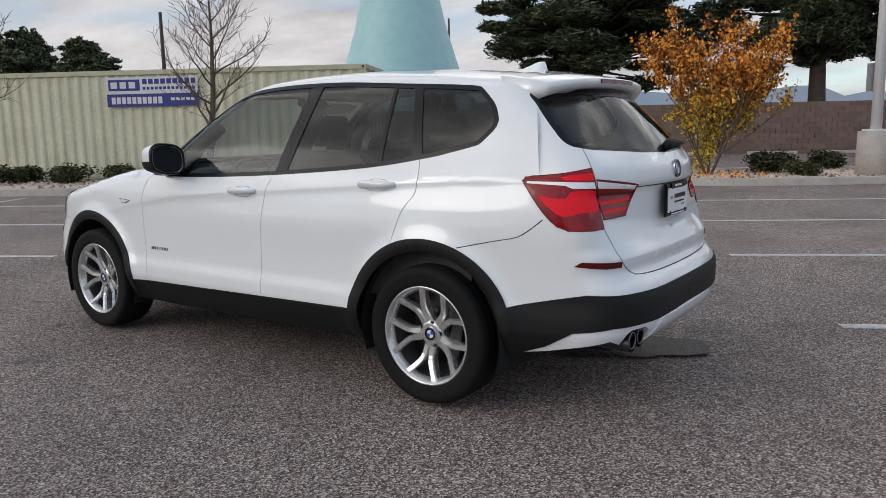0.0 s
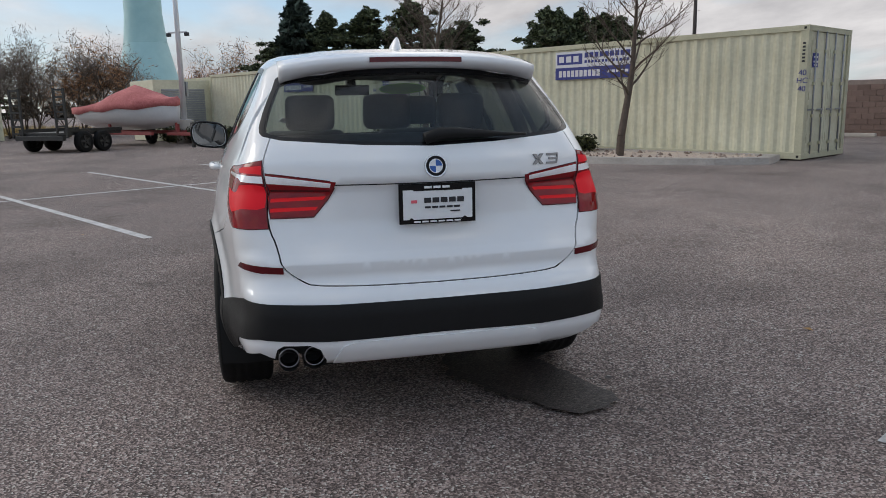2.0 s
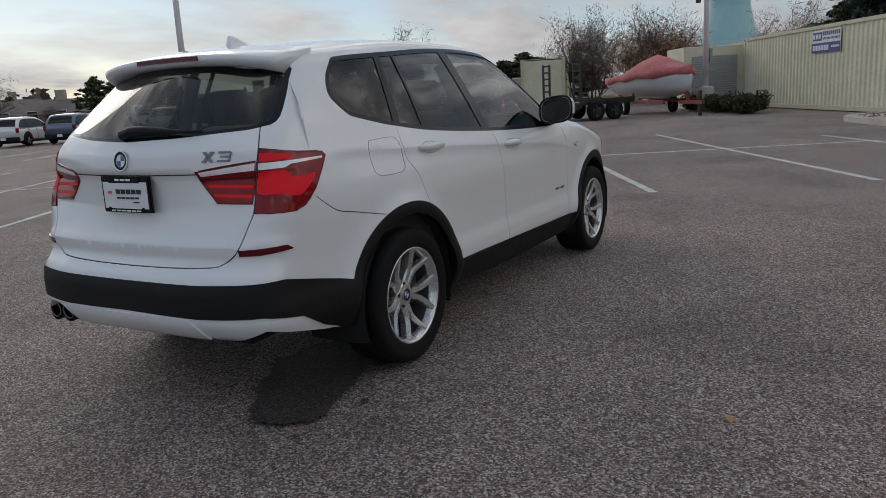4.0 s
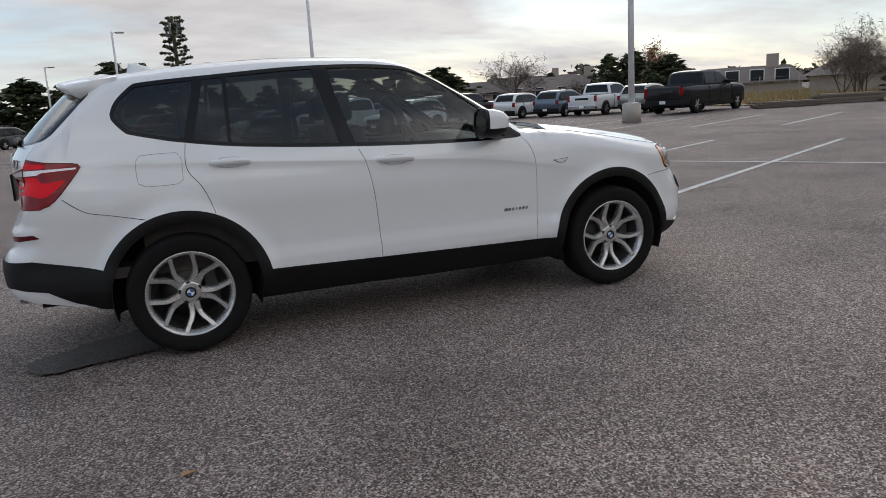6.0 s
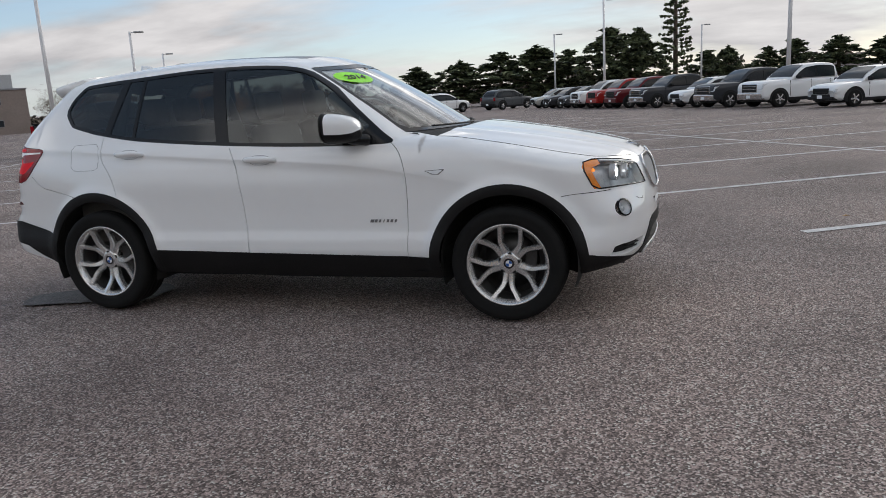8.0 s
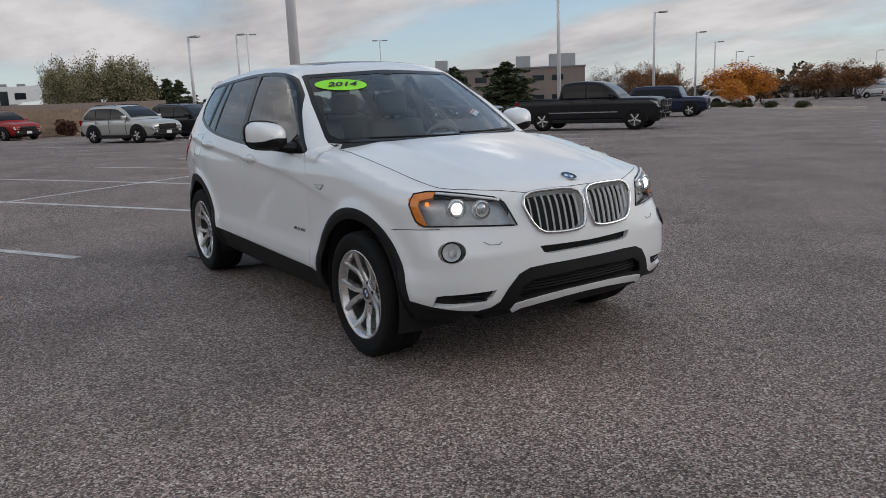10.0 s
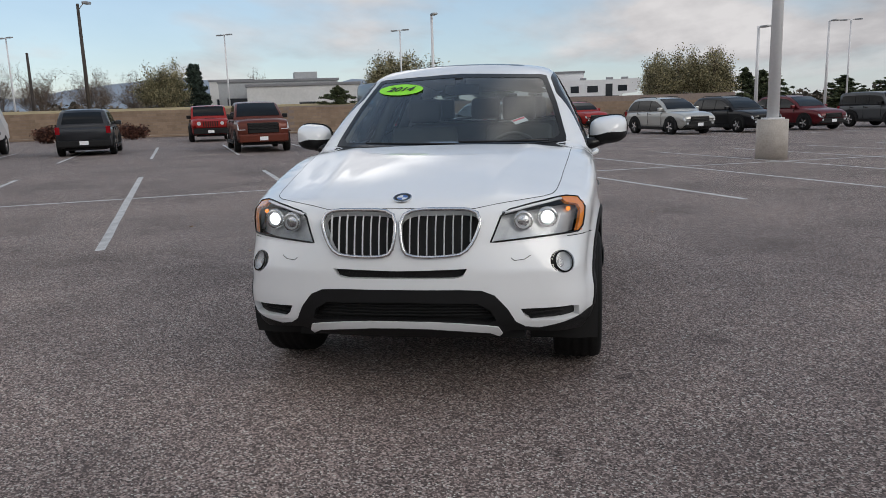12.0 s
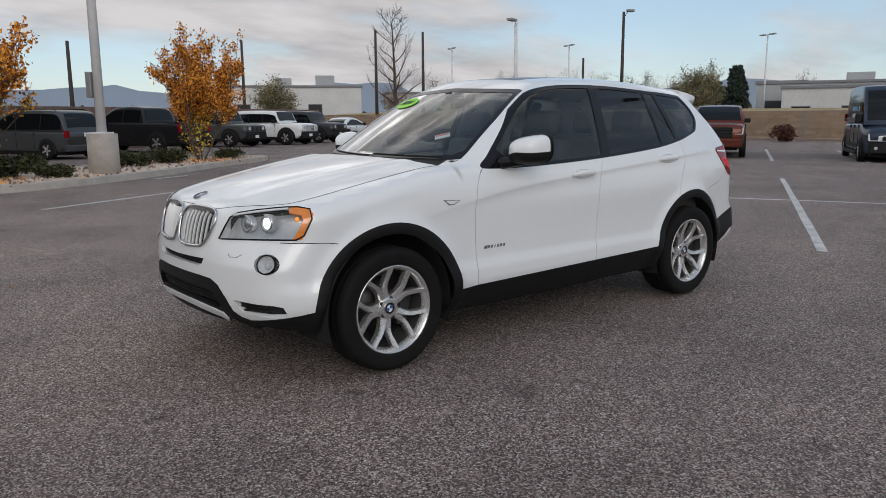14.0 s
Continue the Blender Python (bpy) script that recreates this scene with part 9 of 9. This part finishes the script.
for k, (x, y, w, h) in enumerate(((-17.6, -25.6, 1.1, 0.5), (-19.3, -27.6, 1.2, 0.5), (-18.6, -29.5, 1.0, 0.5), (-20.6, -32.0, 1.1, 0.5), (-24.8, 46.2, 1.2, 0.6), (-28.0, 47.8, 1.4, 0.6), (-32.0, 50.2, 1.4, 0.6), (-36.0, 52.6, 1.4, 0.6))):
    shrub(x, y, w, h, k, SHRUB_GREEN, "small shrub on a kerbed island")
for k, (x, y, w, h) in enumerate(((-23.4, -30.4, 1.9, 1.0), (-25.2, -32.2, 1.3, 0.8), (-33.3, -28.5, 1.7, 1.1), (-36.7, -25.5, 1.6, 1.0), (-46.6, -2.5, 1.5, 1.0), (-49.5, 4.7, 1.6, 1.2), (-40.0, -12.6, 1.7, 1.1), (-38.6, -17.0, 1.6, 1.1), (-41.2, -9.5, 0.9, 0.7), (-47.6, 1.6, 0.8, 0.6))):
    shrub(x, y, w, h, k, SHRUB_RED, "round red-brown shrub before the retaining wall", 0.0)

# ---- far buildings ----
STUCCO = material("pale_stucco", (0.62, 0.615, 0.60), 0.85, vary=0.12, scale=0.5)
STUCCO_GREY = material("grey_stucco", (0.40, 0.41, 0.42), 0.85, vary=0.12, scale=0.5)
BROWN_WALL = material("brown_office_wall", (0.23, 0.19, 0.17), 0.85, vary=0.15, scale=0.4)
HOUSE_WALL = material("beige_siding", (0.36, 0.31, 0.27), 0.85, vary=0.12, scale=0.6)
SHINGLE = material("grey_brown_shingles", (0.15, 0.125, 0.115), 0.9, vary=0.25, scale=2)
DARK_PANE = material("dark_window_pane", (0.02, 0.024, 0.03), 0.1)
TRIM_GREY = material("grey_trim", (0.22, 0.22, 0.23), 0.7, vary=0.1)
WHITE_SHEET = material("white_sheet_panel", (0.74, 0.74, 0.75), 0.4, vary=0.05, scale=0.6)


def flat_building(a, b, top, depth, wall_mat, label, rows=1, every=4.0, pane=(1.6, 1.2), boxes_=()):
    """A flat-roofed building: its front runs from a to b, seen from the right of that way."""
    a, b = Vector((*b, 0)), Vector((*a, 0))
    L = (b - a).length
    g = min(gz(a.x, a.y), gz(b.x, b.y))
    H = top - g
    ob = empty("commercial_building", pose(a.x, a.y, g, 0, 0, math.degrees(math.atan2(b.y - a.y, b.x - a.x))), label, "building", "far buildings")
    part("wall", box(0, L, 0, depth, -0.3, H), wall_mat, ob)
    part("parapet", box(-0.15, L + 0.15, -0.15, depth + 0.15, H, H + 0.25, 0.02), TRIM_GREY, ob)
    for r in range(rows):
        z = (r + 0.5) * H / rows
        for i in range(int(L / every)):
            w = part("window", box(i * every + 0.8, i * every + 0.8 + pane[0], -0.06, 0.02, z - pane[1] / 2, z + pane[1] / 2), TRIM_GREY, ob)
            part("pane", box(i * every + 0.88, i * every + 0.72 + pane[0], -0.075, -0.05, z - pane[1] / 2 + 0.08, z + pane[1] / 2 - 0.08), DARK_PANE, w)
    for x, w, h in boxes_:
        x = L - x - w
        part("rooftop_unit", box(x, x + w, 2.0, 2.0 + w, H + 0.25, H + 0.25 + h, 0.05), STUCCO_GREY, ob)
    return ob


flat_building((-95.4, 94.9), (-112.3, 73.7), 5.0, 14, BROWN_WALL, "brown flat-roofed office building with rooftop boxes", 2, 3.4, (2.2, 1.1), ((1.5, 4.5, 2.2), (9.5, 2.6, 2.0), (24.5, 2.2, 1.8)))
flat_building((-114.5, 1.5), (-114.0, -12.5), 5.0, 10, STUCCO_GREY, "pale grey commercial building beyond the street", 1, 4.6, (3.0, 1.2))
flat_building((-67.0, -20.0), (-63.5, -30.0), 3.7, 8, STUCCO, "low white building beyond the wall", 1, 4.0, (1.6, 1.0))
flat_building((-59.5, -53.5), (-46.0, -66.5), 4.0, 12, STUCCO, "long white low building with a flat roof", 1, 5.0, (2.4, 1.0), ((4, 2, 0.9), (10, 1.6, 0.8)))
flat_building((-95.2, -43.1), (-93.0, -48.5), 5.6, 8, STUCCO, "white building seen between the trees", 1, 3.0)
flat_building((-94.8, 1.5), (-94.2, -9.5), 4.9, 8, WHITE_SHEET, "white commercial building behind the camper", 1, 3.2, (1.8, 1.2))
flat_building((-45.8, -70.9), (-33.0, -78.5), 4.9, 10, STUCCO, "white flat-roofed building past the block wall", 1, 4.0, (1.6, 1.2), ((3, 2.2, 1.2), (8, 1.6, 0.9)))
flat_building((61.5, -97.8), (55.0, -101.8), 4.1, 8, BROWN_WALL, "low brown house beyond the block wall", 1, 3.0)
flat_building((-76.0, -25.0), (-71.0, -36.5), 4.5, 8, STUCCO_GREY, "grey and white workshop building beyond the wall", 1, 3.8, (2.2, 1.6), ((2, 2.5, 0.8),))


def camper(x, y, heading, length, label):
    """A long white travel trailer with a raised nose."""
    ob = empty("camper_trailer", pose(x, y, gz(x, y) + 1.55, 0, 0, heading), label, "camper", "white campers")
    H = 3.1
    out = [(-length / 2, 0.5), (-length / 2, H - 0.2), (-length / 2 + 0.3, H), (length / 2 - 2.4, H), (length / 2 - 0.2, H + 0.1), (length / 2, H - 0.6), (length / 2 - 0.5, 1.5), (length / 2 - 2.2, 1.35), (length / 2 - 2.5, 0.5)]
    v = [(px_, s * 1.22, pz) for s in (-1, 1) for px_, pz in out]
    n = len(out)
    put("body", mesh("body", v, [tuple(range(n)), tuple(range(2 * n - 1, n - 1, -1))] + [(i, n + i, n + (i + 1) % n, (i + 1) % n) for i in range(n)], False), WHITE_SHEET, ob)
    for s in (-1, 1):
        for x0, w, z0, h in ((-0.42, 0.11, 1.6, 0.8), (-0.2, 0.14, 1.6, 0.8), (0.04, 0.09, 0.7, 1.9), (0.2, 0.12, 1.7, 0.7)):
            part("window", box(x0 * length, (x0 + w) * length, s * 1.235 - 0.012, s * 1.235 + 0.012, z0, z0 + h), DARK_PANE, ob)
        part("stripe", box(-length / 2 + 0.1, length / 2 - 2.6, s * 1.23 - 0.008, s * 1.23 + 0.008, 0.95, 1.2), TRIM_GREY, ob)
        for xx in (-0.9, 0.15):
            part("wheel", cyl(bmesh.new(), pose(xx, s * 1.05 - 0.1, 0.0, -90), 0.38, 0.38, 0.2, 14), RUBBER, ob)
    for xx in (-0.25, 0.1, 0.3):
        part("roof_unit", box(xx * length - 0.4, xx * length + 0.4, -0.35, 0.35, H, H + 0.3, 0.05), TRIM_GREY, ob)
    return ob


camper(-92.8, 3.7, 92, 9.2, "long white fifth-wheel camper parked beyond the wall")


def gabled_house(x, y, heading, long, deep, wall_h, roof_h, label, chimney=True):
    ob = empty("house", pose(x, y, gz(x, y), 0, 0, heading), label, "house", "far houses")
    part("wall", box(-long / 2, long / 2, -deep / 2, deep / 2, -0.3, wall_h), HOUSE_WALL, ob)
    e = 0.5
    v = [(sx * (long / 2 + e), sy * (deep / 2 + e), wall_h - 0.1) for sx in (-1, 1) for sy in (-1, 1)] + [(-long / 2 + 0.8, 0, wall_h + roof_h), (long / 2 - 0.8, 0, wall_h + roof_h)]
    roof = put("roof", mesh("roof", v, [(0, 2, 5, 4), (1, 4, 5, 3), (0, 4, 1), (2, 3, 5), (0, 1, 3, 2)], False), SHINGLE, ob)
    if chimney:
        part("chimney", box(long * 0.2, long * 0.2 + 1.0, -0.4, 0.5, wall_h + roof_h * 0.4, wall_h + roof_h + 1.0, 0.03), HOUSE_WALL, roof)
    for i in range(4):
        w = part("window", box(-long * 0.4 + i * long * 0.22, -long * 0.4 + i * long * 0.22 + 1.2, -deep / 2 - 0.06, -deep / 2 + 0.02, 1.0, 2.2), WHITE_SHEET, ob)
        part("pane", box(-long * 0.4 + i * long * 0.22 + 0.08, -long * 0.4 + i * long * 0.22 + 1.12, -deep / 2 - 0.075, -deep / 2 - 0.05, 1.08, 2.12), DARK_PANE, w)
    return ob


for x, y, hd, lg, dp, wh, rh, lb in ((47.0, 104.5, -25, 13, 9, 2.0, 1.9, "beige house with a hipped shingle roof and chimney"), (55.0, 100.5, -28, 15, 9, 2.2, 2.0, "long beige house with a brown shingle roof"), (63.0, 93.5, -35, 14, 9, 2.1, 1.7, "low beige house behind the trees"), (38.0, 100.0, -20, 11, 8, 1.7, 1.7, "small house with a brown shingle roof"),
                                    (52.0, 23.5, 113, 11, 7, 1.2, 0.9, "long low house with a brown roof past the field"), (48.0, 33.5, 120, 10, 7, 1.4, 1.0, "low brown-roofed house past the dry field"), (49.5, 50.0, -42, 9, 7, 1.2, 1.3, "pale house with a chimney past the field"), (48.0, 79.0, -50, 13, 8, 1.9, 1.5, "low grey-brown house at the lot's edge"), (24.0, 112.0, -10, 14, 9, 1.4, 1.5, "far house with a low brown roof")):
    gabled_house(x, y, hd, lg, dp, wh, rh, lb)

# tall mast dressed as a pine, with antennas near its top
MX, MY = 3.2, 89.4
mg = gz(MX, MY)
mh = 12.0 - mg
mono = empty("antenna_mast", pose(MX, MY, mg), "tall antenna mast dressed as a sparse pine", "antenna mast")
part("pole", cyl(bmesh.new(), Matrix(), 0.30, 0.17, mh, 12), BARK, mono, "", True)
rng = np.random.default_rng(77)
ms, mc = [], []
for k in range(64):
    f = k / 63
    z = mh * (0.22 + 0.76 * f)
    a = k * 2.399
    reach = 2.3 * (1 - 0.55 * f) * rng.uniform(0.75, 1.1)
    b, e = Vector((0, 0, z)), Vector((math.cos(a) * reach, math.sin(a) * reach, z + 0.15))
    ms.append((b, e, 0.035, 0.012, 1))
    mc += [(b.lerp(e, g), 0.22, 0.6) for g in (0.45, 0.75, 1.0)]
put("mast_branch", wood_mesh("mast_branch", ms), BARK, mono)
put("mast_needles", leaf_mesh("mast_needles", blobs(rng, mc, 20), 0.20, rng, 2.2), PINE_GREEN, mono)
for k in range(6):
    a = k * 1.047
    part("antenna", box(0.75 * math.cos(a) - 0.13, 0.75 * math.cos(a) + 0.13, 0.75 * math.sin(a) - 0.13, 0.75 * math.sin(a) + 0.13, mh - 2.3, mh - 0.7, 0.03), TRIM_GREY, mono)

# far woods all round, and a faint mountain ridge to the south-west
rng = np.random.default_rng(91)
cl = []
for k in range(900):
    a = rng.uniform(0, 6.2832)
    d = rng.uniform(170, 260)
    if 0.95 < a < 2.3:
        d *= 0.78
    x, y = d * math.cos(a), d * math.sin(a)
    hh = rng.uniform(1.5, 6.5) * (0.75 + 0.5 * noise.noise((x * 0.02, y * 0.02, 0)))
    cl.append(((x, y, gz(x, y) + hh * 0.45), max(hh * 0.75, 1.4), rng.uniform(0.6, 1.0)))
WOODS = leafy("far_woods_leaves", (0.055, 0.050, 0.038), (0.15, 0.125, 0.10), 0.9)
o = put("far_woods", leaf_mesh("far_woods", blobs(rng, cl, 90), 1.1, rng, 1.5), WOODS)
tagged(o, "low belt of bare and brown trees on the horizon", "woods", "", "stuff")
# distance haze is mixed into the ridge's own colour
RIDGE = material("hazy_blue_ridge", (0.24, 0.29, 0.36), 1.0, vary=0.08, scale=0.001)
rv = []
for i in range(81):
    a = radians(-165 + i * 1.5)
    h = 60 + 70 * (0.5 + noise.noise((i * 0.16, 2.0, 0))) + 25 * noise.noise((i * 0.7, 5.0, 0))
    rv += [(2600 * math.cos(a), 2600 * math.sin(a), -40), (2650 * math.cos(a), 2650 * math.sin(a), max(h, 20))]
tagged(put("mountain_ridge", mesh("mountain_ridge", rv, [(2 * i, 2 * i + 2, 2 * i + 3, 2 * i + 1) for i in range(80)]), RIDGE), "faint blue mountain ridge on the horizon", "mountains", "", "structure")
